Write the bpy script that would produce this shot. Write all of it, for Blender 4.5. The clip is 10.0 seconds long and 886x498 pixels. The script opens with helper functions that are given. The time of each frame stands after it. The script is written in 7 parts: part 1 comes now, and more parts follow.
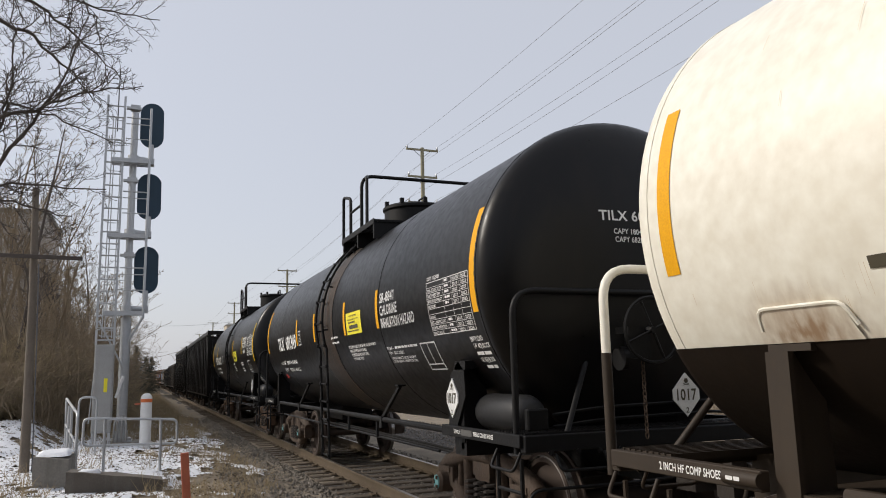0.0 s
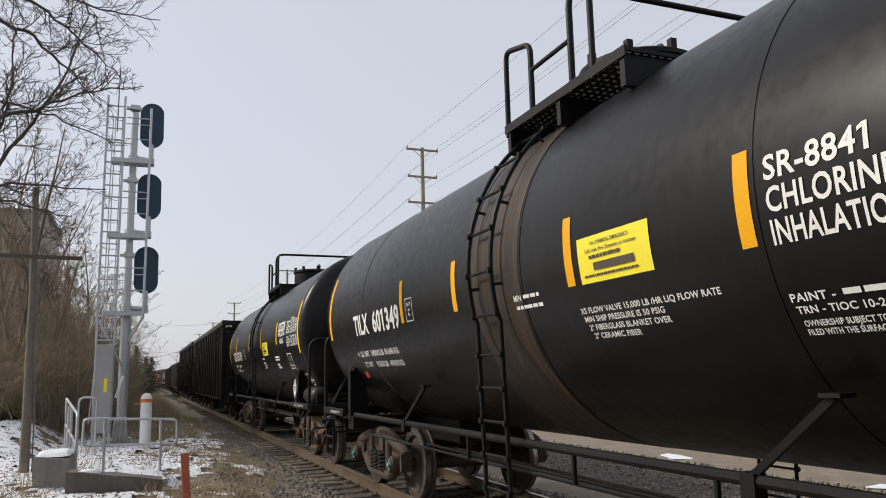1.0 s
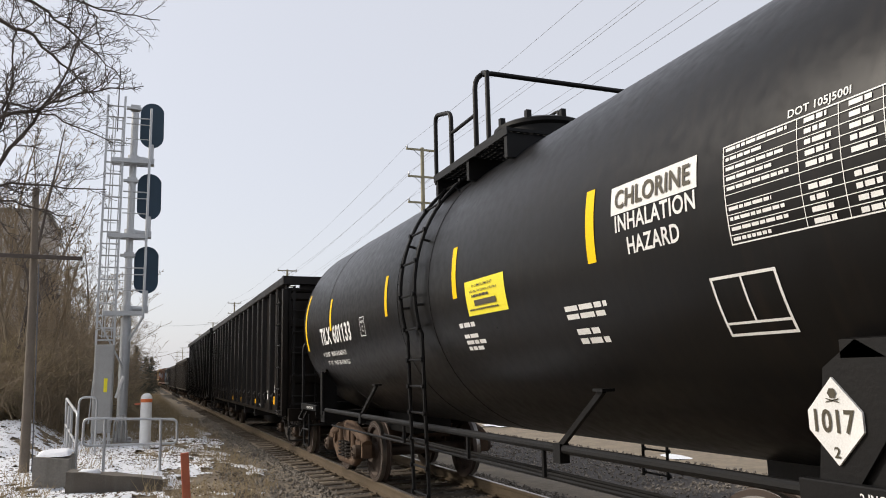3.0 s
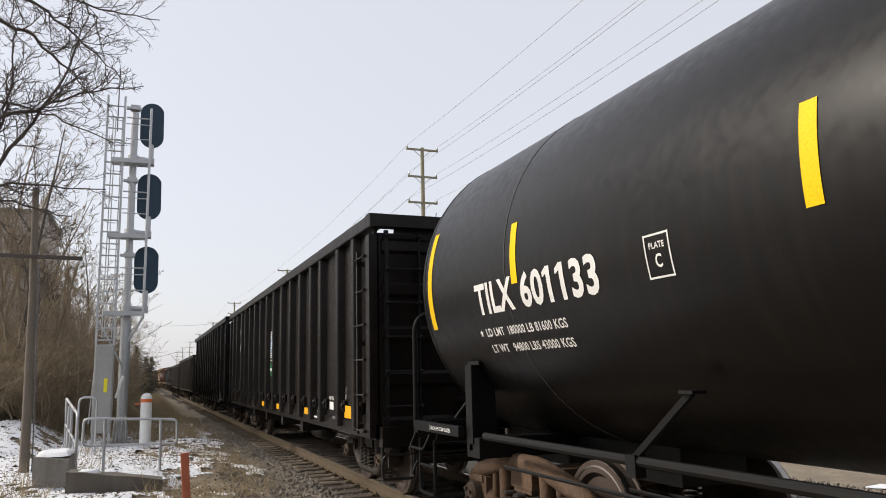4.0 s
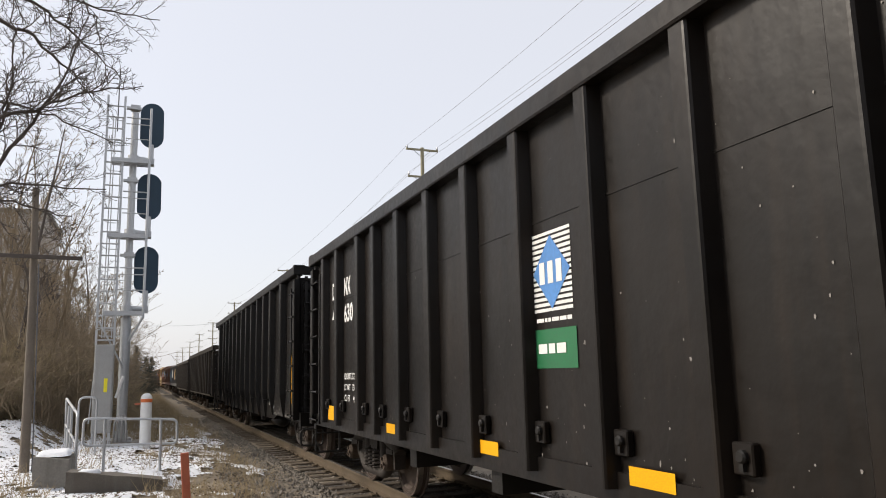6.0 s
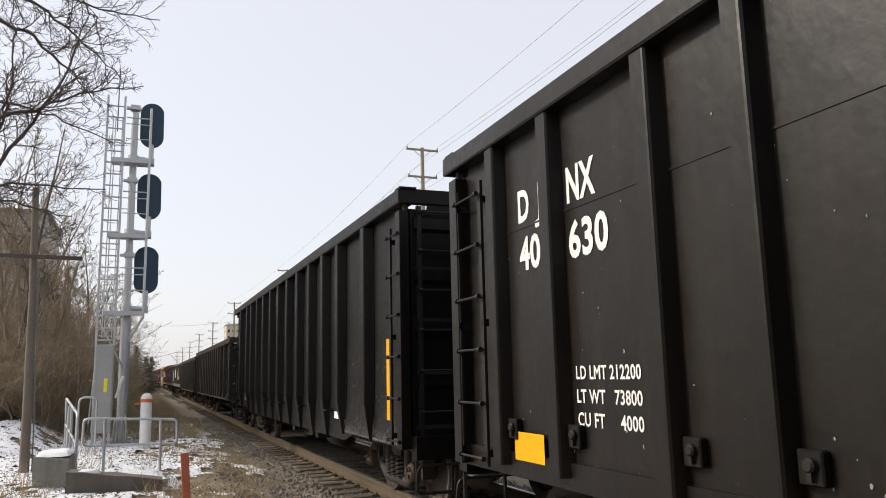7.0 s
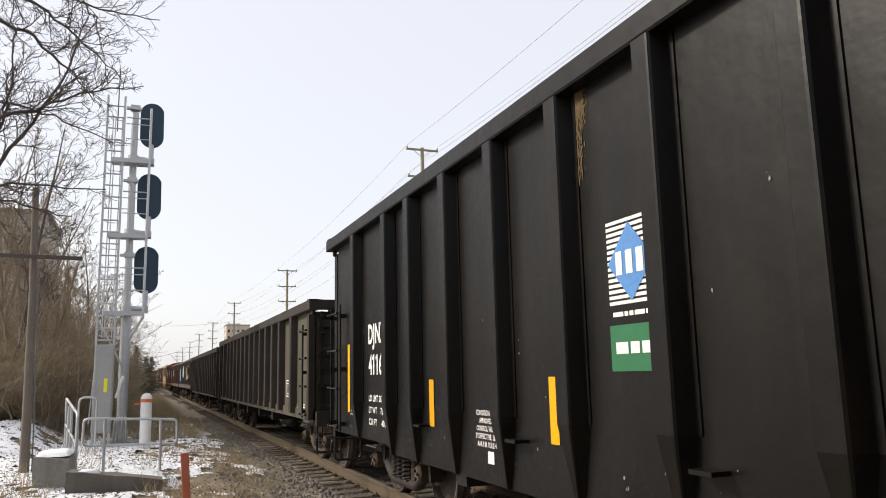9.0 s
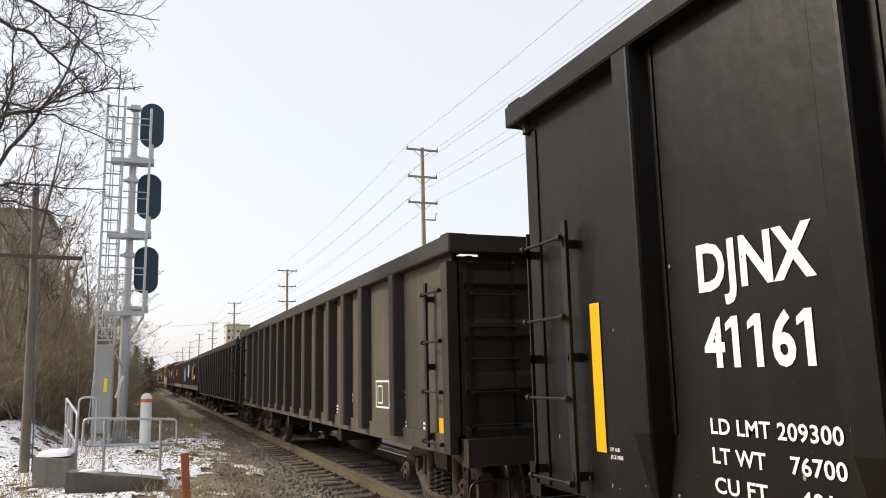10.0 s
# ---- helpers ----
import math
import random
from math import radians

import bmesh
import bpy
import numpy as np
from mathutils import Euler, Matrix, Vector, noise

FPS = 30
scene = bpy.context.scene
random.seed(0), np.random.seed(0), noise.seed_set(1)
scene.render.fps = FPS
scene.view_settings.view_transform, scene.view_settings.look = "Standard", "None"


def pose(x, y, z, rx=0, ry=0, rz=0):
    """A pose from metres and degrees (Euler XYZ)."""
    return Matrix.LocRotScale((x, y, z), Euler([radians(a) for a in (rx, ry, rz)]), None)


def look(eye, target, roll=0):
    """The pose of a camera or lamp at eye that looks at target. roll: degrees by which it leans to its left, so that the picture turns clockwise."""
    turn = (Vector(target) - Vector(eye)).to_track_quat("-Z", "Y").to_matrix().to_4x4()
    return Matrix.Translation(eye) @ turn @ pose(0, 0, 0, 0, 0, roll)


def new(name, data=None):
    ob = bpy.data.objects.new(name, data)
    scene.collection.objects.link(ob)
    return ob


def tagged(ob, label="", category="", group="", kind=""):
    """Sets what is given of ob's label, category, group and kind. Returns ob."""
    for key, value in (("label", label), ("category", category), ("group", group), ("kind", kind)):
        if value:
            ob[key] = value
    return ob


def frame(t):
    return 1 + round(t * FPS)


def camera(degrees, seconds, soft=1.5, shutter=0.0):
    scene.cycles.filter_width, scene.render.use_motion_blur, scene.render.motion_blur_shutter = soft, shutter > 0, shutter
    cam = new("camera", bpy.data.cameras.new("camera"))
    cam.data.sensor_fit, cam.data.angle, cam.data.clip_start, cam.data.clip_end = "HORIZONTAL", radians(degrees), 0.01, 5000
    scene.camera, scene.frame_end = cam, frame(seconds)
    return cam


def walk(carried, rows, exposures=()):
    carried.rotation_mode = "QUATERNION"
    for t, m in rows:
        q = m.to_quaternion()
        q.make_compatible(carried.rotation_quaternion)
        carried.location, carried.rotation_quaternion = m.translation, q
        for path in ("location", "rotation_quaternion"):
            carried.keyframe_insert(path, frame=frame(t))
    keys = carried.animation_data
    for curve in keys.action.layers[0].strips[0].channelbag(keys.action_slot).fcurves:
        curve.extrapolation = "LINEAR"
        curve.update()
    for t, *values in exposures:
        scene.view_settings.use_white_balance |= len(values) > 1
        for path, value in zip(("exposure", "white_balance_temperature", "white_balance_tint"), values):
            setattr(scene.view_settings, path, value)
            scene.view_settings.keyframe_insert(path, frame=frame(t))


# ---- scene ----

# ------------------------------------------------------------ camera
EYE = Vector((-0.027, -0.206, 1.635))
cam = camera(60.76, 10.0, soft=1.0)
# axes of the tripod head: right, up, back
AIM = Matrix(((0.93033, -0.03899, -0.36465, EYE.x), (-0.36607, -0.15837, -0.91701, EYE.y),
              (-0.02199, 0.98661, -0.16161, EYE.z), (0, 0, 0, 1)))
walk(cam, [(0.0, AIM), (10.0, AIM)], exposures=[(0.0, 0.13, 6500, 10), (1.0, 0.23, 6540, 10), (2.5, 0.35, 6640, 10), (4.5, 0.47, 6720, 10), (7.5, 0.59, 6770, 10), (10.0, 0.68, 6820, 10)])

# ------------------------------------------------------------ light
SUN_EL, SUN_AZ = radians(34), radians(-62)      # azimuth from +y towards +x
world = bpy.data.worlds.new("world")
scene.world = world
world.use_nodes = True
wn, wl = world.node_tree.nodes, world.node_tree.links
wn.clear()
sky = wn.new("ShaderNodeTexSky")
sky.sky_type = 'NISHITA'
sky.sun_disc = False
sky.sun_elevation, sky.sun_rotation = SUN_EL, SUN_AZ
sky.dust_density, sky.air_density, sky.ozone_density = 3.0, 1.0, 1.5
veil = wn.new("ShaderNodeMix")
veil.data_type = 'RGBA'
veil.inputs[0].default_value = 0.66
veil.inputs[7].default_value = (7.15, 7.3, 7.9, 1)
bg = wn.new("ShaderNodeBackground")
bg.inputs[1].default_value = 0.1
wo = wn.new("ShaderNodeOutputWorld")
wl.new(sky.outputs[0], veil.inputs[6])
wl.new(veil.outputs[2], bg.inputs[0])
wl.new(bg.outputs[0], wo.inputs[0])
sun_data = bpy.data.lights.new("sun", 'SUN')
sun_data.energy, sun_data.angle, sun_data.color = 2.4, radians(7), (1.0, 0.93, 0.83)
sun = new("sun", sun_data)
sd = Vector((math.sin(SUN_AZ) * math.cos(SUN_EL), math.cos(SUN_AZ) * math.cos(SUN_EL), math.sin(SUN_EL)))
sun.matrix_world = look(sd * 50, (0, 0, 0))


# ------------------------------------------------------------ materials
def mat(name, col, rough=0.6, metal=0.0, col2=None, scale=3.0, amount=0.6, bump=0.0, bump_scale=40.0,
        streak=0.0, grime=None, grime_at=0.6, vary=0.0, spec=0.5, runs=(3.0, 3.0, 0.35)):
    """Painted or worn surface: two scales of colour change, streaks that run down, and fine relief."""
    m = bpy.data.materials.new(name)
    m.use_nodes = True
    n, l = m.node_tree.nodes, m.node_tree.links
    b = n["Principled BSDF"]
    b.inputs["Roughness"].default_value, b.inputs["Metallic"].default_value = rough, metal
    b.inputs["Specular IOR Level"].default_value = spec
    tc = n.new("ShaderNodeTexCoord")
    col2 = col2 or tuple(c * 0.7 for c in col)

    def noise_tex(sc, detail=6, squash=None):
        t = n.new("ShaderNodeTexNoise")
        t.inputs["Scale"].default_value, t.inputs["Detail"].default_value = sc, detail
        if squash:
            mp = n.new("ShaderNodeMapping")
            mp.inputs["Scale"].default_value = squash
            l.new(tc.outputs["Object"], mp.inputs[0])
            l.new(mp.outputs[0], t.inputs[0])
        else:
            l.new(tc.outputs["Object"], t.inputs[0])
        return t.outputs[0]

    def ramp(src, a, c):
        r = n.new("ShaderNodeMapRange")
        r.inputs[1].default_value, r.inputs[2].default_value = a, c
        l.new(src, r.inputs[0])
        return r.outputs[0]

    def mix(fac, a, c):
        x = n.new("ShaderNodeMix")
        x.data_type = 'RGBA'
        for sock, v in ((x.inputs[0], fac), (x.inputs[6], a), (x.inputs[7], c)):
            if isinstance(v, (tuple, float)):
                sock.default_value = (*v, 1) if isinstance(v, tuple) else v
            else:
                l.new(v, sock)
        return x.outputs[2]
    f = n.new("ShaderNodeMath")
    f.operation = 'MULTIPLY'
    f.inputs[1].default_value = amount
    l.new(ramp(noise_tex(scale), 0.35, 0.68), f.inputs[0])
    c = mix(f.outputs[0], col, col2)
    fine = noise_tex(scale * 14, 3)
    c = mix(ramp(fine, 0.3, 1.3), c, tuple(min(1, x * 1.5) for x in col))
    if streak:
        s = n.new("ShaderNodeMath")
        s.operation = 'MULTIPLY'
        s.inputs[1].default_value = streak
        l.new(ramp(noise_tex(2.0, 5, runs), 0.5, 0.8), s.inputs[0])
        c = mix(s.outputs[0], c, grime or (0.12, 0.10, 0.08))
    elif grime:
        c = mix(ramp(noise_tex(scale * 2.7, 8), grime_at, grime_at + 0.12), c, grime)
    if vary:
        oi = n.new("ShaderNodeObjectInfo")
        gi = n.new("ShaderNodeNewGeometry")
        add = n.new("ShaderNodeMath")
        add.operation = 'ADD'
        l.new(oi.outputs["Random"], add.inputs[0])
        l.new(gi.outputs["Random Per Island"], add.inputs[1])
        c = mix(ramp(add.outputs[0], 0.0, 2.0 / max(vary, 0.01)), c, tuple(x * 0.35 for x in col))
    l.new(c, b.inputs["Base Color"])
    rr = n.new("ShaderNodeMapRange")
    rr.inputs[3].default_value, rr.inputs[4].default_value = max(0.05, rough - 0.12), min(1, rough + 0.15)
    l.new(fine, rr.inputs[0])
    l.new(rr.outputs[0], b.inputs["Roughness"])
    if bump:
        bn = n.new("ShaderNodeBump")
        bn.inputs["Strength"].default_value, bn.inputs["Distance"].default_value = bump, 0.02
        l.new(noise_tex(bump_scale, 5), bn.inputs["Height"])
        l.new(bn.outputs[0], b.inputs["Normal"])
    return m


BLACK = mat("tank_black", (0.0027, 0.0026, 0.0029), 0.33, col2=(0.0052, 0.0044, 0.0040), scale=0.8, streak=0.55, grime=(0.014, 0.0098, 0.0072), spec=0.25, bump=0.25, bump_scale=1.3, runs=(2.0, 7.0, 0.35))
BLACK_PARTS = mat("fitting_black", (0.006, 0.006, 0.0065), 0.5, col2=(0.010, 0.009, 0.008), scale=3, bump=0.1, spec=0.2)
RUSTY_BAND = mat("rusty_jacket", (0.020, 0.016, 0.013), 0.5, col2=(0.034, 0.023, 0.015), scale=2.0, streak=0.95, grime=(0.12, 0.055, 0.016), runs=(1.0, 13.0, 0.45), spec=0.35)
SEAMPALE = mat("scuffed_seam", (0.10, 0.10, 0.095), 0.6, col2=(0.02, 0.02, 0.02), scale=3)
TEAL = mat("teal_cap", (0.10, 0.26, 0.27), 0.6, col2=(0.07, 0.12, 0.11), scale=9)
REDTAG = mat("red_tag", (0.50, 0.03, 0.02), 0.6)
CREAM = mat("cream_paint", (0.76, 0.72, 0.61), 0.40, col2=(0.71, 0.66, 0.56), scale=0.7, amount=0.4, streak=0.12, grime=(0.5, 0.42, 0.33))
CREAM_TANK = mat("cream_tank", (0.76, 0.72, 0.61), 0.40, col2=(0.71, 0.66, 0.56), scale=0.7, amount=0.4, streak=0.12, grime=(0.5, 0.42, 0.33))


def stain(m, centre, size, colour):
    """A rust bloom round one spot of a painted surface, broken up by streaks."""
    n, l = m.node_tree.nodes, m.node_tree.links
    b = n["Principled BSDF"]
    old = b.inputs["Base Color"].links[0].from_socket
    tc = n.new("ShaderNodeTexCoord")
    mp = n.new("ShaderNodeMapping")
    mp.inputs["Location"].default_value = tuple(-c / s for c, s in zip(centre, size))
    mp.inputs["Scale"].default_value = tuple(1 / s for s in size)
    l.new(tc.outputs["Object"], mp.inputs[0])
    g = n.new("ShaderNodeTexGradient")
    g.gradient_type = 'SPHERICAL'
    l.new(mp.outputs[0], g.inputs[0])
    ms = n.new("ShaderNodeMapping")
    ms.inputs["Scale"].default_value = (9, 9, 1.2)
    l.new(tc.outputs["Object"], ms.inputs[0])
    t = n.new("ShaderNodeTexNoise")
    t.inputs["Scale"].default_value, t.inputs["Detail"].default_value = 2.0, 6
    l.new(ms.outputs[0], t.inputs[0])
    mu = n.new("ShaderNodeMath")
    mu.operation = 'MULTIPLY'
    l.new(g.outputs["Fac"], mu.inputs[0])
    l.new(t.outputs[0], mu.inputs[1])
    r = n.new("ShaderNodeMapRange")
    r.inputs[1].default_value, r.inputs[2].default_value = 0.08, 0.55
    l.new(mu.outputs[0], r.inputs[0])
    x = n.new("ShaderNodeMix")
    x.data_type = 'RGBA'
    l.new(r.outputs[0], x.inputs[0])
    l.new(old, x.inputs[6])
    x.inputs[7].default_value = (*colour, 1)
    l.new(x.outputs[2], b.inputs["Base Color"])


stain(CREAM_TANK, (-1.34, 5.10, 1.78), (0.9, 0.55, 0.33), (0.33, 0.22, 0.135))
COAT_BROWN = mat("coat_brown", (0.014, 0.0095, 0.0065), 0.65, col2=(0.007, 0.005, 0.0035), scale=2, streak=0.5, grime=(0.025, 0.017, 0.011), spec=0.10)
SILL_BROWN = mat("sill_brown", (0.034, 0.024, 0.016), 0.6, col2=(0.018, 0.013, 0.009), scale=2, streak=0.5, grime=(0.05, 0.038, 0.027), spec=0.3)
GON = mat("gondola_black", (0.0044, 0.0035, 0.0030), 0.36, col2=(0.0125, 0.0088, 0.0065), scale=1.1, streak=0.65, grime=(0.022, 0.015, 0.0104), spec=0.27, bump=0.7, bump_scale=1.8)
GON_DARK = mat("gondola_deep_black", (0.0030, 0.0026, 0.0025), 0.38, col2=(0.0080, 0.0062, 0.0052), scale=1.1, streak=0.6, grime=(0.014, 0.0105, 0.008), spec=0.20, bump=0.7, bump_scale=1.8)
GON_OLD = mat("gondola_worn", (0.060, 0.048, 0.029), 0.6, col2=(0.022, 0.018, 0.014), scale=1.3, streak=0.7, grime=(0.105, 0.082, 0.05), bump=0.2, bump_scale=9)
# dark brown worn posts; shade of their cheeks and of the ends is coloured in
GON_OLD_SHADED = mat("gondola_worn_shaded", (0.020, 0.016, 0.013), 0.65, col2=(0.034, 0.026, 0.018), scale=2.0, streak=0.6, grime=(0.05, 0.034, 0.02), spec=0.3, bump=0.2, bump_scale=9)
GON_PARTS = mat("gondola_fittings", (0.008, 0.0075, 0.007), 0.5, col2=(0.014, 0.011, 0.010), scale=4, spec=0.3)
AMBER = mat("amber_reflector", (0.74, 0.35, 0.005), 0.55, col2=(0.66, 0.30, 0.005), scale=6, amount=0.4, spec=0.2)
YELLOW = mat("yellow_reflector", (0.88, 0.52, 0.003), 0.55, col2=(0.8, 0.46, 0.003), scale=6, amount=0.4, spec=0.2)
LEMON = mat("yellow_sign", (0.84, 0.70, 0.03), 0.45, col2=(0.74, 0.6, 0.04), scale=8, amount=0.4)
WHITE = mat("white_lettering", (0.72, 0.72, 0.70), 0.55, col2=(0.55, 0.55, 0.53), scale=9)
INK = mat("dark_lettering", (0.06, 0.05, 0.03), 0.6)
BLUE = mat("blue_decal", (0.07, 0.22, 0.52), 0.4)
GREEN = mat("green_decal", (0.012, 0.13, 0.05), 0.4)
TRUCK = mat("truck_rust", (0.062, 0.040, 0.026), 0.8, col2=(0.018, 0.013, 0.010), scale=6, bump=0.5, bump_scale=30)
TRUCK_RUSTY = mat("truck_rusty", (0.105, 0.062, 0.036), 0.85, col2=(0.03, 0.019, 0.013), scale=6, bump=0.5, bump_scale=30)
TRUCK_DARK = mat("truck_dirty", (0.022, 0.016, 0.012), 0.75, col2=(0.009, 0.007, 0.006), scale=5, bump=0.3, bump_scale=30)
WHEEL = mat("wheel_steel", (0.07, 0.05, 0.04), 0.6, metal=0.3, col2=(0.04, 0.032, 0.028), scale=4)
TREAD = mat("bright_tread", (0.35, 0.33, 0.31), 0.3, metal=1.0, scale=12)
RAILM = mat("rail_rust", (0.095, 0.068, 0.040), 0.75, metal=0.0, col2=(0.055, 0.04, 0.026), scale=6, bump=0.2)
RAILTOP = mat("rail_head", (0.34, 0.31, 0.28), 0.35, metal=0.9, scale=6)
# darker than its stones: the shade of the gaps between them is in the colour
BED_SHADED = mat("ballast_bed", (0.052, 0.043, 0.036), 0.95, col2=(0.026, 0.022, 0.019), scale=9, bump=1.0, bump_scale=22)
DARKCON = mat("stained_concrete", (0.11, 0.095, 0.078), 0.95, col2=(0.06, 0.05, 0.042), scale=4, bump=0.6, bump_scale=22, streak=0.6, grime=(0.16, 0.15, 0.13))
TIE = mat("tie_timber", (0.115, 0.088, 0.062), 0.85, col2=(0.06, 0.046, 0.036), scale=5, bump=0.5, bump_scale=25, vary=0.5)
STONE = mat("ballast_stone", (0.27, 0.235, 0.195), 0.9, col2=(0.165, 0.143, 0.118), scale=20, vary=1.2)
DIRT = mat("frozen_soil", (0.21, 0.17, 0.12), 0.95, col2=(0.075, 0.062, 0.046), scale=1.6, bump=0.8, bump_scale=14, grime=(0.17, 0.14, 0.10), grime_at=0.52)
SNOW = mat("old_snow", (0.72, 0.74, 0.78), 0.6, col2=(0.55, 0.57, 0.61), scale=3, bump=0.5, bump_scale=9, grime=(0.42, 0.38, 0.33), grime_at=0.64)
STRAW = mat("dry_grass", (0.36, 0.28, 0.165), 0.9, col2=(0.18, 0.13, 0.07), scale=6, vary=0.7)
GALV = mat("galvanised_steel", (0.42, 0.43, 0.44), 0.45, metal=0.55, col2=(0.32, 0.33, 0.34), scale=6)
GREYBOX = mat("cabinet_grey", (0.30, 0.30, 0.29), 0.5, col2=(0.24, 0.235, 0.225), scale=4, streak=0.3, grime=(0.2, 0.18, 0.15))
DARKBACK = mat("signal_back", (0.010, 0.034, 0.060), 0.55, scale=5)
CONCRETE = mat("old_concrete", (0.22, 0.205, 0.18), 0.9, col2=(0.12, 0.11, 0.095), scale=2.5, bump=0.5, bump_scale=22, streak=0.7, grime=(0.08, 0.07, 0.058))
WOODPOLE = mat("weathered_pole", (0.15, 0.125, 0.10), 0.9, col2=(0.10, 0.08, 0.062), scale=3, bump=0.5, bump_scale=20, streak=0.6, grime=(0.11, 0.09, 0.07))
UTILPOLE = mat("treated_pole", (0.27, 0.25, 0.17), 0.9, col2=(0.2, 0.18, 0.12), scale=3)
WIREM = mat("cable", (0.11, 0.11, 0.12), 0.6)
BARK = mat("grey_bark", (0.085, 0.070, 0.060), 0.95, col2=(0.05, 0.042, 0.036), scale=7, bump=0.4, bump_scale=30)
TWIG = mat("brown_twigs", (0.29, 0.225, 0.15), 0.95, col2=(0.19, 0.145, 0.098), scale=1.2, vary=0.8)
FARTWIG = mat("far_brush", (0.30, 0.24, 0.17), 0.95, col2=(0.2, 0.155, 0.11), scale=0.6, vary=0.6)
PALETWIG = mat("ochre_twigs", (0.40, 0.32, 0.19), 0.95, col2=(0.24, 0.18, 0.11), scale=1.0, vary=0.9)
# inner brush: the shade inside the thicket is put into this darker colour
SHADETWIG = mat("shaded_twigs", (0.19, 0.15, 0.105), 0.95, col2=(0.11, 0.088, 0.065), scale=0.8, vary=0.7)
ORANGE = mat("orange_paint", (0.62, 0.15, 0.035), 0.6, col2=(0.5, 0.12, 0.04), scale=5)
RUSTPOST = mat("rust_red_post", (0.36, 0.10, 0.05), 0.7, col2=(0.26, 0.07, 0.04), scale=5)
POSTWHITE = mat("post_white", (0.72, 0.72, 0.70), 0.5, col2=(0.6, 0.6, 0.58), scale=5)
BRICK = mat("far_brick", (0.28, 0.13, 0.085), 0.85, col2=(0.2, 0.095, 0.065), scale=2)
BEIGE = mat("beige_render", (0.50, 0.44, 0.36), 0.85, scale=0.3)
PANE = mat("dark_pane", (0.03, 0.035, 0.04), 0.1)
CARGREY = mat("car_grey", (0.085, 0.082, 0.078), 0.7, col2=(0.05, 0.047, 0.043), scale=1.2, streak=0.5, grime=(0.12, 0.1, 0.08))
# grey wall lightened: the haze of distance is mixed into its colour
HOUSEHAZE = mat("house_hazed", (0.36, 0.34, 0.32), 0.9, col2=(0.3, 0.28, 0.26), scale=0.4)
CARRUST = mat("car_rust", (0.12, 0.055, 0.032), 0.7, col2=(0.07, 0.036, 0.025), scale=1.2, streak=0.5, grime=(0.08, 0.06, 0.05))
CARYEL = mat("car_ochre", (0.26, 0.15, 0.05), 0.6, col2=(0.16, 0.1, 0.04), scale=1.2, streak=0.5, grime=(0.14, 0.1, 0.07))


# ------------------------------------------------------------ mesh tools
def done(name, bm, material, parent=None, label="", smooth=None, bevel=0.0):
    if bevel:
        bmesh.ops.bevel(bm, geom=bm.edges[:], offset=bevel, segments=1, affect='EDGES', clamp_overlap=True)
    me = bpy.data.meshes.new(name)
    bm.to_mesh(me)
    bm.free()
    for m in (material if isinstance(material, (list, tuple)) else [material]):
        me.materials.append(m)
    if smooth is not None:
        me.polygons.foreach_set("use_smooth", [True] * len(me.polygons))
        me.set_sharp_from_angle(angle=radians(smooth))
    ob = new(name, me)
    if parent:
        ob.parent = parent
    if label:
        tagged(ob, label)
    return ob


def part(name, bm, material, parent, label="", smooth=None, bevel=0.0):
    return done(name, bm, material, parent, label, smooth, bevel)


def thing(name, m=None, label="", category="", group="", kind=""):
    ob = new(name)
    ob.empty_display_size = 0.2
    if m is not None:
        ob.matrix_basis = m
    return tagged(ob, label, category, group, kind)


def box(bm, x0, x1, y0, y1, z0, z1, m=None, mi=0):
    vs = [bm.verts.new(m @ Vector(p) if m else p) for p in
          ((x0, y0, z0), (x1, y0, z0), (x1, y1, z0), (x0, y1, z0), (x0, y0, z1), (x1, y0, z1), (x1, y1, z1), (x0, y1, z1))]
    for f in ((3, 2, 1, 0), (4, 5, 6, 7), (0, 1, 5, 4), (1, 2, 6, 5), (2, 3, 7, 6), (3, 0, 4, 7)):
        bm.faces.new([vs[i] for i in f]).material_index = mi
    return bm


def prism(bm, outline, a, b, axis='x', mi=0):
    """A flat outline (pairs) drawn out along an axis from a to b. axis x: pairs are y, z; y: x, z; z: x, y."""
    def P(u, v, w):
        return {'x': (w, u, v), 'y': (u, w, v), 'z': (u, v, w)}[axis]
    lo = [bm.verts.new(P(u, v, a)) for u, v in outline]
    hi = [bm.verts.new(P(u, v, b)) for u, v in outline]
    k = len(outline)
    bm.faces.new(lo[::-1]).material_index = mi
    bm.faces.new(hi).material_index = mi
    for i in range(k):
        bm.faces.new((lo[i], lo[(i + 1) % k], hi[(i + 1) % k], hi[i])).material_index = mi
    bmesh.ops.recalc_face_normals(bm, faces=bm.faces[:]) if k > 2 else None
    return bm


def tube(bm, pts, r, n=8, r2=None, caps=True):
    pts = [Vector(p) for p in pts]
    k = len(pts)
    ring0, side = None, None
    for i, p in enumerate(pts):
        d = (pts[min(i + 1, k - 1)] - pts[max(i - 1, 0)]).normalized()
        if side is None:
            side = d.orthogonal().normalized()
        else:
            side = (side - d * side.dot(d)).normalized()
        up = d.cross(side)
        rr = r if r2 is None else r + (r2 - r) * i / (k - 1)
        ring = [bm.verts.new(p + (side * math.cos(2 * math.pi * j / n) + up * math.sin(2 * math.pi * j / n)) * rr) for j in range(n)]
        if ring0:
            for j in range(n):
                bm.faces.new((ring0[j], ring0[(j + 1) % n], ring[(j + 1) % n], ring[j]))
        elif caps:
            bm.faces.new(ring[::-1])
        ring0 = ring
    if caps:
        bm.faces.new(ring0)
    return bm


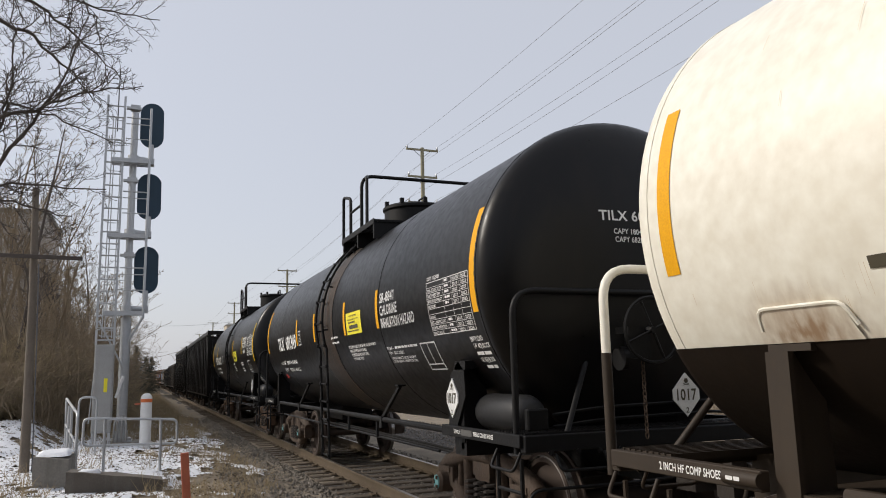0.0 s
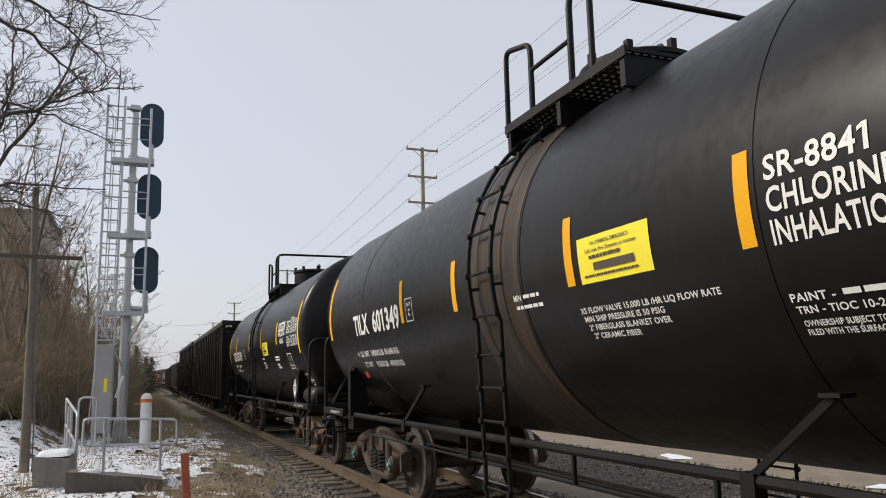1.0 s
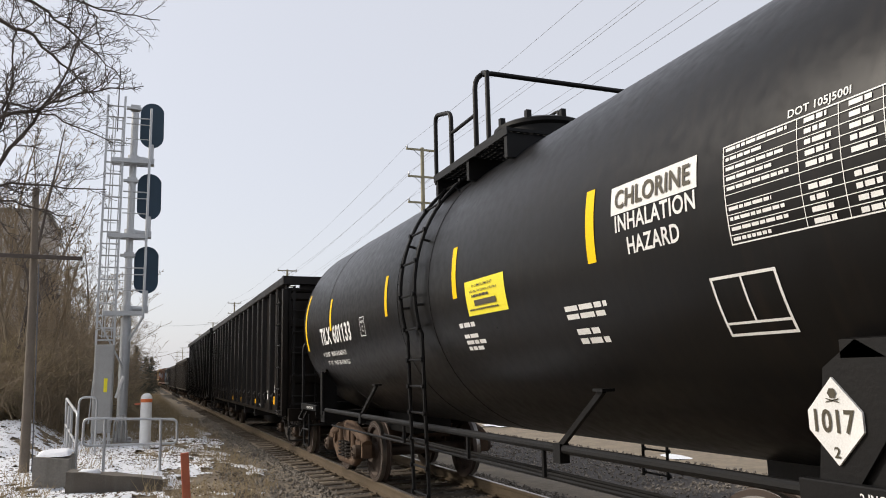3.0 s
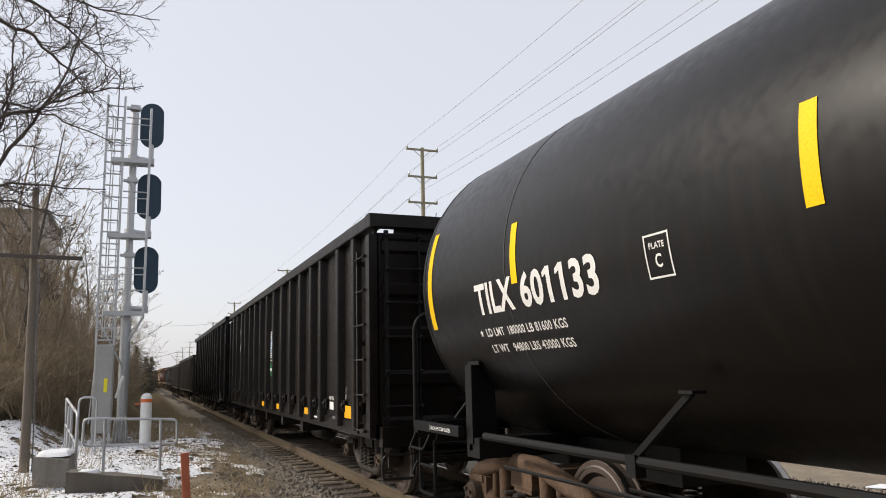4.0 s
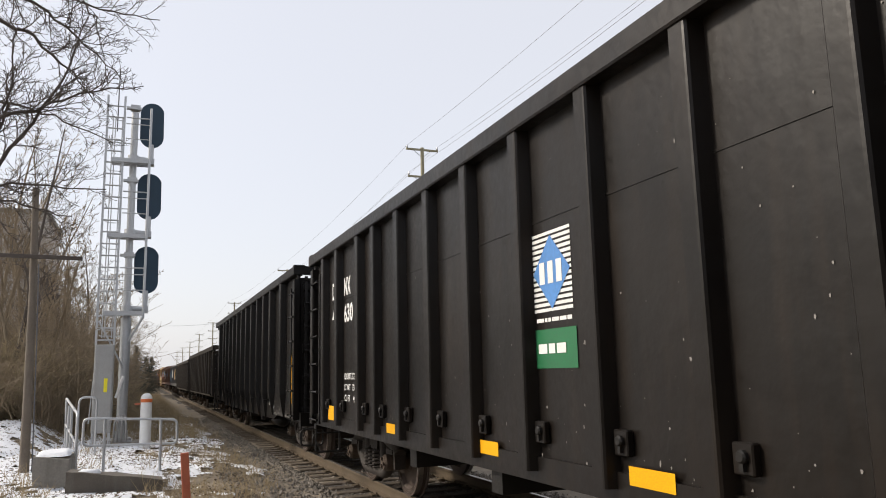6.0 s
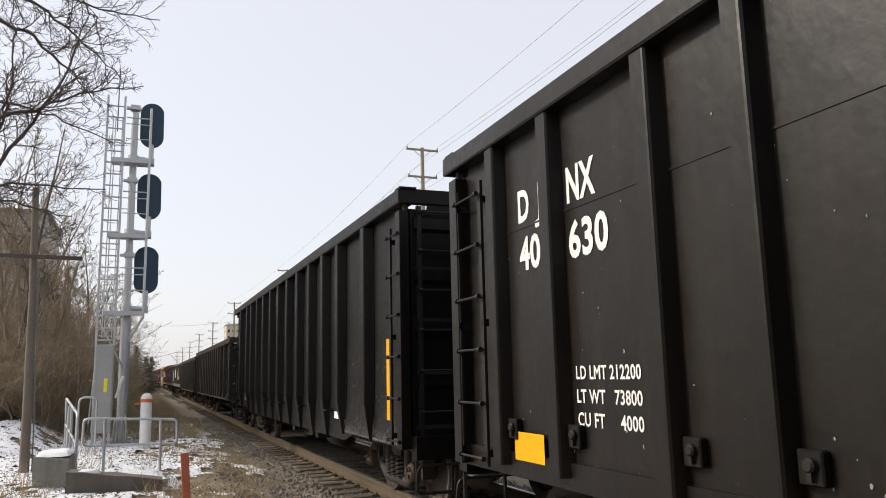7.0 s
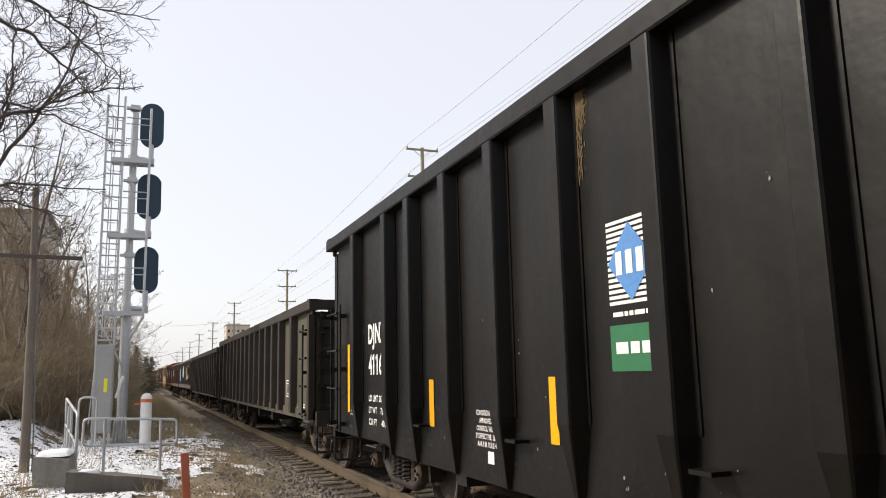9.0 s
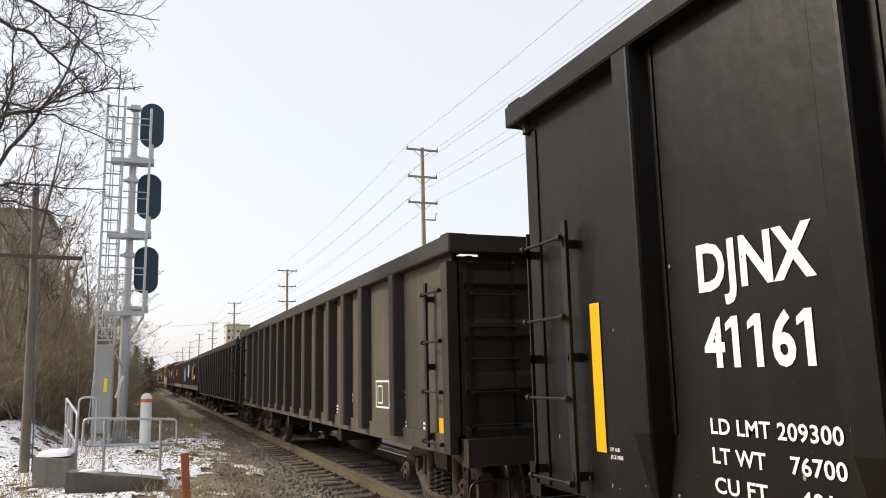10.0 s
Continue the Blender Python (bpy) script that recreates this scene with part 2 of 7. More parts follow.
def bend(pts, rad=0.12, n=4):
    """Rounds the corners of a polyline."""
    pts = [Vector(p) for p in pts]
    out = [pts[0]]
    for a, b, c in zip(pts, pts[1:], pts[2:]):
        u, v = (a - b), (c - b)
        q = min(rad, u.length * 0.45, v.length * 0.45)
        p0, p1 = b + u.normalized() * q, b + v.normalized() * q
        for i in range(n + 1):
            t = i / n
            out.append(p0 * (1 - t) ** 2 + b * 2 * t * (1 - t) + p1 * t * t)
    out.append(pts[-1])
    return out


def lathe(bm, prof, n=48, axis='y', centre=(0, 0, 0), mi=0):
    """prof: pairs of place along the axis and radius."""
    cx, cy, cz = centre
    rings = []
    for s, r in prof:
        if r < 1e-5:
            rings.append([bm.verts.new({'y': (cx, cy + s, cz), 'x': (cx + s, cy, cz), 'z': (cx, cy, cz + s)}[axis])])
            continue
        ring = []
        for j in range(n):
            a = 2 * math.pi * j / n
            u, v = r * math.cos(a), r * math.sin(a)
            ring.append(bm.verts.new({'y': (cx + u, cy + s, cz + v), 'x': (cx + s, cy + u, cz + v), 'z': (cx + u, cy + v, cz + s)}[axis]))
        rings.append(ring)
    for a, b in zip(rings, rings[1:]):
        for j in range(n):
            if len(a) == 1 and len(b) == 1:
                break
            if len(a) == 1:
                f = (a[0], b[(j + 1) % n], b[j])
            elif len(b) == 1:
                f = (a[j], a[(j + 1) % n], b[0])
            else:
                f = (a[j], a[(j + 1) % n], b[(j + 1) % n], b[j])
            bm.faces.new(f).material_index = mi
    bmesh.ops.recalc_face_normals(bm, faces=bm.faces[:])
    return bm


_glyphs = {}


def lettering(bm, text, size, place, align='LEFT', squeeze=1.0, weight=0.014):
    """Adds the letters, each point carried onto a surface by place(u, v)."""
    key = (text, align, weight)
    if key not in _glyphs:
        cu = bpy.data.curves.new("letters", 'FONT')
        cu.body, cu.size, cu.align_x, cu.resolution_u = text, 1.0, align, 3
        cu.space_character, cu.offset = 1.05, weight
        ob = bpy.data.objects.new("letters", cu)
        scene.collection.objects.link(ob)
        me = bpy.data.meshes.new_from_object(ob.evaluated_get(bpy.context.evaluated_depsgraph_get()))
        flat_bm = bmesh.new()               # cut across, so that tall strokes follow a curved flank
        flat_bm.from_mesh(me)
        for k in range(1, 7):
            bmesh.ops.bisect_plane(flat_bm, geom=flat_bm.verts[:] + flat_bm.edges[:] + flat_bm.faces[:], plane_co=(0, 0.1 * k, 0), plane_no=(0, 1, 0))
        flat_bm.verts.index_update()
        _glyphs[key] = ([v.co.copy() for v in flat_bm.verts], [tuple(v.index for v in f.verts) for f in flat_bm.faces])
        flat_bm.free()
        bpy.data.objects.remove(ob)
        bpy.data.curves.remove(cu)
        bpy.data.meshes.remove(me)
    vs, fs = _glyphs[key]
    made = [bm.verts.new(place(v.x * size * squeeze, v.y * size)) for v in vs]
    for f in fs:
        try:
            bm.faces.new([made[i] for i in f])
        except ValueError:
            pass


def stripes(bm, u0, v0, w, h, rows, place, rng, fill=0.6, words=True):
    """Unreadable small print: rows of short bars."""
    step = h / rows
    for i in range(rows):
        u, end = u0, u0 + w * rng.uniform(0.6, 1.0)
        v1 = v0 - i * step
        while u < end:
            k = min(rng.uniform(1.2, 4.0) * step * 0.8, end - u) if words else end - u
            if k < step * 0.2:
                break
            q = [place(u, v1), place(u, v1 - step * fill), place(u + k, v1 - step * fill), place(u + k, v1)]
            bm.faces.new([bm.verts.new(p) for p in q])
            u += k + step * 0.35


def patch(bm, corners, place, nu=1, nv=6):
    """A four-sided decal carried onto a surface. corners: upper left, upper right, lower right, lower left."""
    a, b, c, d = [Vector((*p, 0)) for p in corners]
    g = [[bm.verts.new(place(*((a.lerp(b, i / nu)).lerp(d.lerp(c, i / nu), j / nv)).xy)) for i in range(nu + 1)] for j in range(nv + 1)]
    for j in range(nv):
        for i in range(nu):
            bm.faces.new((g[j][i], g[j + 1][i], g[j + 1][i + 1], g[j][i + 1]))


def rect(bm, u, v, w, h, place, nv=6):
    patch(bm, ((u, v), (u + w, v), (u + w, v - h), (u, v - h)), place, 1, nv)


# ------------------------------------------------------------ ground and track
TRACK_X = 4.2
GAUGE_HALF = 0.75


def rise(x, y):
    """Height of the natural ground."""
    u = noise.noise(Vector((x * 0.35, y * 0.35, 0))) * 0.10 + noise.noise(Vector((x * 1.3, y * 1.3, 4))) * 0.035
    if x < 1.2:
        h = -0.02 + min(1.2 - x, 8) * 0.018
    elif x < 2.3:
        h = -0.02 - (x - 1.2) * 0.16
    else:
        h = -0.20
    if x > 1.6:
        u *= 0.5
    if x > 6.5:
        h -= min(x - 6.5, 1.5) * 0.35
    if x < -1.5 and 14.8 < y < 70:          # bank beside the thicket
        a, b, c = min(1, (-1.5 - x) / 1.3), min(1, (y - 14.8) / 7.5), min(1, (70 - y) / 25)
        h += 0.62 * a * a * (3 - 2 * a) * b * b * (3 - 2 * b) * c
    return h + u


def build_ground():
    bm = bmesh.new()
    xs = [-900, -300, -120, -60, -35] + [-24 + 0.8 * i for i in range(23)] + [-5.4 + 0.3 * i for i in range(27)] + [3.0, 3.5, 4.2, 5, 6, 6.5, 7, 8, 9, 11, 14, 18, 24, 35, 60, 120, 300, 900]
    ys = [-200, -60, -20, -6, 0, 3, 5] + [6 + 0.3 * i for i in range(90)] + [33 + 1.2 * i for i in range(25)] + [66, 75, 90, 110, 140, 180, 240, 320, 450, 700, 1200, 2500, 4500]
    g = [[bm.verts.new((x, y, rise(x, y) if abs(x) < 100 else -0.2)) for x in xs] for y in ys]
    for r0, r1 in zip(g, g[1:]):
        for i in range(len(xs) - 1):
            bm.faces.new((r0[i], r0[i + 1], r1[i + 1], r1[i]))
    tagged(done("ground", bm, DIRT, smooth=60), "frozen brown soil with dead grass and thawing snow", "ground", kind="structure")


def build_snow():
    rng = random.Random(5)
    step = 0.11
    for x0, x1, y0, y1, bias in ((-9.0, 2.35, 7.5, 40.0, 0.0), (13.0, 44.0, 2.0, 60.0, -0.12)):
        st = step if x0 < 0 else 0.6
        nx, ny = int((x1 - x0) / st), int((y1 - y0) / st)
        vs, keep = [], []
        for j in range(ny + 1):
            for i in range(nx + 1):
                x, y = x0 + i * st, y0 + j * st
                k = noise.noise(Vector((x * 0.5, y * 0.28, 11))) * 0.75 + noise.noise(Vector((x * 1.7, y * 1.2, 3))) * 0.45 + noise.noise(Vector((x * 4.6, y * 4.0, 8))) * 0.50 + noise.noise(Vector((x * 10, y * 8, 6))) * 0.30
                lean = 0.0
                if x0 < 0:
                    lean = 0.29 - max(0, x - 0.6) * 0.15 - max(0, y - 22) * 0.022 - max(0, -4.5 - x) * 0.03
                    if x > 1.9:
                        lean -= (x - 1.9) * 0.6
                d = k + bias + lean
                keep.append(d > -0.02)
                vs.append((x, y, rise(x, y) - 0.006 + min(0.055, max(-0.02, d * 0.16))))
        fs = []
        w = nx + 1
        for j in range(ny):
            for i in range(nx):
                q = (j * w + i, j * w + i + 1, (j + 1) * w + i + 1, (j + 1) * w + i)
                if all(keep[a] for a in q):
                    fs.append(q)
        me = bpy.data.meshes.new("snow_patches")
        me.from_pydata(vs, [], fs)
        me.materials.append(SNOW)
        bm = bmesh.new()
        bm.from_mesh(me)
        bmesh.ops.delete(bm, geom=[v for v in bm.verts if not v.link_faces], context='VERTS')
        bm.to_mesh(me)
        bm.free()
        me.polygons.foreach_set("use_smooth", [True] * len(me.polygons))
        tagged(new("snow_patches", me), "thin patches of old thawing snow on the soil", "snow", kind="stuff")


def stones(name, count, spot, size, seed, material, label):
    """Many small broken stones in one mesh."""
    rng = np.random.RandomState(seed)
    base = np.array([(1, 0, 0), (-1, 0, 0), (0, 1, 0), (0, -1, 0), (0, 0, 1), (0, 0, -1)], float)
    tri = np.array([(0, 2, 4), (2, 1, 4), (1, 3, 4), (3, 0, 4), (2, 0, 5), (1, 2, 5), (3, 1, 5), (0, 3, 5)])
    P = np.array([spot(rng) for _ in range(count)])
    S = rng.uniform(size[0], size[1], (count, 1, 1)) * rng.uniform(0.6, 1.25, (count, 6, 1))
    ang = rng.uniform(0, 6.283, (count, 3))
    V = base[None] * S
    c, s = np.cos(ang), np.sin(ang)
    x, y, z = V[..., 0], V[..., 1], V[..., 2]
    x, y = x * c[:, :1] - y * s[:, :1], x * s[:, :1] + y * c[:, :1]
    y, z = y * c[:, 1:2] - z * s[:, 1:2], y * s[:, 1:2] + z * c[:, 1:2]
    V = np.stack([x, y, z], -1) + P[:, None]
    F = (tri[None] + (np.arange(count) * 6)[:, None, None]).reshape(-1, 3)
    me = bpy.data.meshes.new(name)
    me.from_pydata(V.reshape(-1, 3).tolist(), [], F.tolist())
    me.materials.append(material)
    return tagged(new(name, me), label, "ballast", kind="stuff")


def litter():
    """Dead leaves and bits of stalk lying on soil and snow."""
    rng = np.random.RandomState(9)
    vs, fs = [], []
    for i in range(15000):
        x, y = -5.5 + 7.2 * rng.rand(), 8.5 + 24 * rng.rand() ** 1.3
        z = rise(x, y) + 0.052
        a, r = rng.uniform(0, 6.283), rng.uniform(0.012, 0.04)
        e = rng.uniform(0.25, 0.8)
        b = len(vs)
        for k in range(4):
            u, v = r * math.cos(k * 1.571), e * r * math.sin(k * 1.571)
            vs.append((x + u * math.cos(a) - v * math.sin(a), y + u * math.sin(a) + v * math.cos(a), z + rng.uniform(-0.015, 0.015)))
        fs.append((b, b + 1, b + 2, b + 3))
    me = bpy.data.meshes.new("leaf_litter")
    me.from_pydata(vs, [], fs)
    me.materials.append(LEAF)
    tagged(new("leaf_litter", me), "dead brown leaves scattered over the thawing snow", "leaves", kind="stuff")


LEAF = mat("dead_leaf", (0.12, 0.08, 0.045), 0.9, col2=(0.07, 0.05, 0.03), scale=8, vary=0.9)


def bed(x):
    """Height of the ballast across the track."""
    d = abs(x - TRACK_X)
    if d < 1.45:
        return -0.20
    return max(-0.62, -0.20 - (d - 1.45) * 0.16)


def build_track():
    bm = bmesh.new()
    xs = [1.9 + 0.2 * i for i in range(24)] + [7.4, 9.0, 11.0, 12.6]
    ys = [-40, -10] + [0.5 * i for i in range(101)] + [60, 80, 120, 200, 400, 900]
    g = [[bm.verts.new((x, y, bed(x) + noise.noise(Vector((x * 2, y * 2, 1))) * 0.03 - (0.16 if x in (xs[0], xs[-1]) else 0.0))) for x in xs] for y in ys]
    for r0, r1 in zip(g, g[1:]):
        for i in range(len(xs) - 1):
            bm.faces.new((r0[i], r0[i + 1], r1[i + 1], r1[i]))
    tagged(done("ballast_bed", bm, BED_SHADED, smooth=60), "grey-brown crushed stone bed under the track", "ballast", kind="structure")

    def spot_near(r):
        y = 6.5 + 31 * r.rand() ** 1.6
        x = 1.25 + 3.7 * r.rand()
        if x < 1.9 and r.rand() < 0.45:
            x = 1.9 + 1.0 * r.rand()
        if x > 2.88:                        # keep the timbers clear
            k = math.floor((y + 12) / 0.53)
            y = -12 + 0.53 * (k + 0.24 + 0.52 * r.rand())
        return x, y, max(bed(x), rise(x, y) - 0.02) + r.uniform(-0.012, 0.02) - (0.03 if x > 2.85 else 0.0)

    def spot_far(r):
        y = 9 + 26 * r.rand() ** 1.4
        x = 4.95 + (2.2 * r.rand() if r.rand() < 0.5 else 7.4 * r.rand())
        return x, y, bed(x) + r.uniform(-0.01, 0.02)
    stones("ballast_stones", 40000, spot_near, (0.022, 0.05), 1, STONE, "loose crushed stones along the track")
    stones("ballast_stones", 16000, spot_far, (0.025, 0.05), 2, STONE, "loose crushed stones between and beyond the rails")
    # sleepers
    tie = bmesh.new()
    box(tie, -1.3, 1.3, -0.11, 0.11, -0.40, -0.168)
    bmesh.ops.bevel(tie, geom=tie.edges[:], offset=0.015, segments=1, affect='EDGES')
    tme = bpy.data.meshes.new("sleeper")
    tie.to_mesh(tme)
    tie.free()
    tme.materials.append(TIE)
    track = thing("track", pose(TRACK_X, 0, 0), "single railway track of rusty rails on timber sleepers", "railway track", kind="structure")
    rng = random.Random(3)
    for i in range(150):
        ob = new("sleeper", tme)
        ob.parent = track
        ob.matrix_basis = pose(rng.uniform(-0.04, 0.04), -12 + 0.53 * i, rng.uniform(-0.012, 0.006), 0, 0, rng.uniform(-1.2, 1.2))
    prof = [(-0.07, -0.168), (0.07, -0.168), (0.07, -0.152), (0.012, -0.135), (0.012, -0.045), (0.036, -0.035), (0.036, -0.006), (0.028, 0), (-0.028, 0), (-0.036, -0.006), (-0.036, -0.035), (-0.012, -0.045), (-0.012, -0.135), (-0.07, -0.152)]
    for sx in (-1, 1):
        bm = bmesh.new()
        prism(bm, [(u + sx * GAUGE_HALF, v) for u, v in prof], -60, 900, 'y')
        rail = part("rail", bm, RAILM, track, "rusty steel rail")
        bm = bmesh.new()
        box(bm, sx * GAUGE_HALF - 0.026, sx * GAUGE_HALF + 0.026, -60, 900, -0.004, 0.003)
        part("rail_head", bm, RAILTOP, rail, "worn shiny running surface")
        # plates and spikes
        pl = bmesh.new()
        box(pl, -0.17, 0.17, -0.09, 0.09, -0.170, -0.156)
        box(pl, -0.095, -0.075, -0.05, -0.03, -0.156, -0.135)
        box(pl, 0.075, 0.095, 0.03, 0.05, -0.156, -0.135)
        pme = bpy.data.meshes.new("tie_plate")
        pl.to_mesh(pme)
        pl.free()
        pme.materials.append(RAILM)
        for i in range(30, 110):
            ob = new("tie_plate", pme)
            ob.parent = track
            ob.location = (sx * GAUGE_HALF, -12 + 0.53 * i, 0)


# ------------------------------------------------------------ the train
SPEED, GAIN = 6.3, 0.00031


def run(t):
    return SPEED * (t + GAIN * t * t)


CARS, WHEELS = [], []
RW = 0.457


def car_root(name, yc, label, category, group=""):
    ob = thing(name, pose(TRACK_X, yc, 0), label, category, group or "cars of the train")
    CARS.append((ob, yc))
    return ob


def wheel_pair(parent, y, caps=False):
    """One axle with two wheels; turns as the car rolls."""
    bm = bmesh.new()
    for sx in (-1, 1):
        prof = [(-0.075, 0.0), (-0.075, 0.10), (-0.035, 0.13), (-0.02, 0.33), (-0.065, 0.365), (-0.065, RW), (0.05, RW + 0.006), (0.056, RW + 0.03), (0.075, RW + 0.03), (0.075, 0.36), (0.02, 0.33), (0.02, 0.12), (0.06, 0.10), (0.06, 0.0)]
        lathe(bm, [(s * -sx, r) for s, r in prof], 40, 'x', (sx * 0.745, 0, 0))
    tube(bm, [(-0.7, 0, 0), (0.7, 0, 0)], 0.085, 12)
    ob = part("wheelset", bm, WHEEL, parent, "rusty forged wheels with bright treads", smooth=35)
    ob.matrix_basis = pose(0, y, RW)
    # bright tread ring and bearing caps turn with the axle
    for sx in (-1, 1):
        bm = bmesh.new()
        lathe(bm, [(sx * 0.70, RW + 0.001), (sx * 0.70, RW + 0.004), (sx * 0.80, RW + 0.003), (sx * 0.813, RW - 0.05), (sx * 0.813, RW - 0.052)], 40, 'x')
        part("tread", bm, TREAD, ob, "bright worn tread", smooth=35)
        bm = bmesh.new()
        lathe(bm, [(sx * 0.82, 0.0), (sx * 0.82, 0.11), (sx * 1.13, 0.11), (sx * 1.16, 0.085), (sx * 1.16, 0.0)], 16, 'x')
        for k in range(3):
            a = k * 2.094
            box(bm, sx * 1.165 - 0.02, sx * 1.165 + 0.02, math.cos(a) * 0.055 - 0.018, math.cos(a) * 0.055 + 0.018, math.sin(a) * 0.055 - 0.018, math.sin(a) * 0.055 + 0.018)
        part("bearing_cap", bm, TRUCK, ob, "rusty bearing end cap with three bolts", smooth=35)
        if caps:
            bm = bmesh.new()
            lathe(bm, [(sx * 1.15, 0.0), (sx * 1.15, 0.078), (sx * 1.172, 0.074), (sx * 1.172, 0.0)], 16, 'x')
            part("cap_plate", bm, TEAL, ob, "teal painted bearing cap plate", smooth=35)
    WHEELS.append((ob, y))
    return ob


def truck(car, y, material, base=1.80, roll=True, caps=False):
    """Three-piece freight truck: two side frames, bolster, coil springs, wheelsets."""
    tr = part("truck", bolster(), material, car, "dirty cast steel three-piece truck")
    tr.matrix_basis = pose(0, y, 0)
    h = base / 2
    for sx in (-1, 1):
        bm = bmesh.new()
        cx = sx * 0.98
        tube(bm, bend([(cx, -h - 0.20, 0.57), (cx, -h - 0.06, 0.66), (cx, -0.52, 0.76), (cx, -0.30, 0.81), (cx, 0.30, 0.81), (cx, 0.52, 0.76), (cx, h + 0.06, 0.66), (cx, h + 0.20, 0.57)], 0.12, 3), 0.085, 10)
        tube(bm, bend([(cx, -h + 0.02, 0.56), (cx, -0.62, 0.36), (cx, -0.46, 0.26), (cx, 0.46, 0.26), (cx, 0.62, 0.36), (cx, h - 0.02, 0.56)], 0.14, 3), 0.078, 10)
        for sy in (-1, 1):
            tube(bm, [(cx, sy * 0.40, 0.27), (cx, sy * 0.39, 0.80)], 0.072, 8)
            tube(bm, [(cx, sy * 0.64, 0.40), (cx, sy * 0.60, 0.74)], 0.040, 8)
            box(bm, cx - 0.075, cx + 0.075, sy * (h + 0.165) - 0.035, sy * (h + 0.165) + 0.035, 0.38, 0.62)
            box(bm, cx - 0.075, cx + 0.075, sy * (h - 0.165) - 0.035, sy * (h - 0.165) + 0.035, 0.42, 0.62)
            box(bm, cx - 0.09, cx + 0.09, sy * h - 0.14, sy * h + 0.14, 0.565, 0.625)
        box(bm, cx - 0.05, cx + 0.09, -0.20, 0.20, 0.60, 0.74)
        bmesh.ops.recalc_face_normals(bm, faces=bm.faces[:])
        part("side_frame", bm, material, tr, "rust-brown cast side frame", smooth=50)
        bm = bmesh.new()
        for k in (-0.22, 0.0, 0.22):
            pts = [(sx * 1.02 + 0.075 * math.cos(a * 0.9), k + 0.075 * math.sin(a * 0.9), 0.30 + 0.26 * a / 34) for a in range(35)]
            tube(bm, pts, 0.017, 5)
        part("coil_spring", bm, TRUCK_DARK, tr, "dark coil springs")
    for sy in (-1, 1):
        wheel_pair(tr, sy * h, caps)
        if not roll:
            WHEELS.pop()
    return tr


def bolster():
    bm = bmesh.new()
    box(bm, -1.02, 1.02, -0.17, 0.17, 0.56, 0.76)
    box(bm, -0.3, 0.3, -0.28, 0.28, 0.72, 0.86)
    for sy in (-1, 1):
        box(bm, -0.85, 0.85, sy * 0.36 - 0.04, sy * 0.36 + 0.04, 0.36, 0.46)
        for sx in (-1, 1):
            box(bm, sx * 0.745 - 0.05, sx * 0.745 + 0.05, sy * 0.37 - 0.05, sy * 0.37 + 0.05, 0.30, 0.62)
    return bm


def coupler(car, y, sy, material):
    bm = bmesh.new()
    box(bm, -0.09, 0.09, min(y, y + sy * 0.75), max(y, y + sy * 0.75), 0.74, 0.93)
    y2 = y + sy * 0.75
    prism(bm, [(-0.20, y2), (0.12, y2), (0.19, y2 + sy * 0.10), (0.16, y2 + sy * 0.26), (0.05, y2 + sy * 0.16), (-0.05, y2 + sy * 0.10), (-0.10, y2 + sy * 0.22), (-0.22, y2 + sy * 0.20)], 0.68, 0.98, 'z')
    part("coupler", bm, material, car, "rusty knuckle coupler")
    bm = bmesh.new()
    tube(bm, bend([(0.28, y - sy * 0.1, 0.82), (0.28, y + sy * 0.25, 0.62), (0.2, y + sy * 0.6, 0.42), (0.08, y + sy * 0.95, 0.52)], 0.2), 0.025, 8)
    part("brake_hose", bm, BLACK_PARTS, car, "black rubber air hose")


TZ, TR, THALF, THEAD = 2.50, 1.52, 6.04, 0.36


def head_depth(r, radius):
    q = max(0.0, 1 - (r / radius) ** 2.4)
    return THEAD * q ** 0.5


def head_place(sy, x0, z0, radius):
    def place(u, v):
        x, z = x0 + u * -sy, z0 + v
        r = math.hypot(x, z - TZ)
        return Vector((x, sy * (THALF + head_depth(r, radius) + 0.006), z))
    return place


def tank_shell(name, radius, half, material, car, label):
    bm = bmesh.new()
    prof = []
    for i in range(13):
        r = radius * math.sin(math.pi / 2 * i / 12)
        prof.append((-half - head_depth(r, radius), r))
    prof += [(-half + 0.12, radius)]
    prof += [(k * half / 4, radius) for k in range(-3, 4)]
    prof += [(half - 0.12, radius)]
    prof += [(-s, r) for s, r in prof[:13][::-1]]
    lathe(bm, prof, 72, 'y', (0, 0, TZ))
    return part(name, bm, material, car, label, smooth=40)


def band(bm, y, w, radius, h=0.014, n=72):
    lathe(bm, [(y - w / 2, radius - 0.01), (y - w / 2, radius + h), (y + w / 2, radius + h), (y + w / 2, radius - 0.01)], n, 'y', (0, 0, TZ))


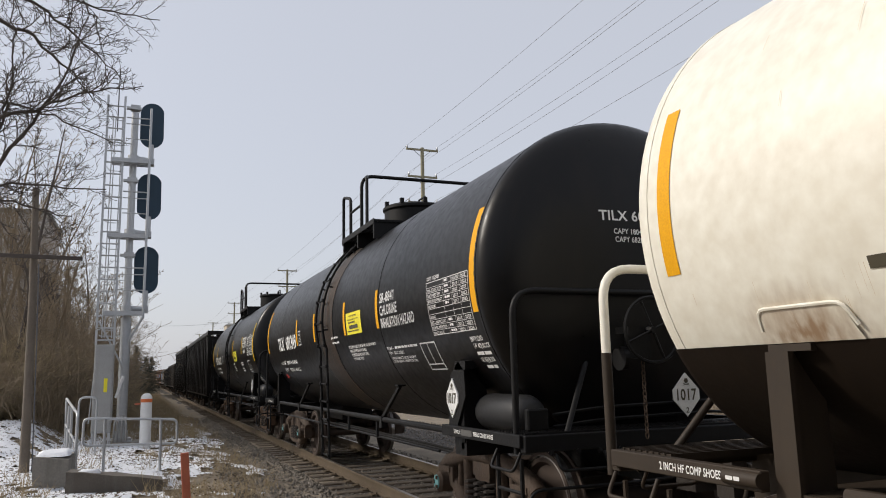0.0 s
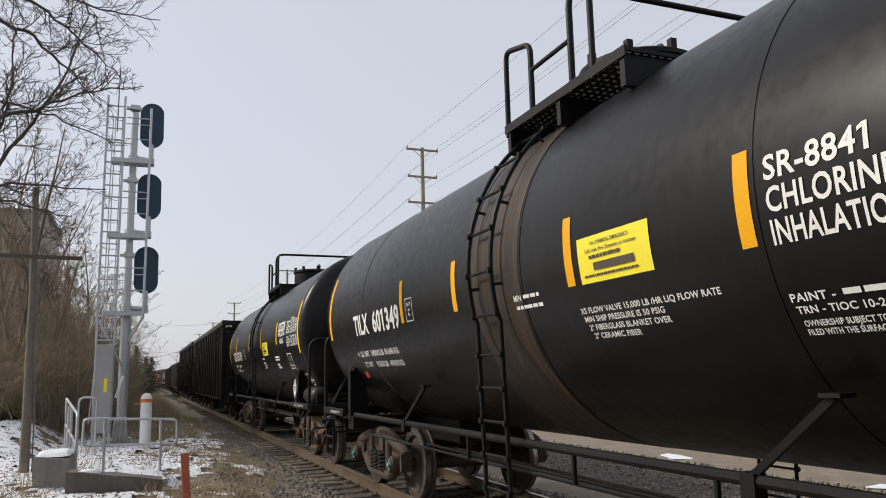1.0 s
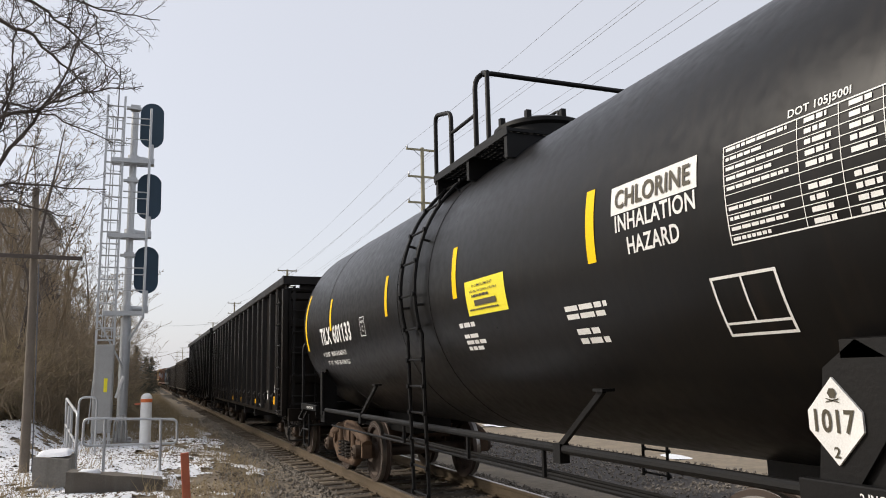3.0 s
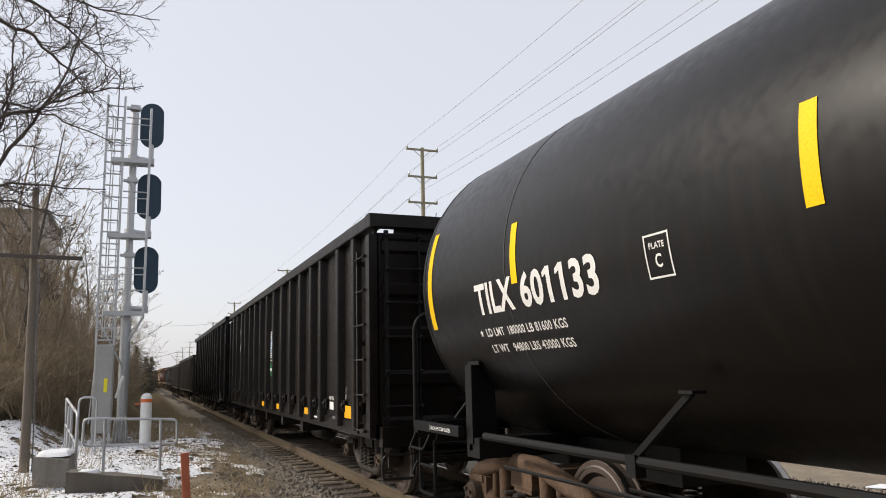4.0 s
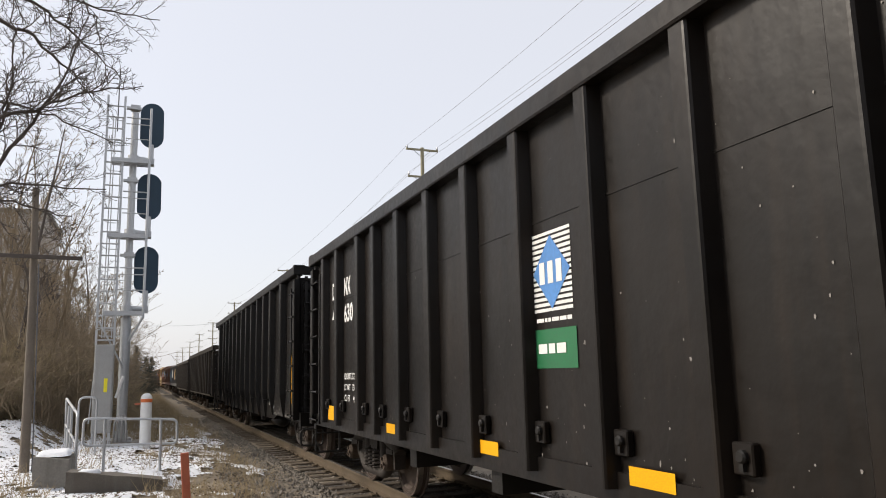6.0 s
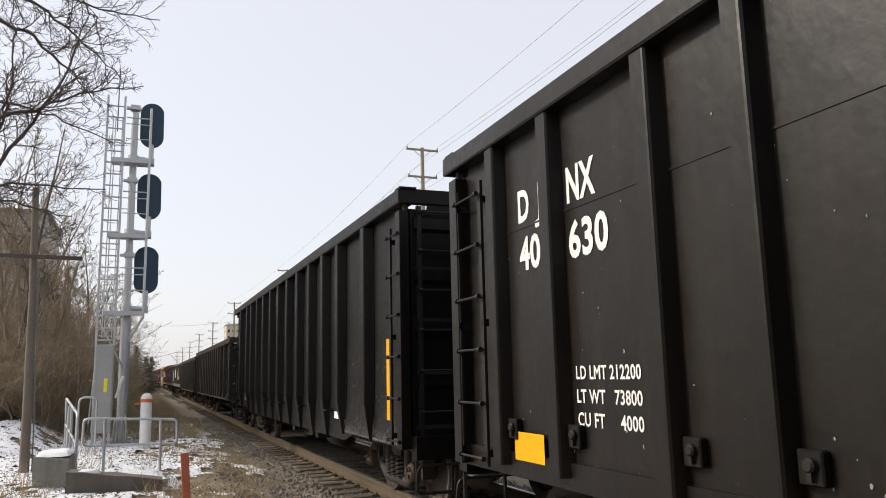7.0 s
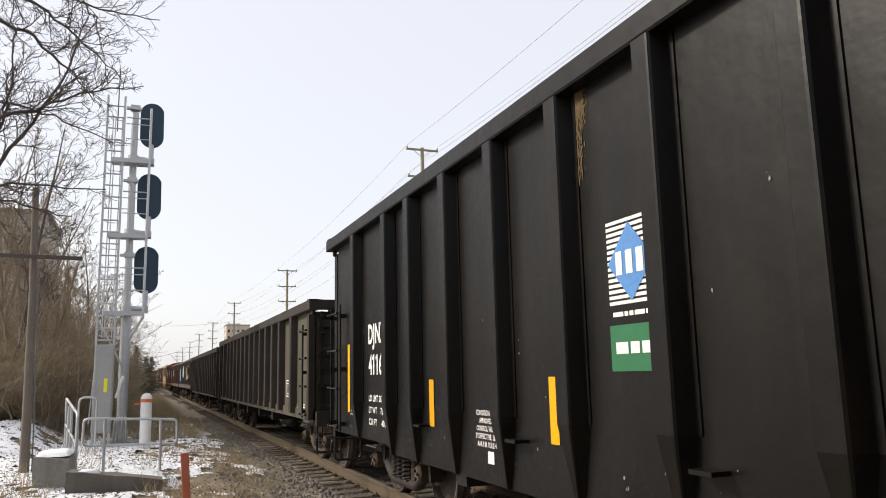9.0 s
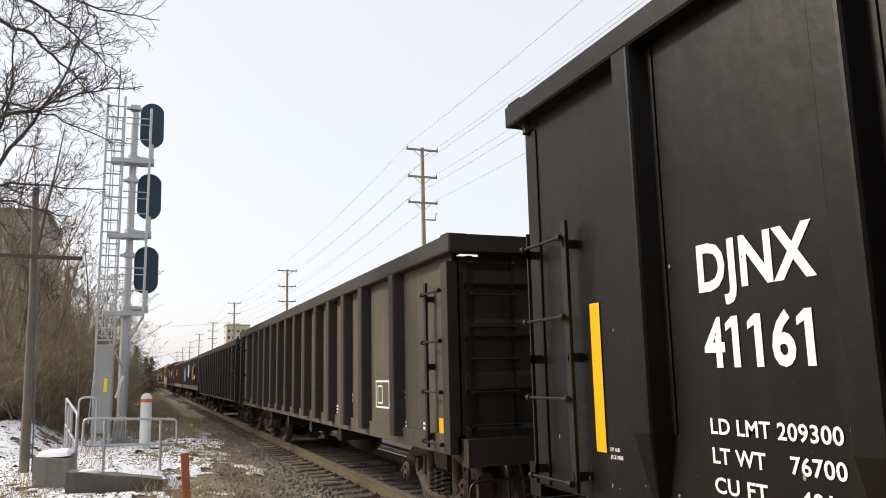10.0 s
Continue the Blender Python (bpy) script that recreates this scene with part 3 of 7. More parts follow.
def platform_end(car, sy, dark, near_text=True, cream=False):
    """Stub sill, end platform with grating, hand rail loop, steps and uncoupling rod."""
    yi, yo = sy * 5.35, sy * 6.62
    bm = bmesh.new()
    box(bm, -0.32, 0.32, min(sy * 3.6, yo), max(sy * 3.6, yo), 0.72, 1.06)
    part("stub_sill", bm, dark, car, "dark stub centre sill")
    bm = bmesh.new()
    box(bm, -1.42, 1.42, yo - 0.045, yo + 0.045, 1.00, 1.13)
    part("end_beam", bm, dark, car, "dark steel platform beam", bevel=0.006)
    for sx in (-1, 1):
        bm = bmesh.new()
        box(bm, sx * 1.42 - 0.03, sx * 1.42 + 0.03, min(sy * (5.36 if sy > 0 else 4.95), yo), max(sy * (5.36 if sy > 0 else 4.95), yo), 1.035, 1.135)
        part("side_beam", bm, dark, car, "dark steel side beam", bevel=0.006)
    bm = bmesh.new()
    y0, y1 = min(sy * 6.12, sy * 6.58), max(sy * 6.12, sy * 6.58)
    for i in range(9):
        yy = y0 + (y1 - y0) * i / 8
        box(bm, -1.38, 1.38, yy - 0.008, yy + 0.008, 1.105, 1.145)
    for i in range(40):
        xx = -1.36 + 2.72 * i / 39
        box(bm, xx - 0.012, xx + 0.012, y0, y1, 1.122, 1.140)
    part("grating", bm, dark, car, "black open steel grating")
    bm = bmesh.new()
    yl = -6.48 if sy < 0 else 6.68
    loop = [(-1.40, yl, 0.98), (-1.40, yl, 2.30), (1.40, yl, 2.30), (1.40, yl, 0.98)]
    tube(bm, bend(loop, 0.22, 6), 0.028 if not cream else 0.031, 10)
    if cream:
        rail = part("hand_rail", bm, CREAM, car, "cream painted tubular hand rail", smooth=50)
        for sx in (-1, 1):
            b = bmesh.new()
            tube(b, [(sx * 1.40, yl, 0.97), (sx * 1.40, yl, 1.74)], 0.0335, 10)
            part("rail_sleeve", b, dark, rail, "dark brown lower length", smooth=50)
    else:
        part("hand_rail", bm, dark, car, "black tubular hand rail", smooth=50)
    def rod(name, pts, r, label=""):
        b = bmesh.new()
        tube(b, pts, r, 8)
        part(name, b, dark, car, label, smooth=50)
    for sx in (-1, 1):
        rod("brace", [(sx * 1.0, yo - sy * 0.05, 1.10), (sx * 0.52, sy * 6.24, 1.84)], 0.026, "slanting black brace")
        b = bmesh.new()                     # stirrup step: two hangers and two treads make one bent part
        tube(b, bend([(sx * 1.40, sy * 6.55, 0.95), (sx * 1.40, sy * 6.55, 0.40), (sx * 1.40, sy * 6.12, 0.40), (sx * 1.40, sy * 6.12, 0.95)], 0.05), 0.018, 6)
        tube(b, [(sx * 1.40, sy * 6.55, 0.68), (sx * 1.40, sy * 6.12, 0.68)], 0.016, 6)
        part("stirrup_step", b, dark, car, "black stirrup step")
        rod("grab_bar", bend([(sx * 1.43, sy * 6.60, 1.00), (sx * 1.50, sy * 6.60, 0.86), (sx * 1.50, sy * 6.18, 0.86), (sx * 1.43, sy * 6.18, 1.00)], 0.05), 0.014)
        rod("grab_bar", bend([(sx * 1.15, yo + sy * 0.04, 0.98), (sx * 1.15, yo + sy * 0.12, 0.86), (sx * 0.7, yo + sy * 0.12, 0.86), (sx * 0.7, yo + sy * 0.04, 0.98)], 0.05), 0.013)
    rod("uncoupling_rod", bend([(-1.45, yo + sy * 0.07, 0.55), (-1.38, yo + sy * 0.07, 0.72), (-0.35, yo + sy * 0.07, 0.72), (-0.1, yo + sy * 0.3, 0.78)], 0.08), 0.014)
    for sx in (-1, 1):
        b = bmesh.new()                     # bolt heads along the end beam
        for xx in (0.55, 0.75, 0.95, 1.2):
            lathe(b, [(sy * 0.045, 0.022), (sy * 0.062, 0.022), (sy * 0.066, 0.0)], 8, 'y', (sx * xx, yo, 0.99))
        tagged(part("bolts", b, dark, car), kind="stuff")
    # saddle that carries the tank over the bolster
    for sx in (-1, 1):
        bm = bmesh.new()
        x0 = sx * 1.36
        yb = sy * 5.27
        prism(bm, [(x0, 0.92), (x0, 1.66), (x0 - sx * 0.20, 1.78), (x0 - sx * 0.24, 1.60), (x0 - sx * 0.26, 1.12), (x0 - sx * 0.26, 0.92)], yb - 0.035, yb + 0.035, 'y')
        box(bm, *sorted((x0 - sx * 0.02, x0 + sx * 0.012)), yb - 0.072, yb + 0.072, 0.98, 1.70)
        box(bm, *sorted((x0 - sx * 0.02, x0 - sx * 0.24)), yb - sy * 0.02 - 0.16, yb - sy * 0.02 + 0.10, 1.70, 1.735)
        part("saddle", bm, dark, car, "dark plate saddle under the tank")
    bm = bmesh.new()
    box(bm, -1.36, 1.36, sy * 5.22 - 0.14, sy * 5.22 + 0.14, 0.86, 1.04)
    part("body_bolster", bm, dark, car)
    coupler(car, yo, sy, TRUCK_DARK)


def lifting_rail(car, dark):
    """Long pipe rails along both flanks, with posts and slanting struts."""
    for sx in (-1, 1):
        bm = bmesh.new()
        tube(bm, [(sx * 1.36, -4.95, 1.07), (sx * 1.36, 4.95, 1.07)], 0.034, 10)
        part("side_rail", bm, dark, car, "long black pipe rail")
        for y in (-2.69, 2.72):
            bm = bmesh.new()                # flat bar with a turned-over lip
            tube(bm, [(sx * 1.37, y, 1.08), (sx * 1.29, y - 0.48, 1.49)], 0.027, 4)
            box(bm, sx * 1.29 - 0.05, sx * 1.29 + 0.05, y - 0.55, y - 0.43, 1.485, 1.505)
            box(bm, sx * 1.36 - 0.04, sx * 1.36 + 0.04, y - 0.05, y + 0.05, 0.97, 1.11)
            part("strut", bm, dark, car)
        for y in (-2.43, -0.98, 0.9):
            bm = bmesh.new()                # post from the rail down to the brake pipe
            tube(bm, [(sx * 1.36, y, 1.07), (sx * 1.36, y, 0.84)], 0.02, 6)
            part("rail_post", bm, dark, car)
        bm = bmesh.new()
        tube(bm, [(sx * 1.34, -4.6, 0.84), (sx * 1.34, 4.6, 0.84)], 0.016, 6)
        part("brake_pipe", bm, dark, car, "thin dark pipe below the rail")


def ladder_side(car, dark, y):
    for sx in (-1, 1):
        bm = bmesh.new()
        for dy in (-0.23, 0.23):
            pts = [(sx * 1.47, y + dy, 0.36), (sx * 1.52, y + dy, TZ - 0.45)]
            for i in range(19):
                a = -0.25 + 1.35 * i / 18
                pts.append((sx * (TR + 0.075) * math.cos(a), y + dy, TZ + (TR + 0.075) * math.sin(a)))
            tube(bm, pts, 0.020, 6)
        for i in range(13):
            s = i / 12
            if s < 0.5:
                z = 0.40 + s * 2 * (TZ - 0.45 - 0.40)
                x = 1.47 + 0.05 * s * 2
            else:
                a = -0.25 + 1.35 * (s - 0.5) * 2
                x, z = (TR + 0.075) * math.cos(a), TZ + (TR + 0.075) * math.sin(a)
            tube(bm, [(sx * x, y - 0.23, z), (sx * x, y + 0.23, z)], 0.013, 6)
            for dy in (-0.23, 0.23):        # bolt heads at the rung ends
                lathe(bm, [(-0.012, 0.0), (-0.012, 0.026), (0.012, 0.026), (0.012, 0.0)], 8, 'x', (sx * (x + 0.02), y + dy, z))
        for a in (-0.1, 0.35, 0.8):         # lugs that hold the ladder off the jacket
            for dy in (-0.23, 0.23):
                r0, r1 = TR - 0.01, TR + 0.075
                tube(bm, [(sx * r0 * math.cos(a), y + dy - 0.04, TZ + r0 * math.sin(a)), (sx * r1 * math.cos(a), y + dy, TZ + r1 * math.sin(a))], 0.014, 6)
        part("ladder", bm, dark, car, "black tubular ladder up the flank")


def top_works(car, dark, y=0.0):
    """Platform, railing and valve housing on the crown."""
    zt = TZ + TR
    bm = bmesh.new()
    lathe(bm, [(-0.25, 0.0), (-0.25, 0.52), (0.30, 0.52), (0.33, 0.55), (0.37, 0.55), (0.40, 0.50), (0.43, 0.0)], 28, 'z', (0, y, zt))
    for k in range(8):
        a = k * math.pi / 4
        box(bm, math.cos(a) * 0.5 - 0.03, math.cos(a) * 0.5 + 0.03, y + math.sin(a) * 0.5 - 0.03, y + math.sin(a) * 0.5 + 0.03, zt + 0.38, zt + 0.47)
    tube(bm, bend([(0.1, y - 0.25, zt + 0.42), (0.1, y - 0.25, zt + 0.55), (0.1, y + 0.1, zt + 0.55), (0.1, y + 0.1, zt + 0.42)], 0.05), 0.018, 6)
    part("valve_housing", bm, dark, car, "black bolted valve housing", smooth=35)
    for sx in (-1, 1):
        bm = bmesh.new()
        x0, x1 = sorted((sx * 0.62, sx * 1.12))
        for i in range(8):
            xx = x0 + (x1 - x0) * i / 7
            box(bm, xx - 0.012, xx + 0.012, y - 1.35, y + 0.55, zt - 0.16, zt - 0.12)
        for i in range(24):
            yy = y - 1.35 + 1.9 * i / 23
            box(bm, x0, x1, yy - 0.01, yy + 0.01, zt - 0.155, zt - 0.125)
        box(bm, *sorted((sx * 1.12, sx * 1.135)), y - 1.36, y + 0.56, zt - 0.19, zt - 0.11)
        for yy in (y - 1.3, y - 0.4, y + 0.5):
            box(bm, min(sx * 0.55, sx * 1.12), max(sx * 0.55, sx * 1.12), yy - 0.03, yy + 0.03, zt - 0.40, zt - 0.16)
        part("walkway", bm, dark, car, "black grating walkway")
        xr = sx * 1.11
        bm = bmesh.new()
        tube(bm, bend([(xr, y + 0.53, zt - 0.22), (xr, y + 0.53, zt + 0.62), (xr, y + 0.05, zt + 0.50), (xr, y + 0.05, zt - 0.2)], 0.10), 0.026, 8)
        part("guard_rail", bm, dark, car, "black tubular guard rail", smooth=50)
        bm = bmesh.new()
        tube(bm, [(xr, y + 0.05, zt + 0.25), (xr, y - 0.62, zt + 0.25)], 0.020, 8)
        part("mid_rail", bm, dark, car, smooth=50)
        bm = bmesh.new()
        tube(bm, [(xr, y - 0.92, zt - 0.2), (xr, y - 0.92, zt + 0.60), (xr * 0.93, y - 0.66, zt + 0.70)], 0.026, 8)
        part("guard_rail", bm, dark, car, "black tubular rail post", smooth=50)
    bm = bmesh.new()
    yy = y - 0.62
    tube(bm, bend([(-1.11, yy, zt - 0.2), (-1.11, yy, zt + 0.72), (1.11, yy, zt + 0.72), (1.11, yy, zt - 0.2)], 0.20, 5), 0.028, 8)
    part("hoop_rail", bm, dark, car, "black tubular hoop over the walkway", smooth=50)


def tank_car(yc, kind):
    white = kind == "cream"
    car = car_root("tank_car", yc,
                   "cream tank car with dark brown lower half and yellow end marks" if white else
                   "glossy black cylindrical tank car with white lettering and yellow marks", "tank car")
    dark = SILL_BROWN if white else BLACK_PARTS
    tank = tank_shell("tank", TR, THALF, CREAM_TANK if white else BLACK, car, "cream painted tank" if white else "glossy black insulated tank jacket")
    if white:
        bm = bmesh.new()
        n = 40
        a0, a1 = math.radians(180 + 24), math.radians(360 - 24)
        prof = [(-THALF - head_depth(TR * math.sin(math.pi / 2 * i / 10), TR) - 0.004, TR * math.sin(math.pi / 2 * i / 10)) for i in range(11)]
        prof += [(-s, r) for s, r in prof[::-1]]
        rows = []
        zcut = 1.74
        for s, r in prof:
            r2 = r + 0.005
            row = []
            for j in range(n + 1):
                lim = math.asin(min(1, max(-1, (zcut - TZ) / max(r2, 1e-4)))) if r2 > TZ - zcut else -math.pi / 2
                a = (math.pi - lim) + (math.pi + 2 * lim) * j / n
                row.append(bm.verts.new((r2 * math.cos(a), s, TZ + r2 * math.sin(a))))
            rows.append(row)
        for r0, r1 in zip(rows, rows[1:]):
            for j in range(n):
                try:
                    bm.faces.new((r0[j], r0[j + 1], r1[j + 1], r1[j]))
                except ValueError:
                    pass
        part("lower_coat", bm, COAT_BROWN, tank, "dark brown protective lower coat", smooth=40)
    for y in (-THALF + 0.03, THALF - 0.03):
        bm = bmesh.new()
        band(bm, y, 0.03, TR, 0.004)
        part("jacket_seam", bm, CREAM if white else BLACK, tank, smooth=40)
    if not white:
        for y, scuffed in (((4.02, 1), (0.41, 1), (-0.57, 0), (-3.03, 0)) if yc < 20 else ((4.13, 1), (0.62, 0), (-0.42, 0))):
            bm = bmesh.new()
            band(bm, y, 0.006 if scuffed else 0.016, TR, 0.004)
            part("jacket_seam", bm, SEAMPALE if scuffed else BLACK, tank, smooth=40)
    for sy in (-1, 1):
        platform_end(car, sy, dark, cream=white)
        truck(car, sy * 4.93, TRUCK if yc < 20 else TRUCK_RUSTY, caps=0 < yc < 20)
    lifting_rail(car, dark)
    for x, z, r in ((-0.75, 0.70, 0.018), (-0.35, 0.62, 0.022)):
        bm = bmesh.new()
        tube(bm, [(x, -4.0, z), (x, 4.0, z + 0.03)], r, 6)
        part("brake_rod", bm, dark, car, "thin dark brake rod")
    if not white:
        ladder_side(car, dark, 0.03)
        top_works(car, dark, -0.20)
    return car, tank


def gondola(yc, half, top, bottom, posts, material, kind, label, near=8.3):
    car = car_root("gondola_car", yc, label, "gondola")
    w = 1.50                                # plate plane; posts stand proud of it
    post_mat = GON_OLD_SHADED if material is GON_OLD else material
    for sx in (-1, 1):
        bm = bmesh.new()
        x0, x1 = sorted((sx * w, sx * (w - 0.012)))
        notch = top - (0.20 if kind == "plain" else 0.23)                  # plates stop short of the chord at the corners
        belly = bottom - 0.11 if kind == "tapered" else bottom
        prism(bm, [(-near, bottom), (-5.75, bottom), (-5.25, belly), (5.0, belly), (5.45, bottom), (half, bottom), (half, notch), (half - 0.20, notch), (half - 0.24, top - 0.05),
                   (-near + 0.24, top - 0.05), (-near + 0.20, notch), (-near, notch)] if kind != "straight" else
              [(-near, bottom), (half, bottom), (half, notch), (half - 0.20, notch), (half - 0.24, top - 0.05), (-near + 0.24, top - 0.05), (-near + 0.20, notch), (-near, notch)], x0, x1, 'x')
        part("side_plate", bm, material, car, "sheet steel side")
        bm = bmesh.new()                    # top chord
        prism(bm, [(sx * (w - 0.06), top - 0.17), (sx * (w + 0.115), top - 0.17), (sx * (w + 0.125), top - 0.155), (sx * (w + 0.125), top - 0.012), (sx * (w + 0.11), top), (sx * (w - 0.06), top)], -near - (0.02 if kind == "tapered" else 0.10), half + 0.10, 'y')
        part("top_chord", bm, post_mat, car, "dark rolled top chord")
        bm = bmesh.new()
        if kind == "tapered":               # sill hidden behind the deep plate
            box(bm, *sorted((sx * (w - 0.10), sx * (w - 0.02))), -near, half, bottom - 0.02, bottom + 0.16)
        else:
            box(bm, *sorted((sx * (w - 0.08), sx * (w + 0.03))), -near, half, bottom - 0.02, bottom + 0.16)
        part("side_sill", bm, material, car)
        for y in posts:
            bm = bmesh.new()
            # hat section post with sloping cheeks
            d, a, b = (0.105, 0.075, 0.105) if kind == "straight" else (0.125, 0.085, 0.125)
            c = 0.016                       # rolled corners of the pressed section
            sec = [(y - b, w), (y - a - c * 0.3, w + d - c), (y - a + c * 0.4, w + d - c * 0.15), (y - a + c * 1.4, w + d), (y + a - c, w + d), (y + a, w + d - c), (y + b, w)]
            lo = bottom + 0.06 if kind != "tapered" else bottom + 0.45
            full = sec if kind != "tapered" else [(y - 0.165, w), (y - 0.165, w + 0.01), (y - b, w + 0.01), *sec[1:6], (y + b, w + 0.01), (y + 0.165, w + 0.01), (y + 0.165, w)]
            prism(bm, [(sx * v, u) for u, v in full], lo, top - 0.17, 'z')
            if kind == "tapered":
                foot = bottom - (0.11 if abs(y) < half - 2.7 else 0.02)
                lov = [bm.verts.new((sx * (w + (v - w) * 0.25), y + (u - y) * 0.16, foot)) for u, v in sec]
                hiv = [bm.verts.new((sx * v, u, lo)) for u, v in sec]
                for i in range(7):
                    bm.faces.new((lov[i], lov[(i + 1) % 7], hiv[(i + 1) % 7], hiv[i]))
                bm.faces.new(lov)
                bmesh.ops.recalc_face_normals(bm, faces=bm.faces[:])
            else:
                bm.faces.ensure_lookup_table()
            part("side_post", bm, post_mat, car)
            if kind == "tapered" and posts.index(y) in (2, 4, 6, 8, 10):
                bm = bmesh.new()            # short shelf beside the foot of the post
                box(bm, *sorted((sx * (w + 0.002), sx * (w + 0.12))), y - 0.34, y - 0.17, 1.10, 1.125)
                part("shelf", bm, material, car)
            if kind == "straight":
                bm = bmesh.new()            # boxed tie-down lug in the angle beside the post
                xx = sx * (w + 0.05)
                box(bm, *sorted((sx * w, xx)), y - 0.25, y - 0.11, 1.12, 1.275)
                lug = part("lug", bm, GON, car, bevel=0.008)
                bm = bmesh.new()
                lathe(bm, [(0.0, 0.034), (sx * 0.02, 0.034), (sx * 0.03, 0.024), (sx * 0.03, 0.0)], 10, 'x', (xx, y - 0.19, 1.21))
                box(bm, *sorted((xx, xx + sx * 0.022)), y - 0.203, y - 0.177, 1.14, 1.19)
                part("pin", bm, GON_PARTS, lug)
        # corner posts
        for sy in (-1, 1):
            bm = bmesh.new()
            yy = sy * (half if sy > 0 else near)
            proud = 0.012 if kind == "tapered" and sy > 0 else 0.11
            box(bm, *sorted((sx * (w - 0.02), sx * (w + proud))), min(yy, yy - sy * 0.16), max(yy, yy - sy * 0.16), bottom, top - 0.25)
            part("corner_post", bm, post_mat, car, bevel=0.004)
            bm = bmesh.new()                # short stub that carries the chord over the corner gap
            lathe(bm, [(-0.09, 0.035), (0.0, 0.035)], 10, 'z', (sx * (w + 0.02), yy - sy * 0.05, top - 0.165))
            part("chord_stub", bm, GON_PARTS, car)
            # side ladder
            bm = bmesh.new()
            lad = ((abs(yy) - 0.12, abs(yy) - 0.64) if sy > 0 else (abs(yy) - 0.04, abs(yy) - 0.42)) if kind == "tapered" else (abs(yy) - 0.17, abs(yy) - 0.64)
            z0 = bottom + 0.02
            z1 = top - 0.45
            if kind == "tapered" and sy > 0:
                z1 = bottom + 1.75
            xx = sx * (w + 0.10)
            for q, hw in zip(lad, (0.008, 0.03)):
                box(bm, *sorted((xx - sx * 0.025, xx)), sy * q - hw, sy * q + hw, z0, z1 + 0.06)
                for z in (z0 + 0.1, (z0 + z1) / 2, z1 - 0.1):
                    box(bm, *sorted((sx * w, xx)), sy * q - 0.008, sy * q + 0.008, z - 0.03, z + 0.03)
            k = max(3, int((z1 - z0) / 0.45))
            for i in range(k + 1):
                z = z0 + 0.06 + (z1 - z0 - 0.12) * i / k
                tube(bm, [(xx + sx * 0.03, sy * lad[0], z), (xx + sx * 0.03, sy * lad[1], z)], 0.011, 6)
                for q in lad:               # bolt heads
                    lathe(bm, [(-0.02, 0.0), (-0.02, 0.022), (0.02, 0.022), (0.02, 0.0)], 8, 'y', (xx + sx * 0.03, sy * q, z))
            part("ladder", bm, GON_PARTS, car, "black side ladder")
    for sy in (-1, 1):
        bm = bmesh.new()
        yy = sy * (half if sy > 0 else near)
        y0, y1 = sorted((yy, yy - sy * 0.012))
        notch = top - (0.20 if kind == "plain" else 0.23)
        prism(bm, [(-w, bottom), (w, bottom), (w, notch), (w - 0.22, notch), (w - 0.24, top - 0.05), (-w + 0.24, top - 0.05), (-w + 0.22, notch), (-w, notch)], y0, y1, 'y')
        # on the worn cars the end's shade is put in by this darker colour
        part("end_plate", bm, post_mat, car)
        bm = bmesh.new()
        lip = 0.03 if kind == "tapered" and sy < 0 else 0.115
        box(bm, -w - 0.12, w + 0.12, min(yy - sy * 0.08, yy + sy * lip), max(yy - sy * 0.08, yy + sy * lip), top - 0.165, top - 0.004)
        for sx in (-1, 1):                  # corner caps
            box(bm, sx * (w + 0.02) - 0.10, sx * (w + 0.02) + 0.10, yy - sy * 0.03 - 0.09, yy - sy * 0.03 + 0.09, top - 0.01, top + 0.010)
        part("end_chord", bm, post_mat, car)
        nb = 5 if top > 3.2 else 4
        for i in range(nb):
            z = bottom + 0.15 + (top - bottom - 0.55) * i / (nb - 1)
            bm = bmesh.new()
            prism(bm, [(yy, z - 0.10), (yy + sy * 0.045, z - 0.06), (yy + sy * 0.045, z + 0.06), (yy, z + 0.10)], -w + 0.05, w - 0.05, 'x')
            part("end_rib", bm, post_mat, car)
        for sx in (-1, 1):
            bm = bmesh.new()
            lx = (sx * (w - 0.11), sx * (w - 0.55))
            ye = yy + sy * 0.07
            for q, hw in zip(lx, (0.026, 0.008)):
                box(bm, q - hw, q + hw, *sorted((yy, ye - sy * 0.02)), bottom - 0.1, top - 0.20)
            for i in range(7):
                z = bottom - 0.05 + (top - bottom - 0.22) * i / 6
                tube(bm, [(lx[0], ye, z), (lx[1], ye, z)], 0.011, 6)
                for q in lx:
                    lathe(bm, [(-0.02, 0.0), (-0.02, 0.022), (0.02, 0.022), (0.02, 0.0)], 8, 'x', (q, ye, z))
            part("end_ladder", bm, GON_PARTS, car, "black end ladder")
        # end sill, brake step
        bm = bmesh.new()
        box(bm, -w, w, min(yy, yy + sy * 0.16), max(yy, yy + sy * 0.16), bottom - 0.10, bottom + 0.14)
        box(bm, -0.5, 0.5, min(yy, yy + sy * 0.32), max(yy, yy + sy * 0.32), bottom + 0.42, bottom + 0.46)
        part("end_sill", bm, post_mat, car)
        bm = bmesh.new()
        lathe(bm, [(0.0, 0.2), (0.03, 0.24), (0.06, 0.2)], 20, 'y', (0.55, yy + sy * 0.22, top - 0.95))
        tube(bm, [(0.55, yy, top - 0.95), (0.55, yy + sy * 0.27, top - 0.95)], 0.03, 8)
        tube(bm, [(0.33, yy + sy * 0.24, top - 0.95), (0.77, yy + sy * 0.24, top - 0.95)], 0.014, 6)
        tube(bm, [(0.55, yy + sy * 0.24, top - 1.17), (0.55, yy + sy * 0.24, top - 0.73)], 0.014, 6)
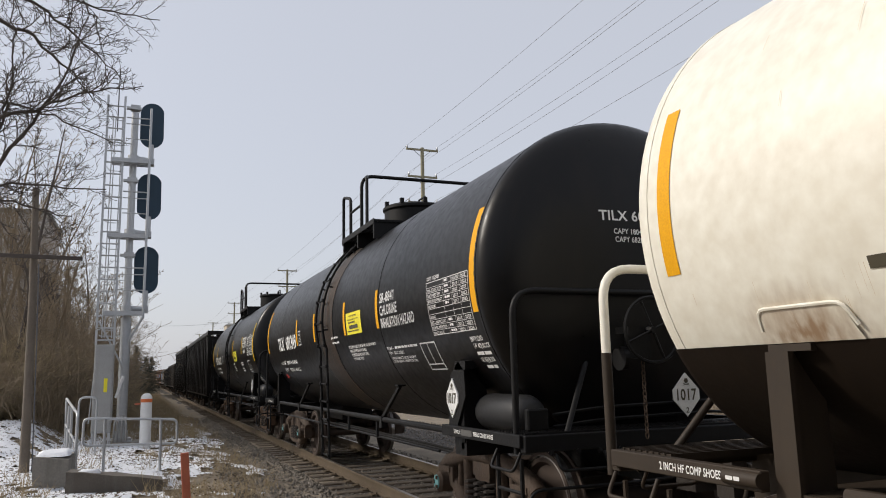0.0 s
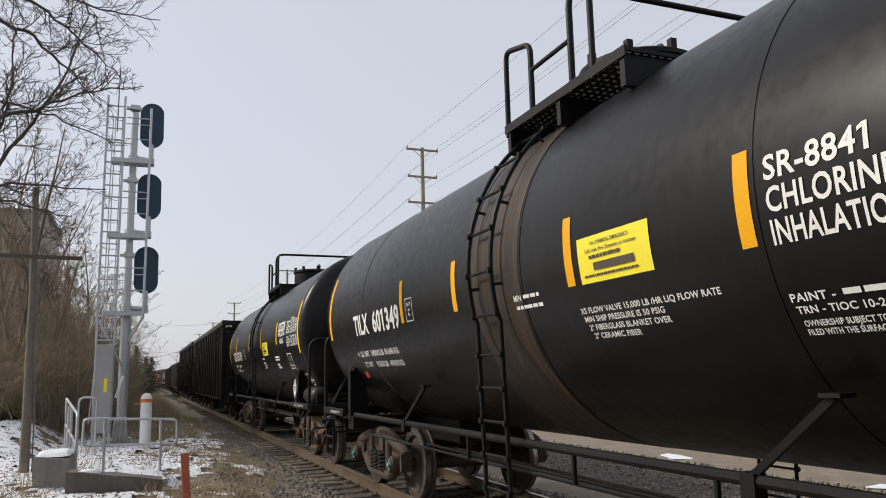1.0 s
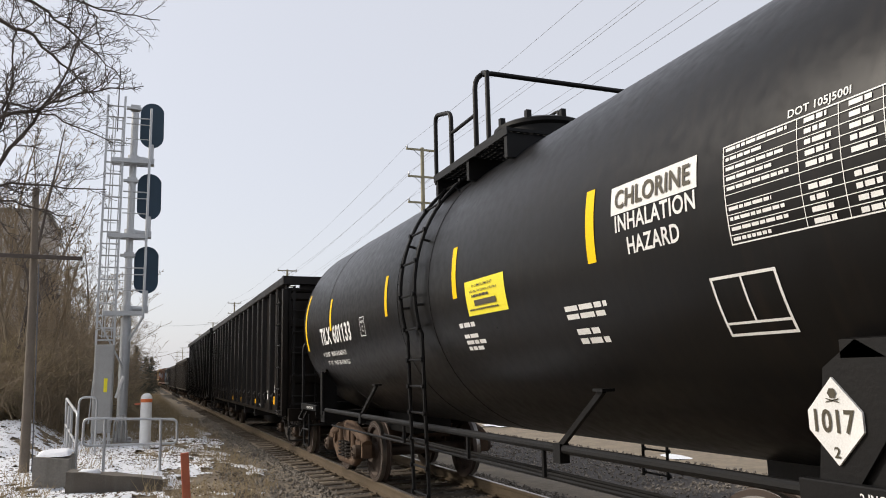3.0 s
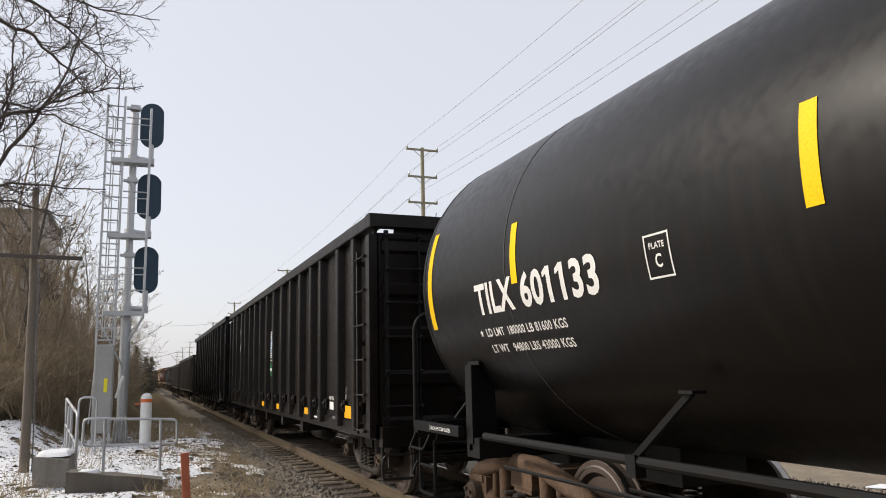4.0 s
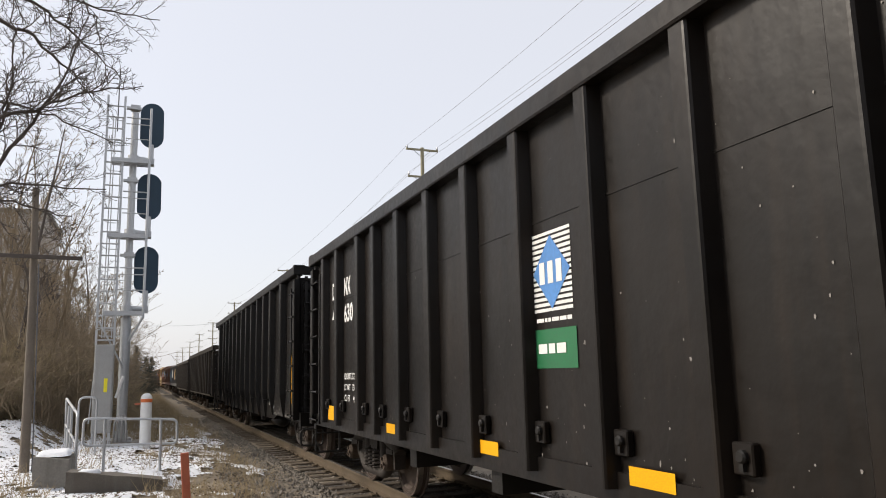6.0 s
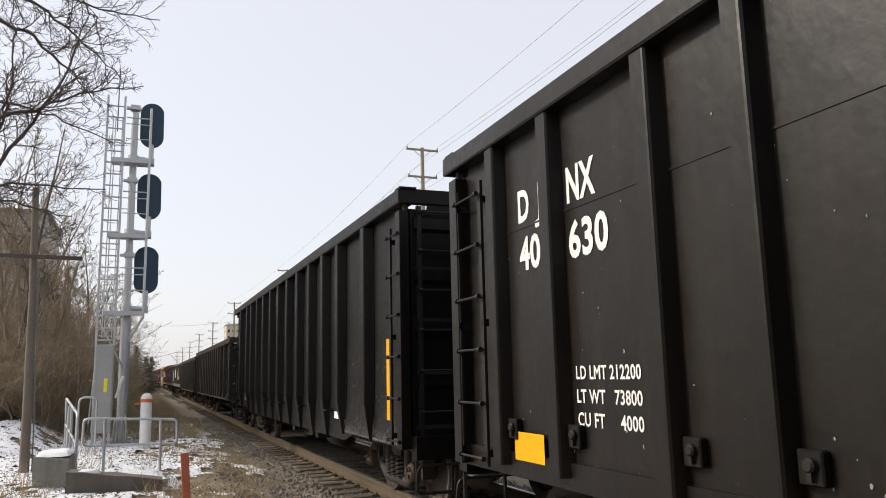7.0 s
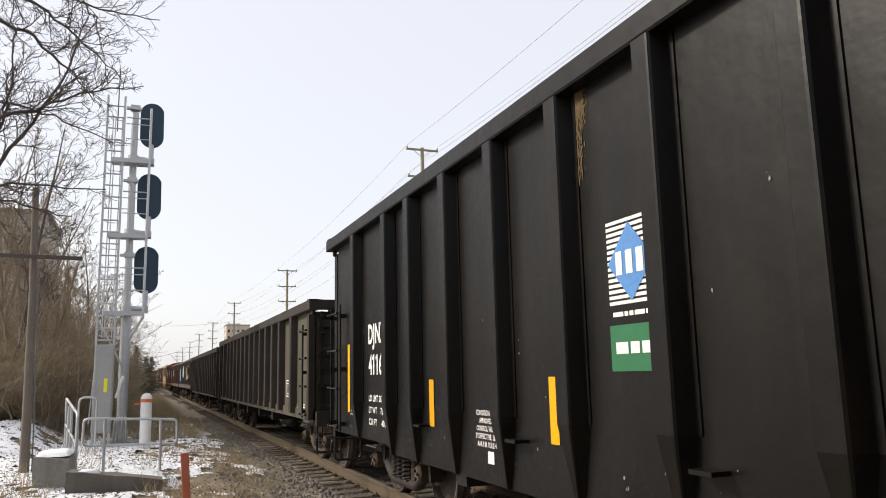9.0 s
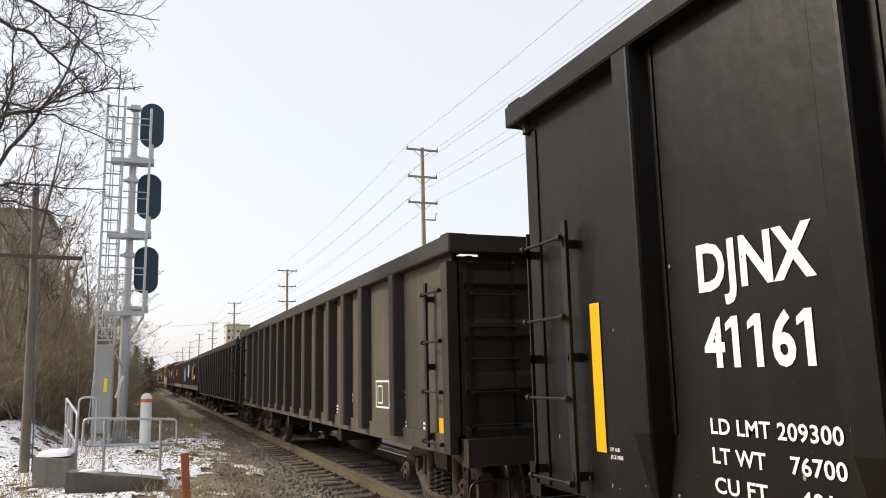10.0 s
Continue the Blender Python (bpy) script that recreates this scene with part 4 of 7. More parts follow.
        part("brake_wheel", bm, GON_PARTS, car, "black hand brake wheel")
        for sx in (-1, 1):
            bm = bmesh.new()
            tube(bm, bend([(sx * (w - 0.02), yy + sy * 0.10, bottom), (sx * (w - 0.02), yy + sy * 0.10, 0.38), (sx * (w - 0.42), yy + sy * 0.10, 0.38), (sx * (w - 0.42), yy + sy * 0.10, bottom)], 0.06), 0.018, 6)
            part("stirrup_step", bm, GON_PARTS, car, "black stirrup step")
        bm = bmesh.new()
        tube(bm, bend([(-w - 0.02, yy + sy * 0.2, 0.5), (-w, yy + sy * 0.2, 0.68), (-0.35, yy + sy * 0.2, 0.68), (-0.1, yy + sy * 0.4, 0.78)], 0.08), 0.014, 6)
        part("uncoupling_rod", bm, GON_PARTS, car)
        truck(car, sy * (half - 1.75), TRUCK_DARK if top > 3.2 else TRUCK)
        coupler(car, yy + sy * 0.10, sy, TRUCK_DARK)
    bm = bmesh.new()
    box(bm, -w + 0.02, w - 0.02, -near + 0.02, half - 0.02, bottom + 0.02, bottom + 0.10)
    part("floor", bm, material, car)
    bm = bmesh.new()
    box(bm, -0.33, 0.33, -near, half, 0.72, bottom + 0.02)
    for y in (-3.2, -1.1, 1.1, 3.2):
        box(bm, -w + 0.05, w - 0.05, y - 0.10, y + 0.10, bottom - 0.22, bottom + 0.02)
    part("centre_sill", bm, GON_PARTS, car)
    bm = bmesh.new()
    lathe(bm, [(-0.5, 0.0), (-0.48, 0.12), (-0.38, 0.19), (0.38, 0.19), (0.48, 0.12), (0.5, 0.0)], 20, 'y', (-0.85, -2.4, bottom - 0.26))
    part("air_reservoir", bm, GON_PARTS, car, "dark brake air reservoir", smooth=50)
    bm = bmesh.new()
    tube(bm, bend([(-0.9, -half + 2.8, 0.62), (-0.8, -2.9, 0.60), (-0.6, 1.0, 0.66), (-0.6, half - 2.8, 0.62)], 0.3), 0.02, 6)
    part("brake_rod", bm, GON_PARTS, car, "thin dark brake rod")
    return car


TAGWHITE = mat("faded_white_spray", (0.34, 0.34, 0.33), 0.8)
TAGBLUE = mat("faded_blue_spray", (0.12, 0.2, 0.28), 0.8)


def far_car(yc, half, top, kind, material, label):
    """Cars of the far tail: body with roof or hopper slopes, ribs, ladders and trucks."""
    car = car_root(kind, yc, label, kind.replace("_", " "))
    bm = bmesh.new()
    w = 1.5
    if kind == "hopper_car":
        prism(bm, [(-half, top - 0.25), (-half + 0.4, top), (half - 0.4, top), (half, top - 0.25), (half, 2.2), (half - 1.6, 1.0), (half - 2.6, 0.55), (half - 4.2, 1.1), (1.6, 1.1), (0.9, 0.55), (-0.9, 0.55), (-1.6, 1.1), (-half + 4.2, 1.1), (-half + 2.6, 0.55), (-half + 1.6, 1.0), (-half, 2.2)], -w, w, 'x')
    else:
        prism(bm, [(-w, 1.0), (w, 1.0), (w, top - 0.18), (0.4, top), (-0.4, top), (-w, top - 0.18)], -half, half, 'y')
    part("body", bm, material, car, bevel=0.02)
    n = 12
    for i in range(n):
        y = -half + 0.3 + (2 * half - 0.6) * i / (n - 1)
        for sx in (-1, 1):
            bm = bmesh.new()
            box(bm, *sorted((sx * w, sx * (w + 0.08))), y - 0.05, y + 0.05, 1.25 if kind != "hopper_car" else 1.9, top - 0.3)
            part("side_post", bm, material, car)
    rg = random.Random(int(yc))
    for k in range(5):                      # painted tags: soft-edged blotches of colour
        bm = bmesh.new()
        u, v, r = rg.uniform(-half + 1, half - 1), rg.uniform(1.9, top - 0.9), rg.uniform(0.35, 0.8)
        bm.faces.new([bm.verts.new((-w - 0.085, u + r * 1.5 * math.cos(a * 0.524) * rg.uniform(0.7, 1.1), v + r * 0.7 * math.sin(a * 0.524) * rg.uniform(0.7, 1.1))) for a in range(12)])
        part("graffiti", bm, (TAGWHITE, TAGBLUE, ORANGE, CARYEL)[rg.randrange(4)], car, "faded sprayed paint")
    bm = bmesh.new()
    box(bm, -0.3, 0.3, -half - 0.2, half + 0.2, 0.75, 1.05)
    box(bm, -w, w, -half - 0.1, -half + 0.1, 0.85, 1.1)
    box(bm, -w, w, half - 0.1, half + 0.1, 0.85, 1.1)
    part("centre_sill", bm, TRUCK_DARK, car)
    for sy in (-1, 1):
        truck(car, sy * (half - 1.7), TRUCK, roll=False)
    return car


T0, tank0 = tank_car(-2.63, "cream")
T1, tank1 = tank_car(11.87, "black")
T2, tank2 = tank_car(26.37, "black")
G1 = gondola(42.45, 7.94, 3.65, 0.86, [-0.17 + s * d for s in (-1, 1) for d in (0.5, 1.5, 2.49, 3.47, 4.43, 5.19, 6.36, 7.26)], GON, "straight", "tall black mill gondola with straight hat-section posts")
G2 = gondola(60.08, 7.95, 3.70, 0.83, [-6.66, -5.25] + [-4.25 + 1.06 * i for i in range(9)] + [5.09, 6.53], GON_DARK, "tapered", "tall black gondola with posts that taper at the foot", 8.20)
G3 = gondola(77.50, 8.0, 2.92, 0.90, [-6.30] + [-4.96 + 0.927 * i for i in range(12)] + [6.45], GON_OLD, "plain", "low worn brown-black gondola with rust and chalk marks", 8.0)
G4 = gondola(94.70, 8.0, 2.78, 0.90, [-6.95 + 0.927 * i for i in range(16)], GON_OLD, "plain", "low worn dark gondola with scraped sides", 8.0)
far_car(112.0, 7.6, 3.0, "box_car", CARGREY, "grey freight car with faded painted sides")
far_car(128.5, 7.6, 3.05, "box_car", CARRUST, "dirty rust-brown freight car, weathered")
far_car(145.0, 7.6, 3.3, "box_car", CARRUST, "rust-red steel box car, dirty")
far_car(161.5, 7.6, 3.3, "hopper_car", CARYEL, "ochre covered hopper with streaks")
far_car(178.0, 7.6, 3.5, "box_car", CARRUST, "rust-brown steel box car, dirty")
far_car(194.5, 7.6, 3.5, "box_car", CARGREY, "grey steel box car, weathered")
for i in range(7):
    far_car(211.0 + 16.5 * i, 7.6, 3.6, "box_car" if i % 2 else "hopper_car", (CARYEL, CARGREY, CARRUST)[i % 3], "weathered freight car at the far tail of the train")


# ------------------------------------------------------------ lettering and fittings of the cars
def text_width(text, weight=0.014):
    b = bmesh.new()
    lo, hi = [1e9], [-1e9]

    def spy(u, v):
        lo[0], hi[0] = min(lo[0], u), max(hi[0], u)
        return Vector((u, v, 0))
    lettering(b, text, 1.0, spy, weight=weight)
    b.free()
    return lo[0], hi[0]


def words(bm, text, cap, u0, v0, width, place):
    """One line: cap height, left edge, baseline and width in metres."""
    size = cap / 0.69
    weight = 0.030 if cap > 0.2 else 0.020
    lo, hi = text_width(text, weight)
    k = width / ((hi - lo) * size)
    lettering(bm, text, size, lambda u, v: place(u0 + u - lo * size * k, v0 + v), squeeze=k, weight=weight)
    if cap > 0.1:                           # slanting flag on each figure one
        one = text_width("1", weight)
        for i, ch in enumerate(text):
            if ch == "1":
                r = text_width(text[:i + 1], weight)[1] - (one[1] - one[0]) - 0.002
                pts = ((r, 0.70), (r - 0.15, 0.61), (r - 0.15, 0.50), (r, 0.56))
                bm.faces.new([bm.verts.new(place(u0 + (x - lo) * size * k, v0 + y * size)) for x, y in pts])


def on_tank(lift=0.0035):
    r = TR + lift
    def place(u, v):
        a = v / TR
        return Vector((-r * math.cos(a), -u, TZ + r * math.sin(a)))
    return place


def tank_marks(tank, ends, bars, material):
    pl = on_tank()
    for y in (-1, 1):
        bm = bmesh.new()
        patch(bm, ((-5.90 if y > 0 else 5.89, ends[0]), (-5.79 if y > 0 else 6.00, ends[0]), (-5.79 if y > 0 else 6.00, ends[1]), (-5.90 if y > 0 else 5.89, ends[1])), pl, 1, 14)
        part("reflector_strip", bm, material, tank, "yellow reflective strip")
    for u in bars[0]:
        bm = bmesh.new()
        rect(bm, u, bars[1], 0.10, bars[1] - bars[2], pl, 8)
        part("reflector_strip", bm, material, tank, "yellow reflective strip")


def frame_box(bm, u, v, w, h, t, pl):
    for a in ((u, v, w, t), (u, v - h + t, w, t)):
        patch(bm, ((a[0], a[1]), (a[0] + a[2], a[1]), (a[0] + a[2], a[1] - a[3]), (a[0], a[1] - a[3])), pl, 6, 1)
    rect(bm, u, v - t, t, h - 2 * t, pl)
    rect(bm, u + w - t, v - t, t, h - 2 * t, pl)


TABLE_LINES = {1: "TANK QUALIFICATION", 2: "THICKNESS TEST", 3: "SERVICE EQUIPMENT", 4: "PRD:COMB", 6: "LINING", 7: "88.B.2 INSPECTION", 8: "STUB SILL INSPECTION", 9: "ANGLE VALVE"}
TABLE_YEARS = {0: ("QUALIFIED", "DUE"), 1: ("2013", "2023"), 2: ("2017", "2027"), 3: ("2017", "2023"), 4: ("2017", "2023"), 7: ("2013", "2023"), 8: ("2013", "2023"), 9: ("2021", "2024")}


def data_table(tank, u, v, w, h, seed):
    pl, rng = on_tank(), random.Random(seed)
    bm = bmesh.new()
    frame_box(bm, u, v, w, h, 0.007, pl)
    rows = 10
    for i in range(1, rows):
        patch(bm, ((u, v - h * i / rows), (u + w, v - h * i / rows), (u + w, v - h * i / rows - 0.004), (u, v - h * i / rows - 0.004)), pl, 6, 1)
    for q in (0.42, 0.62, 0.81):
        rect(bm, u + w * q, v, 0.004, h, pl)
    for i in range(rows):
        if i == 5:
            continue
        vv = v - h * i / rows - 0.014
        line = TABLE_LINES.get(i) if seed == 1 else None
        if line:
            words(bm, line, 0.030, u + 0.02, vv - 0.033, min(w * 0.37, 0.026 * len(line)), pl)
        elif seed != 1:
            stripes(bm, u + 0.02, vv, w * 0.36, 0.022, 1, pl, rng, 0.8)
        if seed == 1:
            for q, word in zip((0.635, 0.825), TABLE_YEARS.get(i, ())):
                words(bm, word, 0.030, u + w * q + 0.015, vv - 0.033, w * (0.15 if len(word) > 4 else 0.12), pl)
        for q in (0.44, 0.65, 0.84) if seed != 1 else (0.44,) if i in TABLE_YEARS else ():
            stripes(bm, u + w * q + 0.02, vv, w * 0.13, 0.026, 1, pl, rng, 0.9)
    words(bm, "DOT 105J500I", 0.038, u + (0.02 if seed == 1 else 0.42), v + 0.018, 0.34, pl)
    part("data_table", bm, WHITE, tank, "white stencilled inspection table")


def small_print(tank, items, seed):
    pl, rng = on_tank(), random.Random(seed)
    for u, v, w, h, n in items:
        bm = bmesh.new()
        stripes(bm, u, v, w, h, n, pl, rng, 0.62)
        part("small_print", bm, WHITE, tank, "lines of small white stencilling")


def warning_sign(tank, u, v, w, h):
    pl = on_tank()
    bm = bmesh.new()
    patch(bm, ((u, v), (u + w, v), (u + w, v - h), (u, v - h)), pl, 4, 6)
    sign = part("emergency_sign", bm, LEMON, tank, "yellow emergency notice with dark print")
    bm = bmesh.new()
    p2 = on_tank(0.010)
    words(bm, "For CHEMICAL EMERGENCY", 0.022, u + 0.17, v - 0.060, 0.42, p2)
    words(bm, "Spill, Leak, Fire, Exposure, or Accident", 0.022, u + 0.10, v - 0.105, 0.56, p2)
    stripes(bm, u + 0.14, v - 0.128, 0.50, 0.024, 1, p2, random.Random(4), 0.9)
    rect(bm, u + 0.18, v - 0.178, 0.44, 0.050, p2, 2)
    stripes(bm, u + 0.06, v - 0.252, 0.64, 0.016, 1, p2, random.Random(6), 0.9)
    part("print", bm, INK, sign, "dark printed lines")


def letter_part(tank, lines, pl, material=WHITE, label="white stencilled lettering"):
    for text, cap, u, v, w in lines:
        bm = bmesh.new()
        words(bm, text, cap, u, v, w, pl)
        part("lettering", bm, material, tank, label)


tank_marks(tank0, (0.62, -0.36), ((), 0.18, -0.30), AMBER)
tank_marks(tank1, (0.63, -0.34), ((-2.42, -0.85, 1.24, 2.90), 0.18, -0.30), AMBER)
tank_marks(tank2, (0.56, -0.44), ((-4.02, -1.11, 1.06, 3.42), 0.31, -0.18), YELLOW)
PT = on_tank()
letter_part(tank1, (("TILX", 0.25, -4.47, -0.33, 0.69), ("601349", 0.25, -3.57, -0.33, 1.08),
                    ("LD LMT  180000 LB  81648 KG", 0.075, -4.50, -0.64, 1.66), ("LT WT     95500 LB   43318 KG", 0.075, -4.48, -0.80, 1.64),
                    ("SR-8841", 0.115, 3.10, 0.00, 0.565), ("CHLORINE", 0.115, 3.10, -0.155, 0.67), ("INHALATION HAZARD", 0.115, 3.10, -0.31, 1.22)), PT)
letter_part(tank2, (("TILX", 0.25, -4.75, -0.37, 0.72), ("601133", 0.25, -3.90, -0.37, 1.09),
                    ("LD LMT  180000 LB 81600 KGS", 0.07, -4.70, -0.575, 1.36), ("LT WT   94800 LBS 43000 KGS", 0.07, -4.70, -0.725, 1.36),
                    ("INHALATION", 0.10, 3.76, -0.03, 0.74), ("HAZARD", 0.10, 3.87, -0.18, 0.48)), PT)
bm = bmesh.new()
patch(bm, ((3.72, 0.26), (4.52, 0.26), (4.52, 0.08), (3.72, 0.08)), PT, 4, 4)
chip = part("name_panel", bm, WHITE, tank2, "white panel with black lettering")
bm = bmesh.new()
words(bm, "CHLORINE", 0.11, 3.77, 0.115, 0.70, on_tank(0.010))
part("print", bm, INK, chip, "black lettering")
data_table(tank1, 4.78, 0.05, 1.08, 0.545, 1)
data_table(tank2, 4.72, 0.24, 1.12, 0.51, 2)
warning_sign(tank1, 1.42, 0.0, 0.78, 0.305)
warning_sign(tank2, 1.36, -0.06, 0.80, 0.31)
small_print(tank1, ((0.56, -0.285, 0.36, 0.045, 1), (0.42, -0.365, 0.50, 0.045, 1), (3.38, -0.553, 0.80, 0.045, 1), (5.66, -0.705, 0.40, 0.055, 1), (5.72, -0.845, 0.24, 0.055, 1)), 3)
letter_part(tank1, (("MIN", 0.045, 0.40, -0.325, 0.12), ("PAINT -", 0.04, 3.09, -0.59, 0.25), ("TRN - TIOC 10-2013", 0.036, 3.10, -0.65, 0.55), ("OWNERSHIP SUBJECT TO A SECURITY AGREEMENT", 0.03, 3.11, -0.715, 0.88), ("FILED WITH THE SURFACE TRANSPORTATION BOARD", 0.03, 3.11, -0.76, 0.88),
                    ("EMPTY LOAD", 0.045, 5.64, -0.60, 0.26), ("1/4\" ADJ BLOCK", 0.045, 5.66, -0.67, 0.34), ("NO ADJ BLOCK", 0.045, 5.68, -0.81, 0.28)), PT)
small_print(tank2, ((1.08, -0.42, 0.50, 0.07, 1), (1.12, -0.53, 0.48, 0.18, 3), (3.0, -0.43, 0.56, 0.12, 2), (3.06, -0.60, 0.44, 0.14, 2), (5.52, -1.005, 0.44, 0.055, 1), (5.56, -1.125, 0.26, 0.05, 1)), 4)
letter_part(tank2, (("EMPTY LOAD", 0.045, 5.48, -0.91, 0.30), ("1/4\" ADJ BLOCK", 0.045, 5.50, -0.975, 0.38), ("NO ADJ BLOCK", 0.045, 5.54, -1.10, 0.34)), PT)
letter_part(tank1, (("XS FLOW VALVE 15,000 LB /HR LIQ FLOW RATE", 0.038, 1.31, -0.50, 1.36), ("MIN SHIP PRESSURE IS 50 PSIG", 0.038, 1.33, -0.56, 0.85),
                    ("2\" FIBERGLASS BLANKET OVER", 0.038, 1.35, -0.62, 0.86), ("2\" CERAMIC FIBER", 0.038, 1.37, -0.68, 0.52)), PT)
for tk, u, v in ((tank1, -4.60, -0.605), (tank2, -4.80, -0.54)):
    bm = bmesh.new()
    ring = [(0.040 if k % 2 == 0 else 0.016, math.pi / 2 + k * math.pi / 5) for k in range(10)]
    hub = bm.verts.new(PT(u, v))
    rim = [bm.verts.new(PT(u + r * math.cos(a), v + r * math.sin(a))) for r, a in ring]
    for k in range(10):
        bm.faces.new((hub, rim[k], rim[(k + 1) % 10]))
    part("star", bm, WHITE, tk, "small white five-pointed star")
for tk, pu in ((tank1, -2.23), (tank2, -2.29)):
    v0 = -0.04 if tk is tank1 else -0.10
    bm = bmesh.new()
    frame_box(bm, pu, v0, 0.23, 0.26, 0.012, PT)
    part("plate_box", bm, WHITE, tk, "white outlined box")
    letter_part(tk, (("PLATE", 0.035, pu + 0.045, v0 - 0.085, 0.14), ("C", 0.075, pu + 0.085, v0 - 0.195, 0.06)), PT)
for tk, u, v in ((tank1, 4.27, -0.55), (tank2, 4.50, -0.41)):
    bm = bmesh.new()
    frame_box(bm, u, v, 0.45, 0.33, 0.016, PT)
    rect(bm, u + 0.21, v, 0.014, 0.25, PT)
    patch(bm, ((u, v - 0.25), (u + 0.45, v - 0.25), (u + 0.45, v - 0.264), (u, v - 0.264)), PT, 4, 1)
    part("outline_box", bm, WHITE, tk, "white outlined test box")
for tk, num in ((tank1, "601349"), (tank2, "601133")):
    hp = head_place(-1, -0.44, 2.97, TR)
    letter_part(tk, (("TILX " + num, 0.09, 0.0, 0.0, 0.77), ("CAPY 18040 US GAL", 0.048, 0.14, -0.125, 0.56), ("CAPY 68289 L", 0.048, 0.15, -0.20, 0.38)), hp)


def placard(car, x, y, z, facing, size=0.28):
    """Diamond placard on a plate; facing 'x' towards the near side, 'y' towards the near end."""
    pl = bmesh.new()
    h = size / 2
    out = [(0, h * 1.35), (h, 0.30 * h), (h * 1.0, -0.30 * h), (0, -h * 1.35), (-h * 1.0, -0.30 * h), (-h, 0.30 * h)]
    if facing == 'x':
        prism(pl, [(y + u, z + v) for u, v in out], x - 0.012, x, 'x')
    else:
        prism(pl, [(x + u, z + v) for u, v in out], y - 0.012, y, 'y')
    ob = part("placard", pl, WHITE, car, "white diamond hazard placard")
    bm = bmesh.new()

    def place(u, v):
        return Vector((x - 0.016, y - u, z + v)) if facing == 'x' else Vector((x + u, y - 0.016, z + v))
    words(bm, "1017", 0.095, -0.105, -0.047, 0.21, place)
    words(bm, "2", 0.045, -0.015, -0.155, 0.03, place)
    for a in range(6):
        b0, b1 = a * math.pi / 3, (a + 1) * math.pi / 3
        bm.faces.new([bm.verts.new(place(*p)) for p in ((0, 0.12), (0.024 * math.cos(b0), 0.12 + 0.024 * math.sin(b0)), (0.024 * math.cos(b1), 0.12 + 0.024 * math.sin(b1)))])
    for s in (-1, 1):
        bm.faces.new([bm.verts.new(place(*p)) for p in ((-0.038 * s, 0.100), (-0.03 * s, 0.093), (0.038 * s, 0.078), (0.03 * s, 0.085))])
    part("print", bm, INK, ob, "black number and symbol")
    return ob


